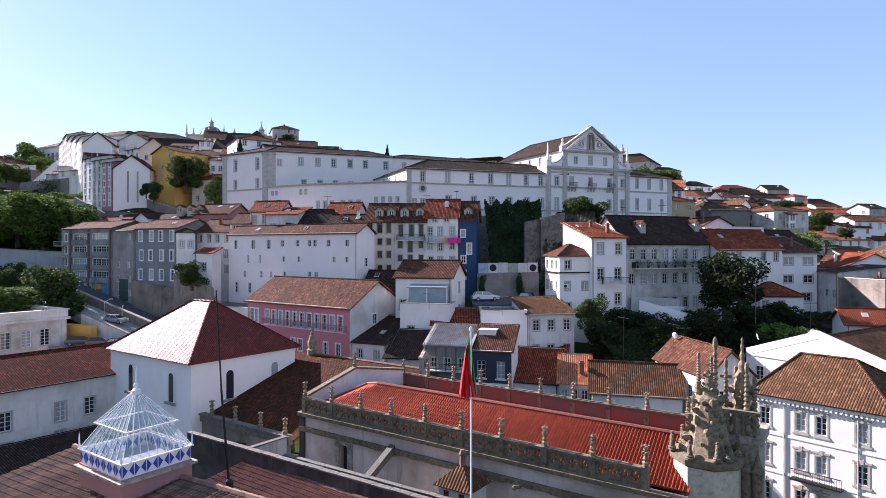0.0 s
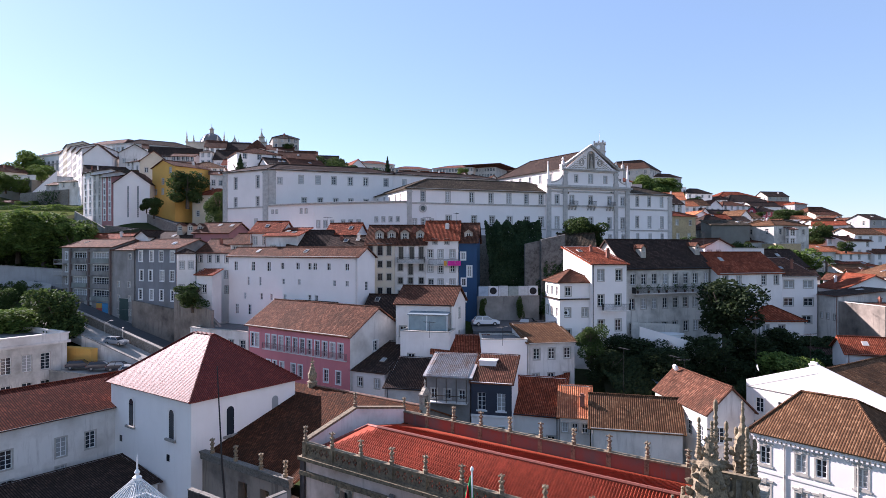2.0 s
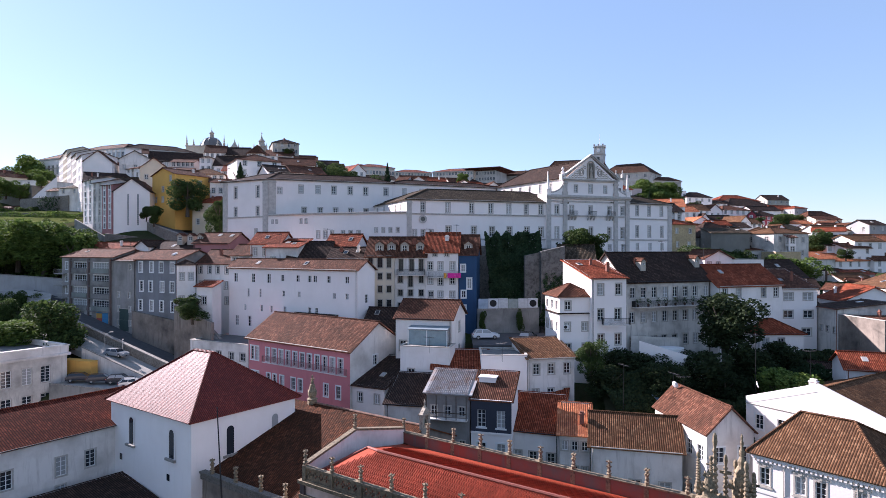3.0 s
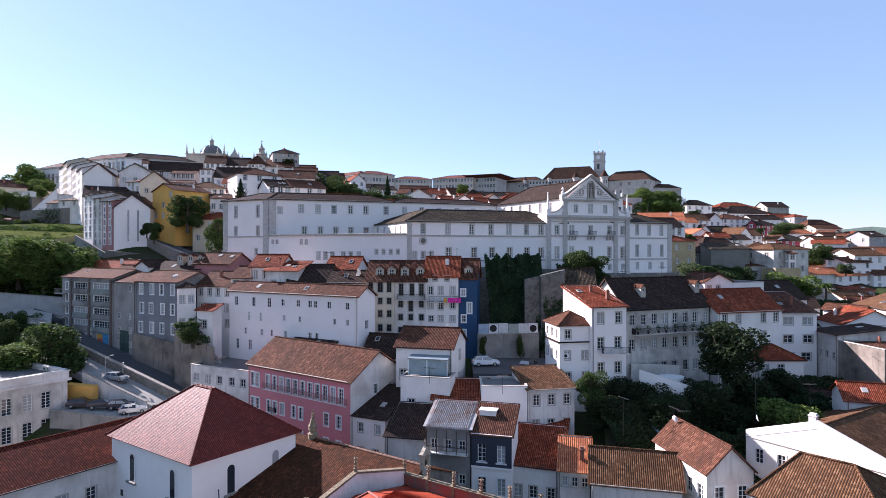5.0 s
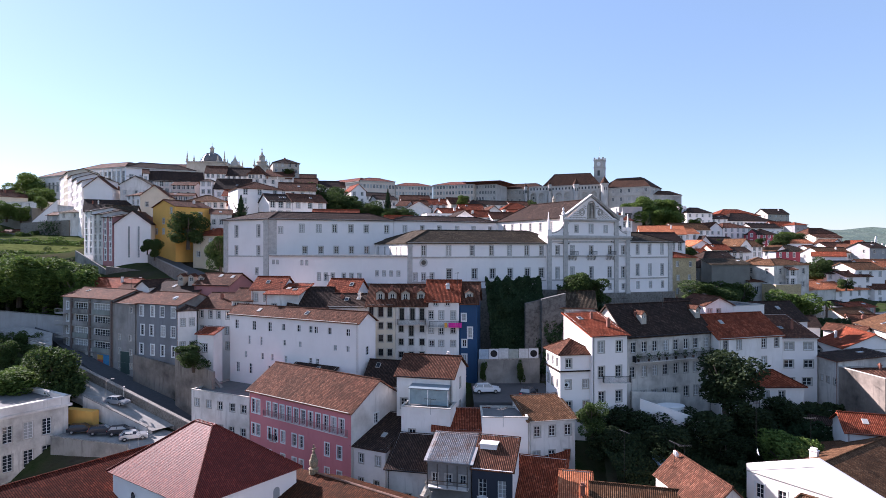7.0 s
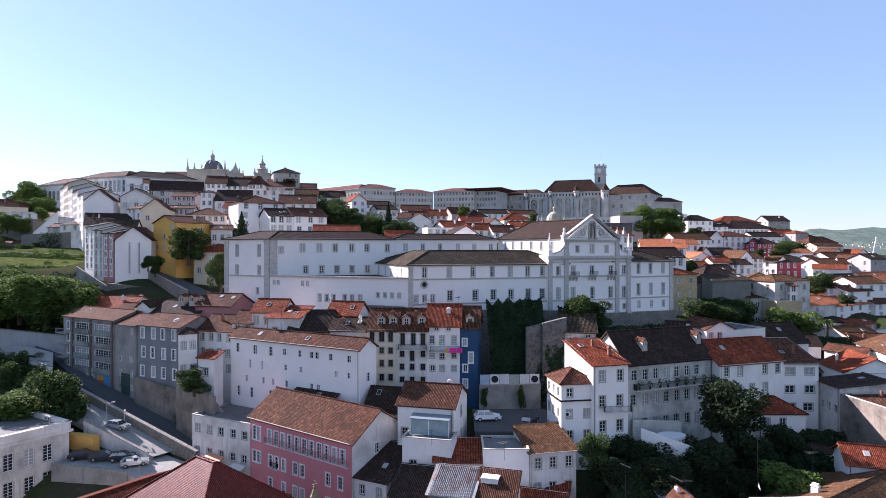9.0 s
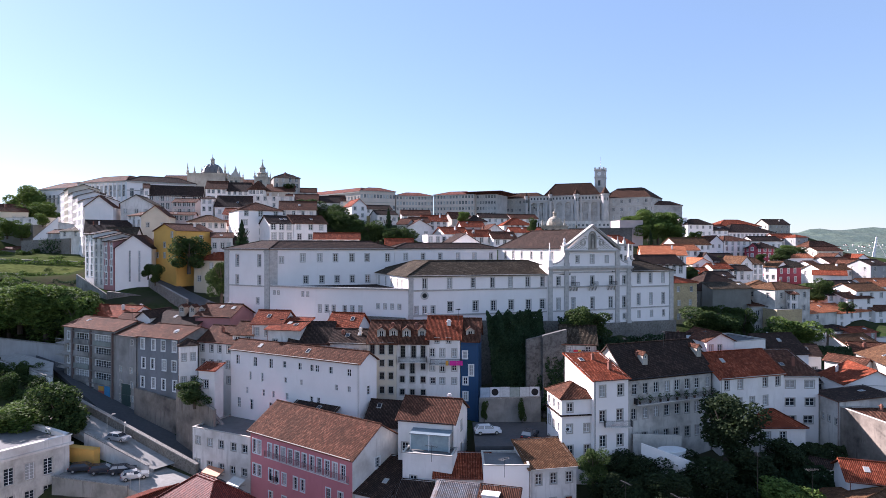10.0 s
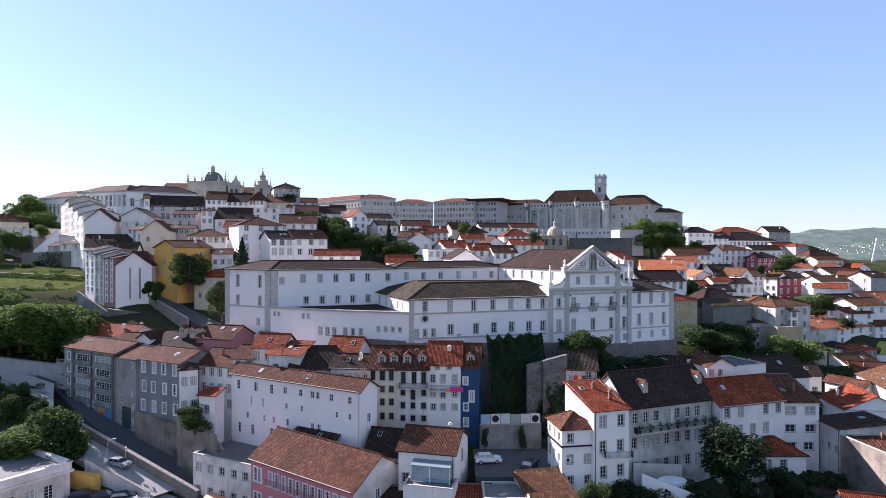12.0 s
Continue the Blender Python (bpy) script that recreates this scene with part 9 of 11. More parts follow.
# hilltop above the ochre house
house('tall white house with stacked balconies on the climbing street', -168.0, 262.0, -159.6, 251.3, 11.0, 63.5, 77.5, 'gx', 1.8, WHITE, T_OLD, (5, 4), win=(1.2, 1.7), skip=0, style='white', chim=1)
house('tall cream house with narrow balconies on the climbing street', -159.1, 250.6, -150.8, 239.9, 11.0, 61.0, 78.0, 'gx', 1.8, CREAM, T_DARK, (6, 4), win=(1.2, 1.7), skip=0, style='plain', chim=1)
house('tall white narrow house with many windows', -150.3, 239.2, -142.0, 228.5, 11.0, 57.0, 75.2, 'gx', 1.8, WORN, T_OLD, (6, 4), win=(1.2, 1.7), skip=0, style='white', chim=1)
house('tall stained house with enclosed balconies', -141.4, 227.8, -133.1, 217.1, 11.0, 53.0, 73.0, 'gx', 1.8, WHITE, T_DARK, (7, 4), win=(1.2, 1.7), skip=0, style='plain', chim=1)
house('tall white end house with shuttered windows', -132.6, 216.4, -124.3, 205.7, 11.0, 49.0, 70.6, 'gx', 1.8, CLEAN, T_OLD, (7, 4), win=(1.2, 1.7), skip=0, style='white', chim=1)
house('white gabled house wall without windows', -122.0, 203.0, -113.5, 205.0, 16.0, 61.1, 68.2, 'gy', 3.6, CLEAN, T_OLD, (0, 0))
house('pale grey gabled house with low roof', -112.6, 208.0, -102.8, 210.0, 14.0, 64.4, 69.7, 'gy', 2.9, WORN, T_LICHEN, (1, 3), left=(3, 2))
house('white house with stacked windows beside the cream gable', -104.8, 198.0, -98.4, 194.0, 9.0, 57.7, 64.7, 'gx', 1.3, WHITE, T_OLD, (4, 3), win=(0.8, 1.3))
house('cream gabled house with small attic window', -97.4, 192.0, -89.3, 194.0, 13.0, 59.1, 64.4, 'gy', 3.3, CREAM, T_OLD, (1, 2), chim=1)
house('long rose-brown palace with dark roof and pale end wall', -129.9, 263.0, -109.1, 270.0, 13.0, 70.2, 77.2, 'gx', 4.9, ROSEGREY, T_DARK, (2, 10), win=(1.6, 2.6), skip=0, name='palace', category='palace')
# Stands for the palace's sunlit gable end; the sun is put in as white.
house('sunlit pale end tower of the old palace', -131.6, 262.0, -129.6, 263.0, 9.0, 71.6, 80.3, 'gx', 2.2, CLEAN, T_OLD, (2, 1))
house('rose house with brown roof under the palace', -103.6, 228.0, -95.2, 229.0, 9.0, 66.5, 71.5, 'gx', 1.6, ROSEGREY, T_OLD, (2, 5), win=(1.1, 1.6))
house('pale rose house with shop fronts on the lane', -94.1, 204.0, -86.2, 206.0, 8.0, 62.5, 65.5, 'gx', 1.0, ROSEGREY, T_OLD, (1, 5), win=(1.0, 1.7), skip=0)
house('white house with pale hipped roof above the ochre house', -82.4, 192.0, -71.3, 195.0, 10.0, 59.6, 62.6, 'hip', 2.2, WHITE, T_BROWN, (1, 6))
house('small white tower house with flat cap', -92.0, 226.0, -87.5, 226.0, 7.0, 67.1, 72.8, 'hip', 0.9, CLEAN, T_DARK, (2, 2))
house('house with long dark roof beside rose terrace', -111.8, 186.0, -100.5, 192.0, 15.0, 56.0, 59.0, 'gx', 4.0, WORN, T_DARK, (1, 5), chim=2)
house('house with low brown roof stepping down to the gabled block', -102.3, 178.0, -93.6, 180.0, 12.0, 53.5, 56.5, 'gx', 3.9, WORN, T_LICHEN, (0, 0), chim=2)
house('white house with stacked loggias on the steep lane', -104.6, 174.0, -99.0, 169.0, 10.0, 45.4, 58.0, 'gx', 1.2, WHITE, T_DARK, (7, 2), win=(1.6, 1.5), skip=0, style='white')
house('pale grey tenement beside the rose house', -99.0, 169.0, -94.6, 166.0, 10.0, 43.3, 56.9, 'gx', 1.3, WORN, T_DARK, (7, 2), win=(0.9, 1.4), skip=0.1)
house('narrow rose house squeezed between pale blocks', -94.6, 166.0, -90.4, 163.5, 10.0, 43.4, 55.9, 'gx', 1.0, ROSE, T_DARK, (7, 2), win=(0.9, 1.4), skip=0, style='white')
house('white modern gabled block with recessed strips', -89.8, 163.0, -80.6, 164.5, 11.0, 43.2, 54.1, 'gy', 3.5, CLEAN, T_DARK, (0, 0), holes=rows_of(10.0, ((1.5, 0.5, 8.6, (0.37, 0.62)),)), style='bare', name='apartment_block', category='apartment block')
house('narrow cream house on the lane by the ochre house', -86.2, 176.0, -81.8, 177.0, 9.0, 48.3, 55.5, 'gx', 1.5, PALE, T_OLD, (3, 3), win=(0.8, 1.3))
house('ochre yellow house with tiled roof', -73.1, 163.0, -67.0, 172.0, 11.0, 50.4, 58.9, 'gx', 1.9, YELLOW, T_OLD, (2, 5), left=(3, 3), skip=0.5, chim=2)
house('cream house with orange tiled roof', -68.3, 163.0, -58.2, 161.0, 9.0, 43.9, 50.9, 'hip', 1.9, PALE, T_RED, (2, 3), skip=0, chim=1)
house('pale rose house beside the ochre house', -65.5, 168.0, -60.2, 170.0, 8.0, 52.6, 57.1, 'gx', 1.3, WORN, T_OLD, (1, 3))
house('white gabled house by the cedar with hipped dark roof', -62.2, 172.0, -58.3, 174.0, 9.0, 52.3, 55.3, 'hip', 2.3, WHITE, T_DARK, (1, 2))
house('tall white house with shallow hipped roof', -63.0, 183.0, -51.4, 190.0, 14.0, 54.6, 65.9, 'hip', 2.7, CLEAN, T_OLD, (4, 3), win=(1.1, 1.6), skip=0)
house('white balcony house with dark roof', -52.0, 178.0, -46.0, 182.0, 10.0, 55.7, 61.5, 'gx', 2.4, WHITE, T_DARK, (2, 3), win=(1.3, 2.0), skip=0)
house('white house with brown roof sharing a wall with balcony house', -45.9, 182.0, -36.9, 188.0, 10.0, 55.7, 61.7, 'gx', 2.6, WHITE, T_OLD, (2, 3), win=(1.2, 1.7), skip=0)
house('long low white pavilion with red roof', -36.2, 166.0, -23.9, 168.0, 6.0, 53.7, 56.7, 'gx', 1.6, WHITE, T_RED, (1, 4), skip=0)
house('pale house with broad brown roof on the upper slope', -56.7, 206.0, -44.7, 209.0, 12.0, 64.3, 67.4, 'gx', 3.2, WORN, T_OLD, (1, 4))
house('flat-roofed pale house on the upper slope', -72.8, 228.0, -58.1, 232.0, 11.0, 68.9, 73.8, 'flat', 0.5, WORN, GRAVEL, (2, 5), chim=2)
house('white upper house with dark hipped roof', -85.9, 224.0, -72.4, 226.0, 12.0, 65.5, 69.7, 'gx', 4.3, WHITE, T_DARK, (1, 4), chim=1)
house('white house with brown roof below the dome', -100.4, 252.0, -92.4, 254.0, 12.0, 73.4, 79.1, 'gx', 3.7, CLEAN, T_OLD, (2, 4), skip=0)
house('white house with dark roof below the bell towers', -92.4, 254.0, -83.3, 255.0, 12.0, 73.5, 78.3, 'gx', 4.0, WHITE, T_DARK, (2, 4), skip=0)
house('white house with hipped roof below the bell tower', -82.4, 252.0, -76.2, 252.0, 9.0, 75.8, 78.9, 'hip', 3.6, WHITE, T_OLD, (1, 4))
house('pale rose house row on the mid slope', -78.3, 212.0, -71.3, 213.0, 9.0, 63.1, 66.1, 'gx', 2.3, ROSEGREY, T_RED, (1, 3), chim=1)
house('white house row on the mid slope', -73.9, 200.0, -67.6, 201.0, 8.0, 57.8, 61.6, 'gx', 1.7, WHITE, T_RED, (2, 3))
house('white house with pale roof below the crest', -63.2, 238.0, -50.8, 240.0, 10.0, 70.1, 73.1, 'gx', 2.7, WHITE, T_OLD, (1, 4), chim=2)
house('long dark-roofed house on the crest', -61.0, 252.0, -44.6, 255.0, 10.0, 70.1, 73.4, 'gx', 3.0, WORN, T_DARK, (1, 4), chim=1)
house('grey old house with stepped roof on the crest', -74.7, 262.0, -64.1, 266.0, 13.0, 77.1, 85.0, 'hip', 2.6, DULL, T_DARK, (3, 4), left=(2, 2), win=(1.1, 1.8), chim=2)
house('low old house beside the crest house', -76.4, 256.0, -64.8, 258.0, 9.0, 75.1, 78.3, 'mono', 3.8, DULL, T_OLD, (1, 3))
house('red-roofed house behind the crest', -69.1, 275.0, -59.1, 277.0, 8.0, 76.7, 79.7, 'gx', 2.2, WORN, T_OLD, (1, 3))
house('cream house with yellow end wall on the crest', -53.5, 282.0, -46.7, 284.0, 9.0, 71.3, 76.3, 'gx', 2.8, CREAM, T_OLD, (2, 2))
house('white gabled house among trees', -40.4, 262.0, -34.3, 265.0, 13.0, 63.7, 72.6, 'gy', 3.0, CLEAN, T_RED, (3, 2), right=(3, 2), skip=0)
house('dark-roofed house beside the white gable', -28.8, 258.0, -20.3, 262.0, 10.0, 64.6, 68.5, 'gx', 2.0, WORN, T_DARK, (1, 3))
house('low dark flat-roofed range below the faculty', -39.1, 300.0, -26.5, 305.0, 10.0, 71.0, 73.6, 'gx', 2.2, WHITE, T_DARK, (1, 5))
house('low grey shed with rusted roof on the bastion', -145.2, 219.0, -138.1, 217.0, 6.0, 57.0, 59.5, 'gx', 1.2, GREY, T_OLD, (1, 2))
house('low pale shed with tiled roof on the bastion', -138.7, 216.0, -129.6, 213.0, 6.0, 57.4, 60.2, 'mono', 1.6, WORN, T_LICHEN, (1, 2))
house('flat grey garden house under the wood', -175.2, 236.0, -160.2, 233.0, 6.0, 58.4, 62.9, 'flat', 0.4, OLIVE, GRAVEL, (1, 4))
house('old arched garden house beside the bastion', -165.8, 224.0, -159.2, 223.0, 5.0, 48.6, 53.4, 'gx', 1.0, RUBBLE, T_OLD, (1, 1))
house('cream hip-roofed villa at the wood', -194.4, 262.0, -187.6, 270.0, 14.0, 64.7, 70.2, 'gx', 3.4, CREAM, T_OLD, (1, 3), chim=1)
house('flat-roofed terrace house at the wood', -185.5, 250.0, -164.5, 245.0, 8.0, 63.4, 66.4, 'flat', 0.5, WORN, GRAVEL, (1, 5))

# centre crest
house('white gabled house with brown roof behind the college', -12.9, 212.0, -4.5, 214.0, 10.0, 56.9, 61.7, 'gy', 2.4, WHITE, T_OLD, (1, 2))
house('low brown-roofed house beside the gable', -16.9, 214.0, -13.2, 213.0, 9.0, 58.1, 62.6, 'gx', 2.0, WORN, T_OLD, (1, 2))
house('white house with pale roof below the faculty', -18.4, 262.0, -6.0, 264.0, 9.0, 65.4, 68.4, 'gx', 2.5, CLEAN, T_OLD, (1, 4), chim=1)
house('white house with red roof and chimneys below the faculty', -8.2, 238.0, 1.3, 240.0, 9.0, 60.7, 64.8, 'gx', 2.5, WHITE, T_RED, (2, 4), chim=2)
house('flat white terrace house with parapet', -5.2, 186.0, 2.9, 188.0, 8.0, 55.0, 58.1, 'flat', 0.5, CLEAN, GRAVEL, (1, 4))
house('weathered house with red roof turned to the lane', 0.3, 204.0, 8.9, 208.0, 10.0, 56.0, 59.0, 'gx', 2.3, WORN, T_RED, (1, 3), chim=1)
house('white gabled house behind the college', 2.0, 173.0, 10.4, 175.0, 12.0, 52.7, 55.7, 'gy', 2.6, CLEAN, T_DARK, (1, 2))
house('grey old house with rust roof', 3.4, 262.0, 12.5, 266.0, 9.0, 63.9, 66.9, 'gx', 3.0, DULL, T_OLD, (1, 3), chim=1)
house('dark-roofed house with dormer below the faculty', 9.4, 250.0, 18.0, 252.0, 9.0, 62.2, 65.2, 'hip', 2.8, WORN, T_DARK, (1, 3))
house('long white house with dark roof under the palace', 17.6, 292.0, 33.2, 296.0, 9.0, 65.8, 68.8, 'gx', 2.2, WHITE, T_DARK, (1, 5))
house('white house with dark roof under the palace', 33.0, 294.0, 46.7, 298.0, 9.0, 65.6, 68.6, 'gx', 2.2, WHITE, T_OLD, (1, 4))
house('white house with bright red roof and two storeys', 24.7, 248.0, 36.5, 250.0, 10.0, 58.6, 63.7, 'hip', 2.8, CLEAN, T_RED, (2, 5), skip=0)
house('brown gabled roof house in the jumble', 14.0, 216.0, 22.7, 218.0, 10.0, 56.6, 59.6, 'gy', 3.1, WORN, T_OLD, (1, 2), chim=1)
house('small house with red roof in the jumble', 8.6, 200.0, 16.5, 202.0, 8.0, 55.0, 58.0, 'gx', 2.2, WHITE, T_RED, (1, 3), chim=1)
house('small white house with brown roof in the jumble', 16.3, 198.0, 24.2, 200.0, 8.0, 54.2, 57.2, 'gx', 2.3, WHITE, T_OLD, (1, 3))
house('white house with low red roof behind the nave', 25.1, 222.0, 37.1, 224.0, 9.0, 56.9, 59.9, 'gx', 2.0, WHITE, T_RED, (1, 4), chim=1)
house('small orange-roofed house above the college wing', -16.3, 168.0, -8.9, 169.0, 6.0, 51.8, 54.8, 'gx', 1.9, WHITE, T_RED, (1, 3))
house('grey gabled house above the conifer', -12.6, 228.0, -5.7, 230.0, 8.0, 60.9, 63.9, 'gx', 2.1, GREY, T_OLD, (1, 3))
house('rose house with rust roof in the jumble', 6.8, 228.0, 15.5, 230.0, 8.0, 59.2, 62.2, 'gx', 2.1, ROSEGREY, T_RED, (1, 3))

# behind the college church
house('white house with red roof beside the church', 50.7, 170.0, 54.2, 172.0, 11.0, 49.4, 55.5, 'gx', 2.3, CLEAN, T_RED, (2, 2))
house('white house with broad orange roof', 64.0, 194.0, 77.2, 191.0, 13.0, 48.9, 51.9, 'gx', 2.9, CLEAN, T_BRIGHT, (1, 5), chim=1)
house('white terraced house with dark roof', 56.7, 172.0, 70.2, 175.0, 10.0, 46.3, 49.3, 'gx', 2.7, CLEAN, T_DARK, (2, 6), chim=2)
house('pale yellow tower house with orange hipped roof', 60.1, 158.0, 67.9, 161.0, 8.0, 34.1, 45.0, 'hip', 1.3, OCHRE_STONE, T_RED, (3, 2), win=(0.8, 1.3), skip=0)
house('large dark olive house with dark hipped roof', 74.4, 174.0, 91.9, 178.0, 16.0, 32.0, 41.9, 'hip', 4.5, OLIVE, T_DARK, (2, 3), win=(1.4, 1.9))
house('dark lean-to against the olive house', 74.4, 166.0, 86.1, 168.0, 5.0, 39.9, 42.9, 'mono', 1.4, OLIVE, T_LICHEN, (0, 0))
house('cream house with brown hipped roof', 86.4, 172.0, 94.1, 169.0, 11.0, 31.1, 42.9, 'hip', 1.7, STREAKED, T_BROWN, (3, 3))
house('stained white and ochre stone house with terracotta roof', 90.6, 164.0, 103.8, 170.0, 10.0, 31.5, 42.8, 'hip', 1.5, STREAKED, T_BROWN, (3, 3), chim=2, skip=0)
house('white villa with long orange roof', 116.1, 177.0, 133.6, 186.0, 12.0, 29.6, 34.8, 'gx', 2.1, CLEAN, T_BRIGHT, (2, 4), chim=1, skip=0)
house('streaked old wing of the orange-roofed villa', 104.4, 171.0, 115.9, 176.8, 12.0, 29.5, 35.5, 'gx', 2.0, STREAKED, T_BRIGHT, (2, 2), win=(0.9, 1.2))
house('deep red house with white windows and tall chimneys', 135.8, 244.0, 156.2, 254.0, 12.0, 35.5, 46.1, 'hip', 2.6, RED, T_LICHEN, (3, 5), win=(1.3, 1.9), chim=3, skip=0, name='red_house', style='white')
# Added white block: paints in the lit left side of the red house.
house('white wing beside the deep red house', 132.4, 248.0, 135.6, 244.0, 11.0, 37.6, 46.3, 'gx', 2.2, CLEAN, T_BROWN, (3, 2))
house('wide white palace with shallow dark roof', 160.3, 337.0, 190.8, 345.0, 20.0, 58.5, 62.9, 'hip', 4.8, CLEAN, T_DARK, (1, 12), win=(1.2, 2.0), skip=0, name='palace', category='palace')
house('white corner pavilion of the wide palace', 146.9, 336.0, 160.0, 337.0, 16.0, 58.5, 63.9, 'hip', 2.5, CLEAN, T_DARK, (2, 4))
house('red-roofed upper wing of the palace', 163.8, 357.0, 190.7, 360.0, 18.0, 64.1, 67.1, 'hip', 4.1, CLEAN, T_RED, (1, 8))
house('white three-storey palace with rows of windows', 136.4, 292.0, 153.6, 298.0, 15.0, 48.7, 57.5, 'hip', 2.6, CLEAN, T_OLD, (3, 5), win=(1.2, 2.0), skip=0, name='palace', category='palace')
house('pale stuccoed end house of the three-storey palace', 128.6, 290.0, 136.1, 292.0, 14.0, 48.7, 57.0, 'gy', 3.0, CLEAN, T_OLD, (2, 2), skip=0)
house('dark-roofed range beside the palace', 153.8, 298.0, 170.4, 302.0, 9.0, 52.8, 57.6, 'gx', 2.3, CLEAN, T_DARK, (1, 5))
house('grey stone house with gable and chimneys', 198.3, 366.0, 212.6, 368.0, 13.0, 62.2, 68.4, 'gx', 3.4, DULL, T_DARK, (2, 4), chim=2)
house('crimson house with tiled roof', 148.5, 284.0, 158.7, 285.0, 10.0, 48.9, 54.0, 'hip', 2.7, RED, T_DARK, (2, 4), skip=0, style='white')
house('crimson gabled wing of the tiled house', 145.5, 286.0, 148.3, 284.0, 9.0, 48.9, 54.8, 'gy', 1.6, RED, T_DARK, (2, 1), style='white')
house('white tower-like town house', 132.3, 336.0, 136.8, 337.0, 8.0, 61.7, 70.8, 'flat', 0.5, CLEAN, GRAVEL, (2, 2))
house('dark-roofed white town house under the trees', 135.1, 332.0, 151.0, 336.0, 11.0, 60.3, 67.2, 'hip', 3.1, CLEAN, T_DARK, (2, 4))
house('white town house with pale brown roof', 101.6, 262.0, 118.5, 266.0, 11.0, 49.4, 55.6, 'gx', 3.0, CLEAN, T_BROWN, (2, 6), skip=0)
house('low house with orange roof in the lane', 88.8, 236.0, 101.5, 238.0, 9.0, 50.0, 53.3, 'gx', 2.2, CLEAN, T_BRIGHT, (1, 4))
house('white gabled town house with dark side roof', 99.7, 234.0, 105.5, 235.0, 12.0, 43.4, 49.1, 'gy', 3.1, CLEAN, T_DARK, (2, 2))
house('grey-walled house with dark roof behind the gable', 106.2, 236.0, 116.7, 238.0, 10.0, 43.3, 49.3, 'gx', 2.6, GREY, T_DARK, (2, 4), chim=1)
house('white house with orange roof and small windows', 92.1, 222.0, 100.5, 224.0, 9.0, 42.7, 48.2, 'gy', 2.1, CLEAN, T_BRIGHT, (2, 2))
house('small house with red roof and cream wall', 95.1, 212.0, 102.4, 213.0, 7.0, 43.9, 46.9, 'gx', 1.7, CREAM, T_RED, (1, 3))
house('white house with dark red lean-to roof', 84.3, 208.0, 93.0, 209.0, 8.0, 42.2, 45.3, 'gx', 1.8, CLEAN, T_RED, (1, 4))
house('white tall gabled house with brown roof', 111.9, 226.0, 117.4, 228.0, 10.0, 41.5, 48.3, 'gy', 2.6, CLEAN, T_BROWN, (3, 1))
house('white house with brown roof and rows of windows', 117.5, 228.0, 122.0, 229.0, 10.0, 41.3, 48.0, 'gx', 2.3, CLEAN, T_BROWN, (3, 2))
house('low stained house with dark roof', 101.9, 212.0, 109.3, 213.0, 8.0, 42.3, 46.1, 'gx', 1.7, WHITE, T_DARK, (2, 3))
house('white town house beside the deep red house', 154.0, 250.0, 159.1, 252.0, 9.0, 41.9, 46.8, 'gx', 1.8, CLEAN, T_OLD, (2, 2))
house('long white wall with red tiled roof', 131.8, 214.0, 140.3, 208.8, 8.0, 39.6, 44.6, 'gx', 1.4, WHITE, T_RED, (1, 4))
house('brown-roofed house row below the valley', 145.8, 232.0, 161.6, 236.0, 9.0, 42.2, 45.7, 'gx', 2.0, WHITE, T_BROWN, (1, 5), chim=1)
house('white house with long brown roof and gable', 169.1, 262.0, 182.7, 266.0, 11.0, 42.5, 47.4, 'gx', 2.6, CLEAN, T_OLD, (2, 3))
house('white gabled house with brown roof down the slope', 164.8, 240.0, 172.9, 243.0, 10.0, 41.3, 45.4, 'gy', 3.6, CLEAN, T_OLD, (1, 2))
house('grey house under dark roof near the valley', 162.4, 228.0, 170.5, 230.0, 10.0, 40.9, 47.6, 'gx', 2.0, GREY, T_DARK, (2, 2))
house('rusty-roofed house on the far spur', 182.9, 300.0, 199.7, 304.0, 9.0, 51.3, 54.7, 'hip', 2.9, WHITE, T_OLD, (1, 4), chim=1)
house('white house with red roof on the far spur', 175.9, 318.0, 188.5, 320.0, 9.0, 54.7, 59.2, 'gx', 2.5, CLEAN, T_RED, (2, 4), chim=1)
house('blue-grey house on the far spur', 183.2, 312.0, 190.9, 314.0, 9.0, 51.2, 59.7, 'hip', 1.3, GREY, T_RED, (2, 2))
house('brown-roofed house on the valley edge', 180.6, 290.0, 195.9, 294.0, 9.0, 49.3, 52.8, 'gx', 1.9, CREAM, T_OLD, (1, 4))
house('white gabled house with red tiles on the far spur', 196.1, 285.0, 204.2, 287.0, 9.0, 43.0, 48.9, 'gy', 2.2, CLEAN, T_RED, (2, 2))
house('beige house with brown roof on the far spur', 188.0, 260.0, 195.5, 258.0, 9.0, 39.0, 45.5, 'gx', 2.0, BEIGE, T_BROWN, (2, 2), chim=1)
house('white gabled house with weathered tiles on the far spur', 177.6, 275.0, 185.4, 277.0, 10.0, 43.5, 49.1, 'gy', 2.4, CLEAN, T_OLD, (2, 2))
house('low white house with orange roof on the far spur', 206.5, 276.0, 216.0, 274.0, 8.0, 40.0, 45.0, 'gx', 2.0, CLEAN, T_BRIGHT, (1, 3))
house('low pale house on the valley edge', 186.0, 276.0, 196.9, 279.0, 8.0, 43.9, 47.0, 'gx', 2.0, CLEAN, T_RED, (1, 3))
house('orange-roofed house on the valley edge', 152.7, 268.0, 166.6, 270.0, 8.0, 45.2, 49.7, 'gx', 1.7, CLEAN, T_BRIGHT, (1, 4))
house('dark-roofed house in the hollow', 129.6, 198.0, 141.0, 201.0, 10.0, 37.7, 40.7, 'gx', 2.3, WHITE, T_DARK, (1, 4))
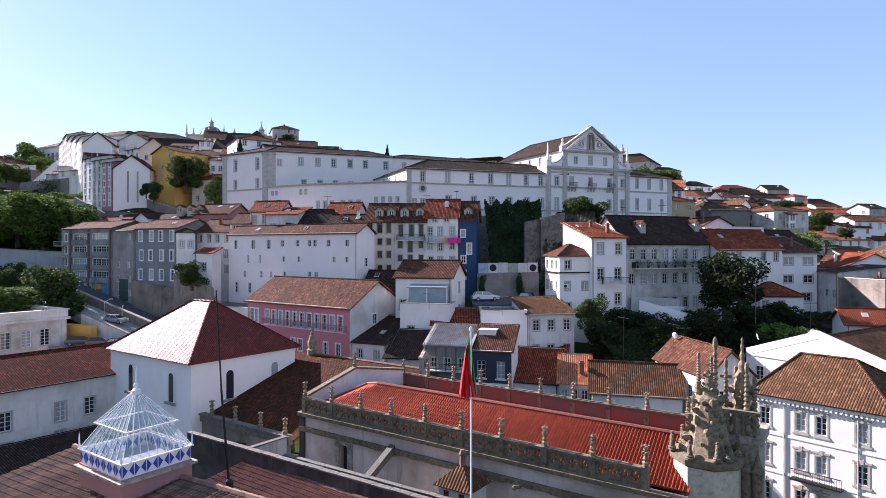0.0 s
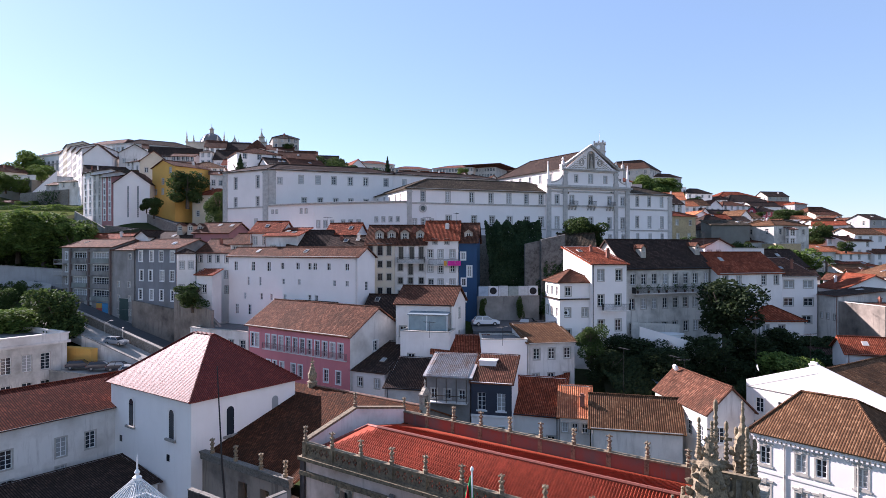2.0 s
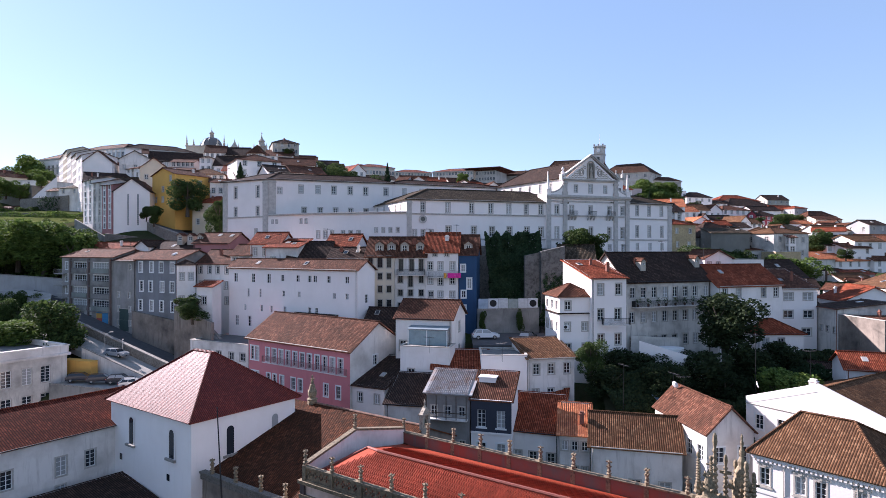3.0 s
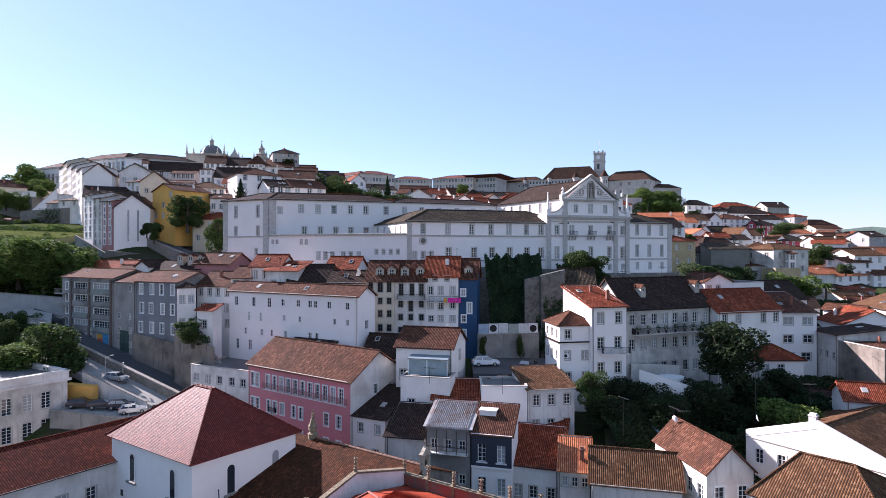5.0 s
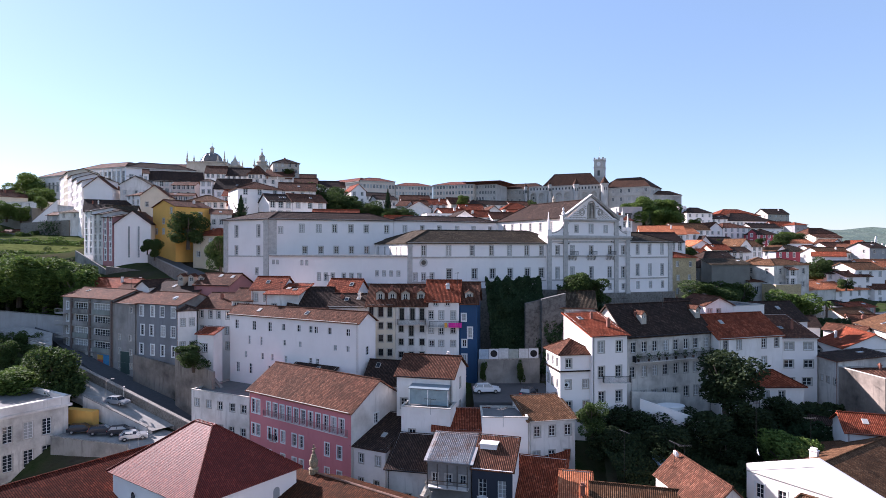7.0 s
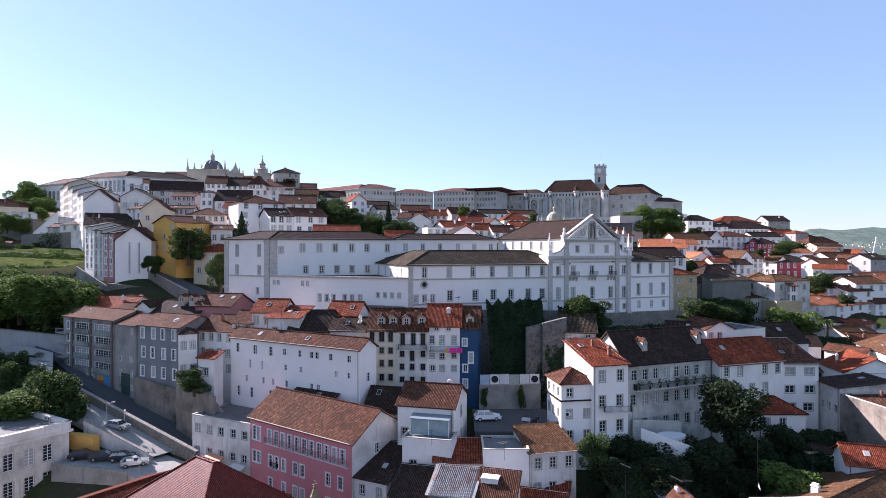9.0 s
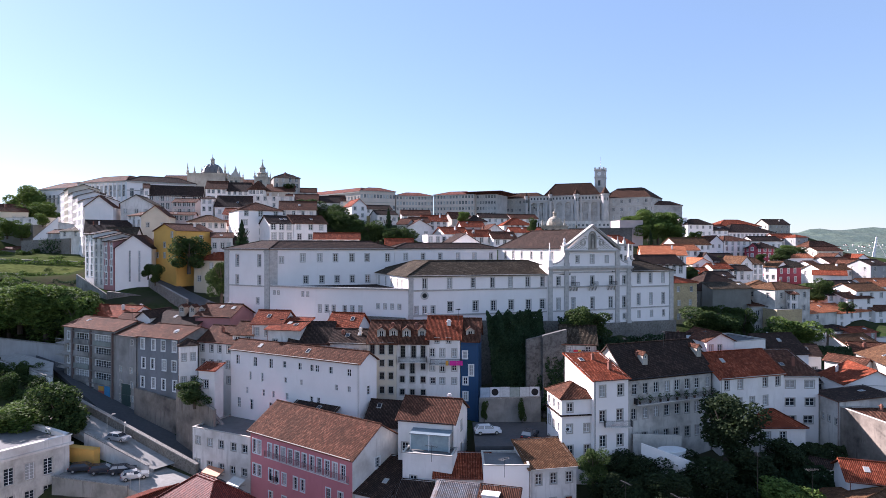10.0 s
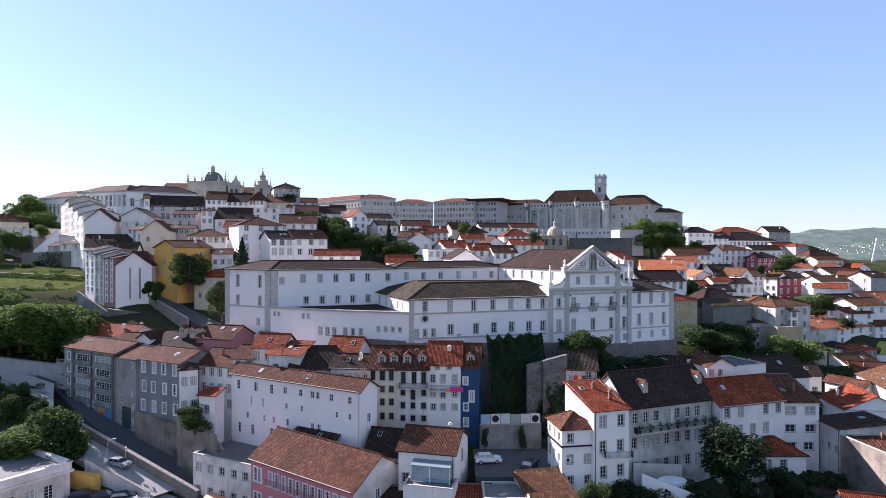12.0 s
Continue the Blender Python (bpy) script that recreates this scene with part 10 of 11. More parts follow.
house('brown-roofed house in the hollow', 128.0, 186.0, 139.4, 189.0, 10.0, 37.4, 40.8, 'gx', 2.0, CLEAN, T_BROWN, (1, 3))
house('white terraced house above the orange roof', 119.3, 186.0, 126.6, 188.0, 8.0, 34.6, 39.5, 'gx', 1.1, CLEAN, T_DARK, (2, 3))
house('white stepped house above the orange roof', 123.2, 183.0, 133.1, 186.0, 8.0, 33.4, 38.7, 'gx', 1.4, CLEAN, T_OLD, (2, 3), chim=2)
house('small white house with dark roof below the villa', 105.3, 160.0, 110.2, 161.0, 7.0, 29.1, 32.1, 'hip', 0.9, CLEAN, T_DARK, (1, 2))
house('dark red-roofed house below the villa', 107.5, 158.0, 115.5, 160.0, 8.0, 28.8, 31.8, 'gx', 0.8, ROSE, T_RED, (1, 3))
house('white stained house in the hollow by the red house', 88.8, 198.0, 96.9, 200.0, 8.0, 41.3, 44.3, 'gx', 1.9, WHITE, T_DARK, (1, 3))

house('white house with brown roof beside the orange villa', 132.6, 184.0, 145.2, 188.0, 9.0, 27.2, 34.8, 'gx', 2.2, CLEAN, T_OLD, (3, 3))
house('white house with orange roof on the last bend', 144.8, 205.0, 157.7, 208.0, 9.0, 34.6, 41.0, 'gx', 2.4, CLEAN, T_BRIGHT, (2, 3))
house('white lower house with blue-shaded wall', 91.0, 150.0, 99.7, 152.0, 8.0, 26.7, 32.4, 'flat', 0.4, STREAKED, GRAVEL, (2, 3))
house('brown-roofed house in the lower lane', 98.9, 146.0, 109.4, 150.0, 9.0, 26.1, 30.0, 'gx', 2.2, WHITE, T_BROWN, (1, 3))
house('ochre stone base building with blind arches', 88.9, 160.0, 96.8, 162.0, 5.0, 30.9, 37.5, 'flat', 0.3, OCHRE_STONE, GRAVEL, (1, 2))
house('streaked white annexe with small windows', 85.1, 166.0, 88.5, 166.0, 6.0, 29.9, 38.1, 'mono', 0.8, STREAKED, T_OLD, (2, 1))
house('streaked grey rear house in the shade', 82.3, 170.0, 86.6, 169.0, 6.0, 29.0, 39.0, 'gx', 1.0, STREAKED, T_DARK, (3, 2))
house('white narrow house with glazed veranda', 94.5, 163.4, 96.4, 163.4, 2.0, 34.2, 41.6, 'mono', 0.6, CLEAN, T_OLD, (3, 1))

# houses along the right edge
house('large weathered workshop wall with a sunken dark tiled roof', 66.9, 101.2, 67.8, 91.8, 18.0, 14.0, 27.2, 'flat', 0.9, FLAKED, T_OLD, (1, 2), skip=0.5, chim=1)
house('small white garden shed with a dark tiled roof', 58.4, 96.0, 60.5, 94.0, 4.0, 15.5, 19.6, 'gx', 0.5, WORN, T_DARK, (1, 1))
house('grey rendered lane house with small windows', 66.9, 108.5, 66.9, 101.4, 9.0, 16.0, 28.2, 'mono', 1.0, STREAKED, T_DARK, (2, 4), win=(0.7, 1.0))
house('white gabled house with red roof beside the workshop', 75.2, 112.6, 86.0, 111.0, 10.0, 20.0, 28.6, 'gy', 2.6, CLEAN, T_RED, (1, 2), chim=1)
house('long low hall with pale parapet wall and brown roof', 92.6, 134.6, 88.4, 118.6, 13.0, 22.0, 30.6, 'gx', 2.4, STREAKED, T_BROWN, (1, 3), win=(0.8, 1.0), chim=1)
house('small white house with weathered red tiles in the hollow', 83.8, 132.0, 87.8, 125.2, 3.8, 22.0, 29.6, 'gx', 1.1, WHITE, T_OLD, (2, 3), win=(0.7, 1.1))
house('open timber shelter with dark tiled roof', 74.4, 121.4, 81.0, 119.4, 5.0, 21.0, 27.0, 'mono', 1.6, WORN, T_DARK, (2, 3), win=(1.6, 2.0), style='dark')
house('white cottage with dark roof above the shelter', 79.5, 140.5, 87.5, 139.0, 7.0, 23.0, 29.2, 'gx', 2.0, WHITE, T_DARK, (1, 3))
house('pale house with weathered roof by the palm', 97.5, 142.0, 108.0, 139.0, 9.0, 22.0, 29.0, 'gx', 2.2, WHITE, T_OLD, (1, 4), chim=1)
house('white house with brown tiles and veranda', 56.6, 84.0, 62.3, 82.0, 7.0, 15.6, 21.6, 'gx', 1.8, WHITE, T_RED, (1, 3))
house('small white garden house', 59.3, 96.0, 64.1, 95.0, 5.0, 13.4, 17.4, 'flat', 0.3, WHITE, GRAVEL, (1, 1))

# trees
# The lit kinds lift these crowns in colour for sun and haze.
tree('lit_a', -168.1, 230.0, 58.1, 7.0, 4.5, 'broad leafy green tree on the slope', 'tree')
tree('lit_a', -163.2, 231.0, 57.5, 6.0, 4.0, 'broad leafy green tree on the slope', 'tree')
tree('lit_a', -158.4, 236.0, 62.7, 5.0, 3.2, 'broad leafy green tree on the slope', 'tree')
tree('lit_a', -171.3, 225.0, 54.9, 9.0, 6.0, 'broad leafy green tree on the slope', 'tree')
tree('broad_a', 72.9, 165.0, 31.7, 7.0, 4.0, 'broad leafy green tree on the slope', 'tree')
tree('broad_b', 78.0, 166.0, 32.3, 6.0, 3.6, 'broad leafy green tree on the slope', 'tree')
tree('broad_c', 80.2, 160.0, 30.9, 7.0, 3.2, 'broad leafy green tree on the slope', 'tree')
tree('broad_b', 119.8, 190.0, 37.0, 7.5, 3.8, 'broad leafy green tree on the slope', 'tree')
tree('lit_b', 165.8, 290.0, 50.7, 5.0, 4.5, 'broad leafy green tree on the slope', 'tree')
tree('broad_c', 168.4, 285.0, 49.4, 5.0, 4.5, 'broad leafy green tree on the slope', 'tree')
tree('broad_a', 110.7, 240.0, 48.1, 3.0, 2.2, 'broad leafy green tree on the slope', 'tree')
tree('broad_b', 84.3, 205.0, 43.3, 5.0, 2.5, 'broad leafy green tree on the slope', 'tree')
tree('lit_a', 125.1, 300.0, 56.2, 6.0, 4.0, 'broad leafy green tree on the slope', 'tree')
tree('broad_c', 117.8, 175.0, 35.2, 3.0, 2.5, 'broad leafy green tree on the slope', 'tree')
tree('broad_a', 131.8, 250.0, 47.8, 4.0, 3.0, 'broad leafy green tree on the slope', 'tree')
tree('lit_b', 7.6, 240.0, 63.9, 5.0, 3.0, 'broad leafy green tree on the slope', 'tree')
tree('broad_b', 32.6, 222.0, 60.1, 5.0, 2.2, 'broad leafy green tree on the slope', 'tree')
tree('broad_a', -67.8, 262.0, 78.3, 4.0, 3.0, 'broad leafy green tree on the slope', 'tree')
tree('broad_c', -76.4, 158.0, 44.6, 5.0, 2.4, 'broad leafy green tree on the slope', 'tree')
tree('broad_a', -79.3, 160.0, 46.0, 4.0, 2.0, 'broad leafy green tree on the slope', 'tree')
tree('broad_a', -72.2, 112.0, 17.6, 12.0, 6.5, 'broad leafy green tree on the slope', 'tree')
tree('lit_b', -80.2, 112.0, 18.4, 7.0, 6.5, 'broad leafy green tree on the slope', 'tree')
tree('lit_a', -80.8, 110.0, 19.0, 6.0, 5.0, 'broad leafy green tree on the slope', 'tree')
tree('lit_a', -121.0, 165.0, 36.5, 9.0, 6.3, 'broad leafy green tree on the slope', 'tree')
tree('broad_b', -109.8, 160.0, 35.1, 10.0, 7.2, 'broad leafy green tree on the slope', 'tree')
tree('lit_b', -101.0, 158.0, 34.6, 10.0, 7.2, 'broad leafy green tree on the slope', 'tree')
tree('lit_b', -94.7, 155.0, 35.4, 8.0, 5.4, 'broad leafy green tree on the slope', 'tree')
tree('lit_b', -112.9, 150.0, 34.2, 9.0, 7.2, 'broad leafy green tree on the slope', 'tree')
tree('lit_b', -106.5, 150.0, 33.5, 9.0, 7.2, 'broad leafy green tree on the slope', 'tree')
tree('lit_b', -98.8, 148.0, 32.3, 9.0, 6.3, 'broad leafy green tree on the slope', 'tree')
tree('broad_b', -94.5, 150.0, 32.3, 8.0, 5.4, 'broad leafy green tree on the slope', 'tree')
tree('broad_b', -126.3, 170.0, 37.7, 9.0, 7.2, 'broad leafy green tree on the slope', 'tree')
tree('lit_a', -205.1, 300.0, 69.1, 16.0, 10.0, 'broad leafy green tree on the slope', 'tree')
tree('lit_a', -225.4, 320.0, 68.9, 14.0, 9.0, 'broad leafy green tree on the slope', 'tree')
tree('lit_a', -185.3, 280.0, 65.4, 10.0, 8.0, 'broad leafy green tree on the slope', 'tree')
tree('lit_a', -189.8, 275.0, 64.3, 9.0, 7.0, 'broad leafy green tree on the slope', 'tree')
tree('broad_c', -69.2, 162.0, 48.0, 9.0, 5.5, 'broad leafy green tree on the slope', 'tree')
tree('conifer_a', -54.9, 162.0, 50.6, 11.0, 4.2, 'tall dark cedar beside the white house', 'tree')
tree('broad_b', -56.0, 150.0, 41.5, 10.0, 4.0, 'broad leafy green tree on the slope', 'tree')
tree('broad_a', -83.3, 168.0, 43.2, 5.0, 3.5, 'broad leafy green tree on the slope', 'tree')
tree('broad_c', -49.2, 230.0, 62.9, 9.0, 7.0, 'broad leafy green tree on the slope', 'tree')
tree('broad_c', -41.8, 225.0, 61.1, 9.0, 7.0, 'broad leafy green tree on the slope', 'tree')
tree('broad_b', -35.9, 215.0, 59.0, 8.0, 6.0, 'broad leafy green tree on the slope', 'tree')
tree('broad_a', -31.1, 210.0, 57.8, 7.0, 6.0, 'broad leafy green tree on the slope', 'tree')
tree('broad_b', -25.5, 205.0, 55.3, 8.0, 5.0, 'broad leafy green tree on the slope', 'tree')
tree('broad_b', -16.4, 200.0, 55.3, 6.0, 4.5, 'broad leafy green tree on the slope', 'tree')
tree('broad_c', -11.7, 200.0, 54.4, 6.0, 4.5, 'broad leafy green tree on the slope', 'tree')
tree('broad_a', -54.7, 235.0, 65.5, 8.0, 6.0, 'broad leafy green tree on the slope', 'tree')
tree('broad_b', -22.6, 205.0, 56.3, 6.0, 4.0, 'broad leafy green tree on the slope', 'tree')
tree('conifer_b', -19.1, 205.0, 54.6, 13.0, 3.6, 'tall pointed dark conifer', 'tree')
tree('lit_b', 95.9, 300.0, 60.2, 11.0, 8.0, 'broad leafy green tree on the slope', 'tree')
tree('lit_a', 103.0, 300.0, 59.5, 14.0, 9.0, 'broad leafy green tree on the slope', 'tree')
tree('lit_b', 111.4, 302.0, 60.0, 13.0, 8.0, 'broad leafy green tree on the slope', 'tree')
tree('lit_a', 116.0, 300.0, 59.5, 10.0, 6.0, 'broad leafy green tree on the slope', 'tree')
tree('lit_b', 96.1, 292.0, 56.9, 9.0, 8.0, 'broad leafy green tree on the slope', 'tree')
tree('lit_b', 104.4, 292.0, 57.0, 10.0, 8.0, 'broad leafy green tree on the slope', 'tree')
tree('lit_a', 110.7, 292.0, 56.4, 9.0, 7.0, 'broad leafy green tree on the slope', 'tree')
tree('conifer_a', 79.3, 230.0, 48.6, 12.0, 3.5, 'broad leafy green tree on the slope', 'tree')
tree('broad_b', 39.2, 262.0, 56.3, 7.0, 5.0, 'broad leafy green tree on the slope', 'tree')
tree('broad_a', 82.1, 200.0, 40.1, 7.0, 5.0, 'broad leafy green tree on the slope', 'tree')
tree('dark_a', 43.5, 92.0, 21.4, 10.0, 6.0, 'dense broadleaf garden tree with leaves darkened as in shade', 'tree')
tree('broad_b', 21.2, 86.0, 20.3, 5.0, 2.4, 'round yellow-green tree by white house', 'tree')
tree('lit_b', 47.2, 82.0, 14.2, 8.0, 5.0, 'broad leafy green tree on the slope', 'tree')
tree('broad_b', -46.3, 110.6, 24.9, 5.0, 3.6, 'dense round bush on the old plinth', 'bush')
tree('lit_a', 87.4, 150.0, 27.7, 9.0, 6.5, 'broad leafy green tree on the slope', 'tree')
tree('broad_c', 83.9, 150.0, 26.5, 8.0, 6.0, 'broad leafy green tree on the slope', 'tree')
tree('broad_b', 65.5, 150.0, 33.1, 6.0, 6.0, 'broad leafy green tree on the slope', 'tree')
tree('broad_c', 71.4, 152.0, 31.1, 6.0, 5.0, 'broad leafy green tree on the slope', 'tree')
tree('broad_a', 118.0, 190.0, 36.3, 7.0, 5.5, 'broad leafy green tree on the slope', 'tree')
tree('broad_a', 152.6, 270.0, 47.5, 7.0, 6.0, 'broad leafy green tree on the slope', 'tree')
tree('broad_b', 190.8, 300.0, 48.0, 6.0, 7.0, 'broad leafy green tree on the slope', 'tree')
tree('broad_a', 25.8, 118.0, 35.9, 7.0, 4.0, 'dark ivy-clad tree against the retaining wall', 'tree')
tree('broad_a', 29.7, 120.0, 35.7, 6.0, 4.0, 'dark ivy-clad tree against the retaining wall', 'tree')
tree('broad_a', 6.8, 104.0, 23.8, 4.0, 0.8, 'dark ivy-clad tree against the retaining wall', 'tree')
tree('broad_b', 13.4, 104.0, 23.8, 4.0, 0.8, 'dark ivy-clad tree against the retaining wall', 'tree')
tree('dark_b', 26.4, 92.0, 17.3, 6.0, 4.0, 'garden tree with leaves darkened as in deep shade', 'tree')
tree('dark_b', 31.0, 90.0, 16.9, 6.0, 4.5, 'garden tree with leaves darkened as in deep shade', 'tree')
tree('dark_b', 36.9, 92.0, 16.9, 6.0, 4.5, 'garden tree with leaves darkened as in deep shade', 'tree')
tree('dark_b', 31.6, 85.0, 16.5, 6.0, 4.0, 'garden tree with leaves darkened as in deep shade', 'tree')
tree('dark_c', 38.6, 88.0, 16.4, 7.0, 4.5, 'garden tree with leaves darkened as in deep shade', 'tree')
tree('dark_b', 46.3, 90.0, 17.8, 6.0, 4.5, 'garden tree with leaves darkened as in deep shade', 'tree')
tree('dark_a', 23.9, 86.0, 16.5, 5.0, 3.5, 'garden tree with leaves darkened as in deep shade', 'tree')
tree('dark_a', 40.9, 86.0, 14.6, 6.0, 4.0, 'garden tree with leaves darkened as in deep shade', 'tree')
tree('dark_a', 53.3, 95.0, 17.5, 6.0, 4.0, 'garden tree with leaves darkened as in deep shade', 'tree')
tree('broad_a', -113.3, 168.3, 26.8, 12.8, 7.2, 'broad leafy tree in the hillside wood', 'tree')
tree('lit_b', -90.4, 146.9, 30.5, 12.8, 6.9, 'broad leafy tree in the hillside wood', 'tree')
tree('broad_c', -92.6, 149.4, 33.0, 10.0, 6.6, 'broad leafy tree in the hillside wood', 'tree')
tree('lit_a', -100.0, 146.4, 35.0, 10.1, 7.7, 'broad leafy tree in the hillside wood', 'tree')
tree('broad_a', -97.4, 150.8, 31.8, 9.6, 6.9, 'broad leafy tree in the hillside wood', 'tree')
tree('lit_b', -112.4, 146.1, 32.6, 9.8, 5.6, 'broad leafy tree in the hillside wood', 'tree')
tree('broad_c', -104.0, 172.2, 28.7, 12.8, 6.6, 'broad leafy tree in the hillside wood', 'tree')
tree('lit_a', -100.9, 152.1, 28.8, 11.8, 7.9, 'broad leafy tree in the hillside wood', 'tree')
tree('broad_a', -96.3, 155.0, 33.3, 9.7, 5.4, 'broad leafy tree in the hillside wood', 'tree')
tree('lit_b', -121.2, 155.0, 33.9, 9.0, 7.0, 'broad leafy tree in the hillside wood', 'tree')
tree('broad_c', -113.2, 155.3, 30.4, 10.9, 5.9, 'broad leafy tree in the hillside wood', 'tree')
tree('lit_a', -117.1, 167.1, 31.3, 12.9, 5.1, 'broad leafy tree in the hillside wood', 'tree')
tree('broad_a', -111.2, 171.3, 31.5, 12.2, 6.1, 'broad leafy tree in the hillside wood', 'tree')
tree('lit_b', -99.8, 146.3, 36.2, 9.7, 7.9, 'broad leafy tree in the hillside wood', 'tree')
tree('broad_c', -127.5, 168.7, 26.6, 12.8, 6.0, 'broad leafy tree in the hillside wood', 'tree')
tree('lit_a', -117.3, 161.7, 31.4, 9.4, 7.2, 'broad leafy tree in the hillside wood', 'tree')
tree('broad_a', -109.9, 171.8, 30.6, 12.8, 5.3, 'broad leafy tree in the hillside wood', 'tree')
tree('lit_b', -119.6, 164.3, 29.4, 10.4, 7.8, 'broad leafy tree in the hillside wood', 'tree')
tree('broad_c', -107.0, 155.4, 34.0, 9.7, 5.2, 'broad leafy tree in the hillside wood', 'tree')
tree('lit_a', -127.5, 166.7, 29.7, 9.6, 5.1, 'broad leafy tree in the hillside wood', 'tree')
tree('broad_a', -97.7, 162.0, 31.9, 9.9, 6.8, 'broad leafy tree in the hillside wood', 'tree')
tree('lit_b', -101.3, 159.7, 33.1, 9.2, 7.7, 'broad leafy tree in the hillside wood', 'tree')
tree('broad_c', -126.7, 160.8, 31.5, 9.5, 7.2, 'broad leafy tree in the hillside wood', 'tree')
tree('lit_a', -100.6, 164.9, 30.0, 9.4, 6.3, 'broad leafy tree in the hillside wood', 'tree')
tree('broad_a', -131.1, 171.3, 32.1, 10.8, 8.0, 'broad leafy tree in the hillside wood', 'tree')
tree('lit_b', -110.2, 175.3, 29.5, 11.0, 7.2, 'broad leafy tree in the hillside wood', 'tree')
tree('lit_a', -188.1, 266.0, 57.5, 7.4, 6.1, 'broad leafy tree in the hillside wood', 'tree')
tree('lit_a', -190.7, 298.1, 54.8, 8.5, 6.0, 'broad leafy tree in the hillside wood', 'tree')
tree('lit_a', -201.1, 265.1, 51.8, 9.6, 6.1, 'broad leafy tree in the hillside wood', 'tree')
tree('lit_a', -192.8, 289.2, 53.5, 9.0, 7.3, 'broad leafy tree in the hillside wood', 'tree')
tree('lit_a', -206.5, 285.8, 58.2, 8.5, 7.3, 'broad leafy tree in the hillside wood', 'tree')
tree('lit_a', -180.8, 266.1, 50.9, 8.9, 6.7, 'broad leafy tree in the hillside wood', 'tree')
tree('lit_a', -214.0, 278.3, 57.8, 9.0, 6.4, 'broad leafy tree in the hillside wood', 'tree')
tree('lit_a', -187.6, 283.1, 53.3, 8.0, 6.9, 'broad leafy tree in the hillside wood', 'tree')
tree('lit_a', -196.3, 291.8, 56.6, 9.5, 7.6, 'broad leafy tree in the hillside wood', 'tree')
tree('lit_a', -203.1, 298.9, 51.3, 8.6, 6.6, 'broad leafy tree in the hillside wood', 'tree')
tree('lit_a', -218.7, 292.2, 51.6, 8.4, 7.1, 'broad leafy tree in the hillside wood', 'tree')
tree('lit_a', -193.9, 287.1, 58.5, 9.3, 6.7, 'broad leafy tree in the hillside wood', 'tree')
tree('lit_a', -185.8, 272.2, 53.7, 9.3, 6.9, 'broad leafy tree in the hillside wood', 'tree')
tree('lit_a', -171.1, 253.3, 58.6, 8.3, 7.0, 'broad leafy tree in the hillside wood', 'tree')
tree('lit_a', -211.3, 284.9, 56.0, 7.1, 6.4, 'broad leafy tree in the hillside wood', 'tree')
tree('lit_a', -188.6, 254.6, 59.2, 8.0, 5.5, 'broad leafy tree in the hillside wood', 'tree')
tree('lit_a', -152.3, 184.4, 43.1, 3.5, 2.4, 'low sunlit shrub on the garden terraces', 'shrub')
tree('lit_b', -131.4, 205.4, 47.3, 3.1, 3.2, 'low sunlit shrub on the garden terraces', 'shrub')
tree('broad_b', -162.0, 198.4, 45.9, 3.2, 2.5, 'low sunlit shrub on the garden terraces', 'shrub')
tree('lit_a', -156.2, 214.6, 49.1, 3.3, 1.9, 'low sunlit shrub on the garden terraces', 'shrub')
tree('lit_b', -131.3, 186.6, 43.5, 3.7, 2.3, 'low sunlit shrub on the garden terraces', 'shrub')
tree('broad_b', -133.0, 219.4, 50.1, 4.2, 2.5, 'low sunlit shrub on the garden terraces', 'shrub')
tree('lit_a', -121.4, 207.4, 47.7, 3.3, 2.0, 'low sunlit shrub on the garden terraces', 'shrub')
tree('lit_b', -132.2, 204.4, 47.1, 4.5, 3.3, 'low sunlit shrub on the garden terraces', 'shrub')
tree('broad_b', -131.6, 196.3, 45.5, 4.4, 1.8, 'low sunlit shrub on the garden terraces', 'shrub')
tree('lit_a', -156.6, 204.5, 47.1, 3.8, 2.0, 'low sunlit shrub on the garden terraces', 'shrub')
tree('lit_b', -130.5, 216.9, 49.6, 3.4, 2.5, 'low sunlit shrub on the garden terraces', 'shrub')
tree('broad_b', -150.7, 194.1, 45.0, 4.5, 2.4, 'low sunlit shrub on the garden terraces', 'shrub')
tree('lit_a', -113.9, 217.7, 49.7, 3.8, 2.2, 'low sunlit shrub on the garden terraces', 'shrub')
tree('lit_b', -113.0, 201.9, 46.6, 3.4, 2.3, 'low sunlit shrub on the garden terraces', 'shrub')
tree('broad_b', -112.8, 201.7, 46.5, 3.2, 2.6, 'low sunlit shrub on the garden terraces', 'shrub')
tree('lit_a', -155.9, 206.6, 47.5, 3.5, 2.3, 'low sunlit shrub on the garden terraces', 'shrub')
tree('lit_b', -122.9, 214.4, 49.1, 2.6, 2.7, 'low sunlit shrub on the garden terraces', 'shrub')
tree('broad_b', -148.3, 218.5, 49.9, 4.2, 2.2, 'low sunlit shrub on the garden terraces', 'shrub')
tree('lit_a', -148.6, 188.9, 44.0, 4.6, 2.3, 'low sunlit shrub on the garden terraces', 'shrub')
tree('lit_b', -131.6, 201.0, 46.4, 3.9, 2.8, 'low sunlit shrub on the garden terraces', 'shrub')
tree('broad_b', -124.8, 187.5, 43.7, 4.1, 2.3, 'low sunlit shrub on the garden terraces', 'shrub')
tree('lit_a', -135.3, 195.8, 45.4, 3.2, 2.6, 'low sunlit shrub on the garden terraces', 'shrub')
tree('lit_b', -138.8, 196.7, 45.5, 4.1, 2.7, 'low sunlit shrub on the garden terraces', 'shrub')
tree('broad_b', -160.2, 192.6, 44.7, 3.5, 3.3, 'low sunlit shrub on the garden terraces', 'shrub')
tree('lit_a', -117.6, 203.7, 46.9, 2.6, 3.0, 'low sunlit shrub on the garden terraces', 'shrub')
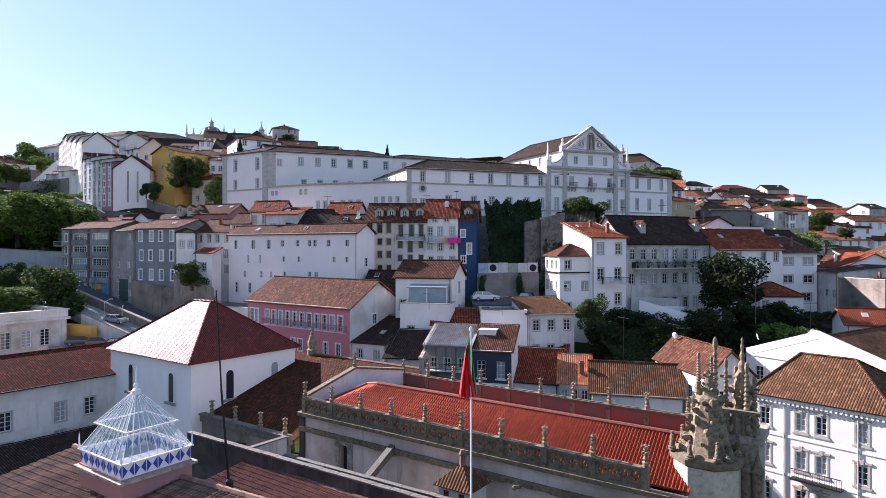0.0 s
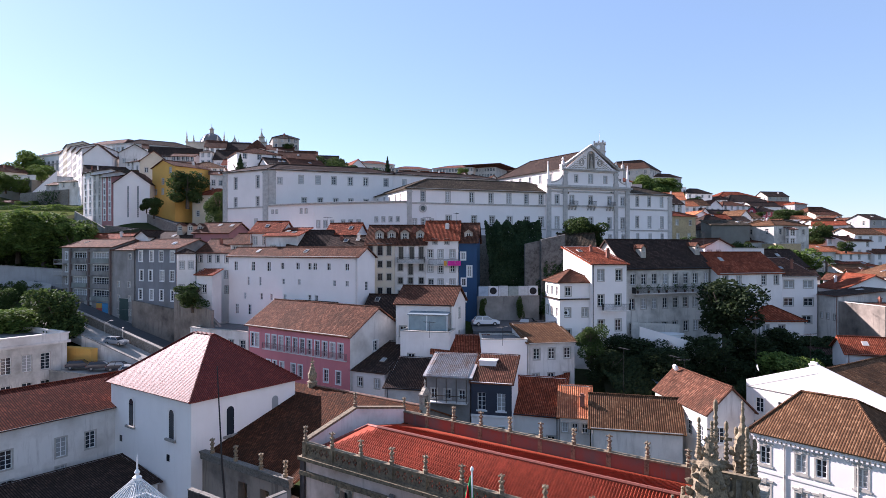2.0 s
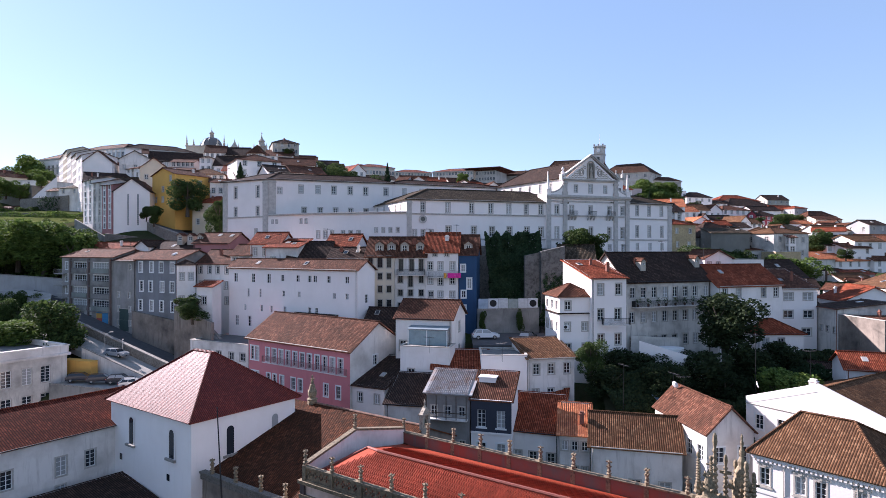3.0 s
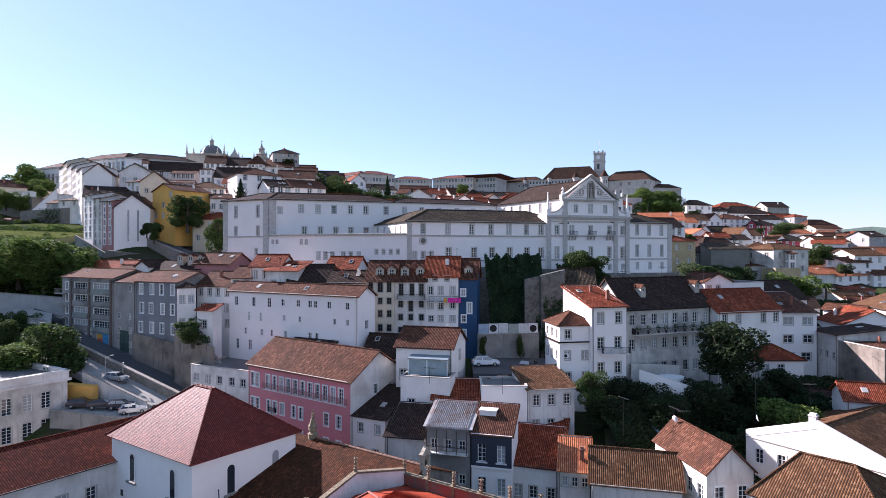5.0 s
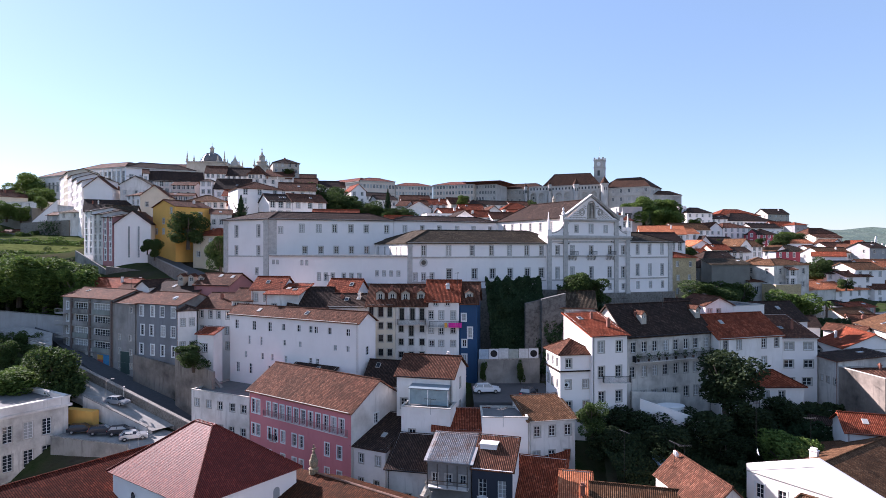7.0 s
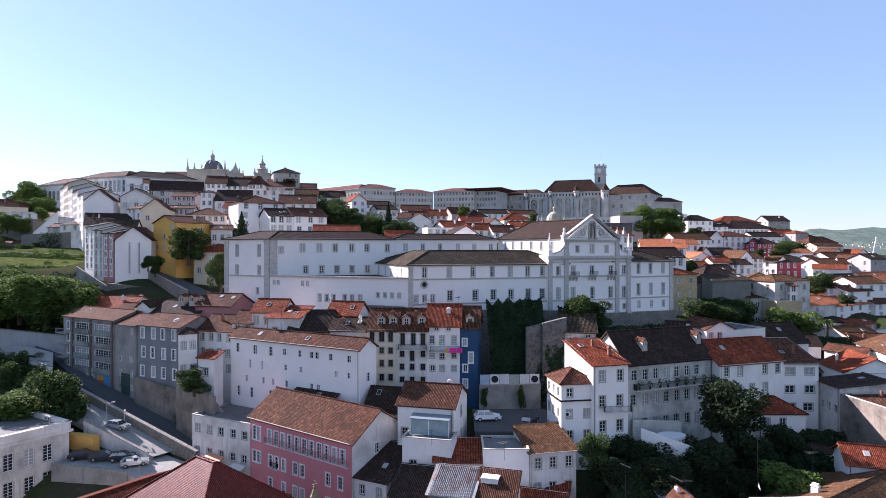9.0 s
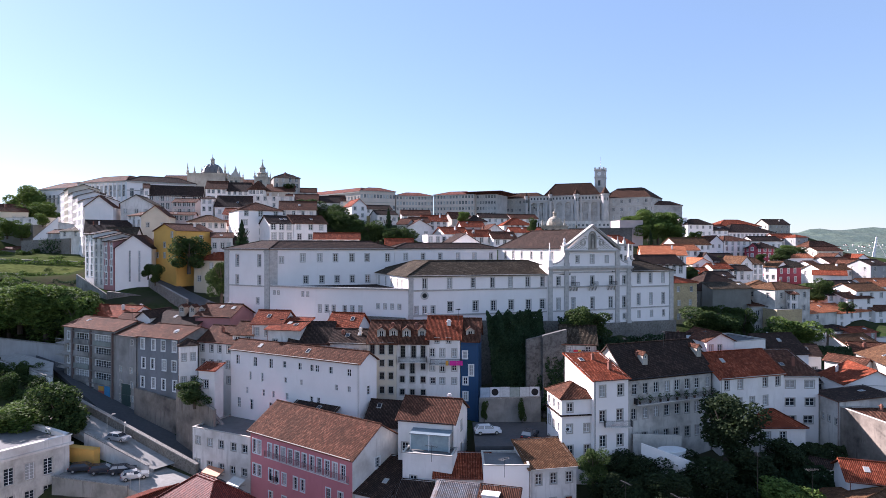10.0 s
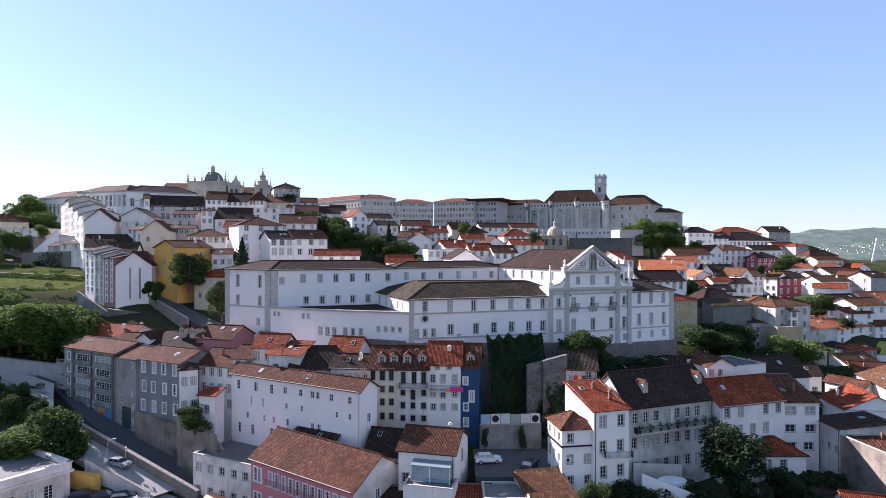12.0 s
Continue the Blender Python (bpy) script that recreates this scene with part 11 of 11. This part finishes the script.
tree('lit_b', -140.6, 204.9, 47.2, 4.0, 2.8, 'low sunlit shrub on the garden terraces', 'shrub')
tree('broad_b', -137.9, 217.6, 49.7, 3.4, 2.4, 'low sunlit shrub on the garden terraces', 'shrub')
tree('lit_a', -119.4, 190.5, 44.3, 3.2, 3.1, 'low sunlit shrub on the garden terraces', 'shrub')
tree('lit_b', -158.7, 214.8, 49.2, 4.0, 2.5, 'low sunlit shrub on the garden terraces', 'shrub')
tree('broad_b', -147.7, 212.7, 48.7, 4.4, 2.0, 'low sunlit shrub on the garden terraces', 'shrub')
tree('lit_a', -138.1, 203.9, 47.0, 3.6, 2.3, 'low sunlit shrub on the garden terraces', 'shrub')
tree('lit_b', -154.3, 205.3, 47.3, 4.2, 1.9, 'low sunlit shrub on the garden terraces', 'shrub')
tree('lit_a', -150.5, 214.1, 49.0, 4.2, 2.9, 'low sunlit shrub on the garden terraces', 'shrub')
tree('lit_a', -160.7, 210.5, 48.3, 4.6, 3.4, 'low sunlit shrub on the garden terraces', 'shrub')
tree('broad_a', -91.2, 124.5, 22.1, 6.2, 2.8, 'dark shrub on the shaded bank by the street', 'shrub')
tree('broad_b', -92.5, 133.5, 22.4, 5.9, 2.7, 'dark shrub on the shaded bank by the street', 'shrub')
tree('broad_c', -101.0, 133.2, 23.7, 4.8, 3.4, 'dark shrub on the shaded bank by the street', 'shrub')
tree('broad_a', -98.1, 125.6, 23.3, 5.7, 2.6, 'dark shrub on the shaded bank by the street', 'shrub')
tree('broad_b', -105.4, 127.8, 24.4, 4.6, 2.6, 'dark shrub on the shaded bank by the street', 'shrub')
tree('broad_c', -94.2, 131.4, 22.6, 6.3, 2.7, 'dark shrub on the shaded bank by the street', 'shrub')
tree('broad_a', -97.6, 127.1, 23.2, 5.7, 3.2, 'dark shrub on the shaded bank by the street', 'shrub')
tree('broad_b', -85.5, 127.7, 21.2, 4.6, 3.5, 'dark shrub on the shaded bank by the street', 'shrub')
tree('broad_c', -104.4, 130.3, 24.3, 5.5, 3.9, 'dark shrub on the shaded bank by the street', 'shrub')
tree('broad_a', -94.7, 130.2, 22.7, 5.0, 3.3, 'dark shrub on the shaded bank by the street', 'shrub')
tree('broad_b', -101.9, 131.5, 23.9, 5.5, 2.7, 'dark shrub on the shaded bank by the street', 'shrub')
tree('broad_c', -102.4, 127.7, 23.9, 6.0, 2.8, 'dark shrub on the shaded bank by the street', 'shrub')
tree('broad_a', -90.9, 130.6, 22.1, 4.7, 3.5, 'dark shrub on the shaded bank by the street', 'shrub')
tree('broad_b', -105.8, 125.2, 24.5, 5.7, 2.9, 'dark shrub on the shaded bank by the street', 'shrub')
tree('broad_c', -87.0, 128.8, 21.5, 5.1, 3.7, 'dark shrub on the shaded bank by the street', 'shrub')
tree('broad_a', -107.3, 131.3, 24.7, 4.6, 2.7, 'dark shrub on the shaded bank by the street', 'shrub')

# ---- ground ----
def lay_ground():
    """One sheet: the hill follows the feet of its buildings, and runs out flat to distant hills."""
    pts = np.array(BASES)
    xs = np.concatenate([np.linspace(-4000, -320, 14)[:-1], np.linspace(-320, 420, 186), np.linspace(420, 4400, 16)[1:]])
    ys = np.concatenate([np.linspace(-900, -20, 8)[:-1], np.linspace(-20, 480, 140), np.linspace(480, 4200, 34)[1:]])
    gx, gy = np.meshgrid(xs, ys)
    q = np.stack([gx.ravel(), gy.ravel()], 1)
    z = np.empty(len(q))
    for i in range(0, len(q), 4000):
        d2 = ((q[i:i + 4000, None, :] - pts[None, :, :2]) ** 2).sum(2)
        wgt = 1.0 / (d2 + 40.0) ** 1.9
        z[i:i + 4000] = (wgt * pts[None, :, 2]).sum(1) / wgt.sum(1)
    edge = np.clip((np.hypot(q[:, 0] - 20, q[:, 1] - 200) - 300) / 300, 0, 1)
    edge = edge * edge * (3 - 2 * edge)
    far = 4 + 6 * np.sin(q[:, 0] / 260 + 1) * np.sin(q[:, 1] / 410)
    z = (z - 0.8) * (1 - edge) + far * edge
    nx, ny = len(xs), len(ys)
    idx = np.arange(nx * ny).reshape(ny, nx)
    faces = np.stack([idx[:-1, :-1], idx[:-1, 1:], idx[1:, 1:], idx[1:, :-1]], -1).reshape(-1, 4)
    me = bpy.data.meshes.new("ground")
    me.from_pydata(np.column_stack([q, z]).tolist(), [], faces.tolist())
    me.materials.append(GROUND)
    me.polygons.foreach_set("use_smooth", [True] * len(faces))
    tagged(new("ground", me), "earth and grass of the city hill", "ground", kind="structure")


for ax, ay, az in ((0, -200, 0), (-60, 10, 0), (60, 10, 0), (0, 10, 0), (0, 50, 0), (-60, 45, 3), (60, 40, 4), (-260, 150, 10), (-150, 100, 12), (150, 100, 12), (300, 150, 5), (330, 300, 5), (-300, 350, 40), (0, 470, 40), (250, 450, 20), (-25, 84, 5), (-12, 80, 5), (0, 75, 4), (10, 70, 4), (20, 65, 4), (30, 62, 4), (-5, 78, 5), (15, 68, 4), (-73, 89, 3), (-68, 96, 4), (-60, 95, 4), (-55, 91, 3), (-48, 92, 4), (-80, 84, 3), (-62, 86, 3), (-70, 91, 0), (-66, 97, 0), (-62, 97.5, 0), (-58, 96, 0), (-68, 94, 0), (-72, 95, 2), (-54, 95.5, 1), (205, 300, 47), (219, 300, 46), (230, 300, 45), (256, 360, 47), (292, 380, 47), (249, 380, 51), (247, 400, 54), (329, 450, 47), (242, 300, 43), (222, 330, 48), (-159, 214, 44), (-153, 214, 44), (-146, 213, 45), (-139, 212, 45), (-131, 208, 45.5), (-125, 205, 46), (-153, 206, 44), (-143, 206, 44), (-130, 200, 45), (-137, 190, 43), (-125, 188, 43), (-115, 186, 43), (-163, 228, 56), (-154, 228, 57), (-143, 224, 58), (-169, 228, 55), (-168, 210, 44), (-152, 190, 42)):
    anchor(ax, ay, az)
lay_ground()


def distant_hills():
    """Wooded ranges beyond the river, kilometres off."""
    # The pale bluish cast of these greens is distance haze put into colour.
    m, n, l, b = material("hazed_wooded_hills")
    g = n.new("ShaderNodeNewGeometry").outputs["Position"]
    f = ramp(n, l, noise_tex(n, l, g, 0.012, 9, 0.75), 0.42, 0.6)
    col = mix(n, l, f, (0.060, 0.100, 0.085), (0.125, 0.165, 0.115))
    fine = ramp(n, l, noise_tex(n, l, g, 0.07, 6, 0.8), 0.42, 0.6)
    col = mix(n, l, fine, col, (0.035, 0.06, 0.045))
    l.new(col, b.inputs["Base Color"])
    b.inputs["Roughness"].default_value = 1.0
    s = Shape()
    rng = random.Random(11)
    xs = [-4200 + 70 * i for i in range(130)]

    def crest(x, k):
        a = 60 + 46 * math.sin(x / 640 + 0.6 + k) + 22 * math.sin(x / 230 + 2 * k) + 6 * math.sin(x / 61)
        right = max(0.0, min(1.0, (x - 900) / 1600))
        return 20 + a * 0.45 + right * (165 - 70 * k) + 5 * math.sin(x / 37 + k)

    for k, y0, y1 in ((1, 2500, 3000), (0, 3100, 3900)):
        for xa, xb in zip(xs, xs[1:]):
            prev = None
            for j in range(7):
                f_ = j / 6
                za, zb = (-8 + crest(xa, k) * (f_ ** 0.8) + 8 * f_ * math.sin(xa / 47 + j), -8 + crest(xb, k) * (f_ ** 0.8) + 8 * f_ * math.sin(xb / 47 + j))
                cur = ((xa, y0 + (y1 - y0) * f_, za), (xb, y0 + (y1 - y0) * f_, zb))
                if prev:
                    s.face((prev[0], prev[1], cur[1], cur[0]))
                prev = cur
    tagged(new("backdrop", s.mesh("backdrop", [m])), "hazy wooded hills beyond the river valley", "hills", kind="structure")
    t = Shape()
    for i in range(300):
        x, f_ = rng.uniform(1050, 2900), rng.uniform(0.4, 0.95)
        y = 2500 + 500 * f_
        z = -8 + crest(x, 1) * f_ ** 0.8
        w, d, h = rng.uniform(3, 5.5), rng.uniform(3, 5), rng.uniform(1.2, 2.2)
        t.box(x, y - 6, z - 4, x + w, y - 6 + d, z + h, 0, "b")
        slope(t, (x - 0.5, y - 6.5, z + h), (x + w + 0.5, y - 6.5, z + h), (x + w + 0.5, y - 6 + d / 2, z + h + 2.4), (x - 0.5, y - 6 + d / 2, z + h + 2.4), 0.2, 1)
    tagged(new("distant_houses", t.mesh("distant_houses", [CLEAN, T_RED])), "scattered white houses on far hillsides", "houses", kind="stuff")


distant_hills()
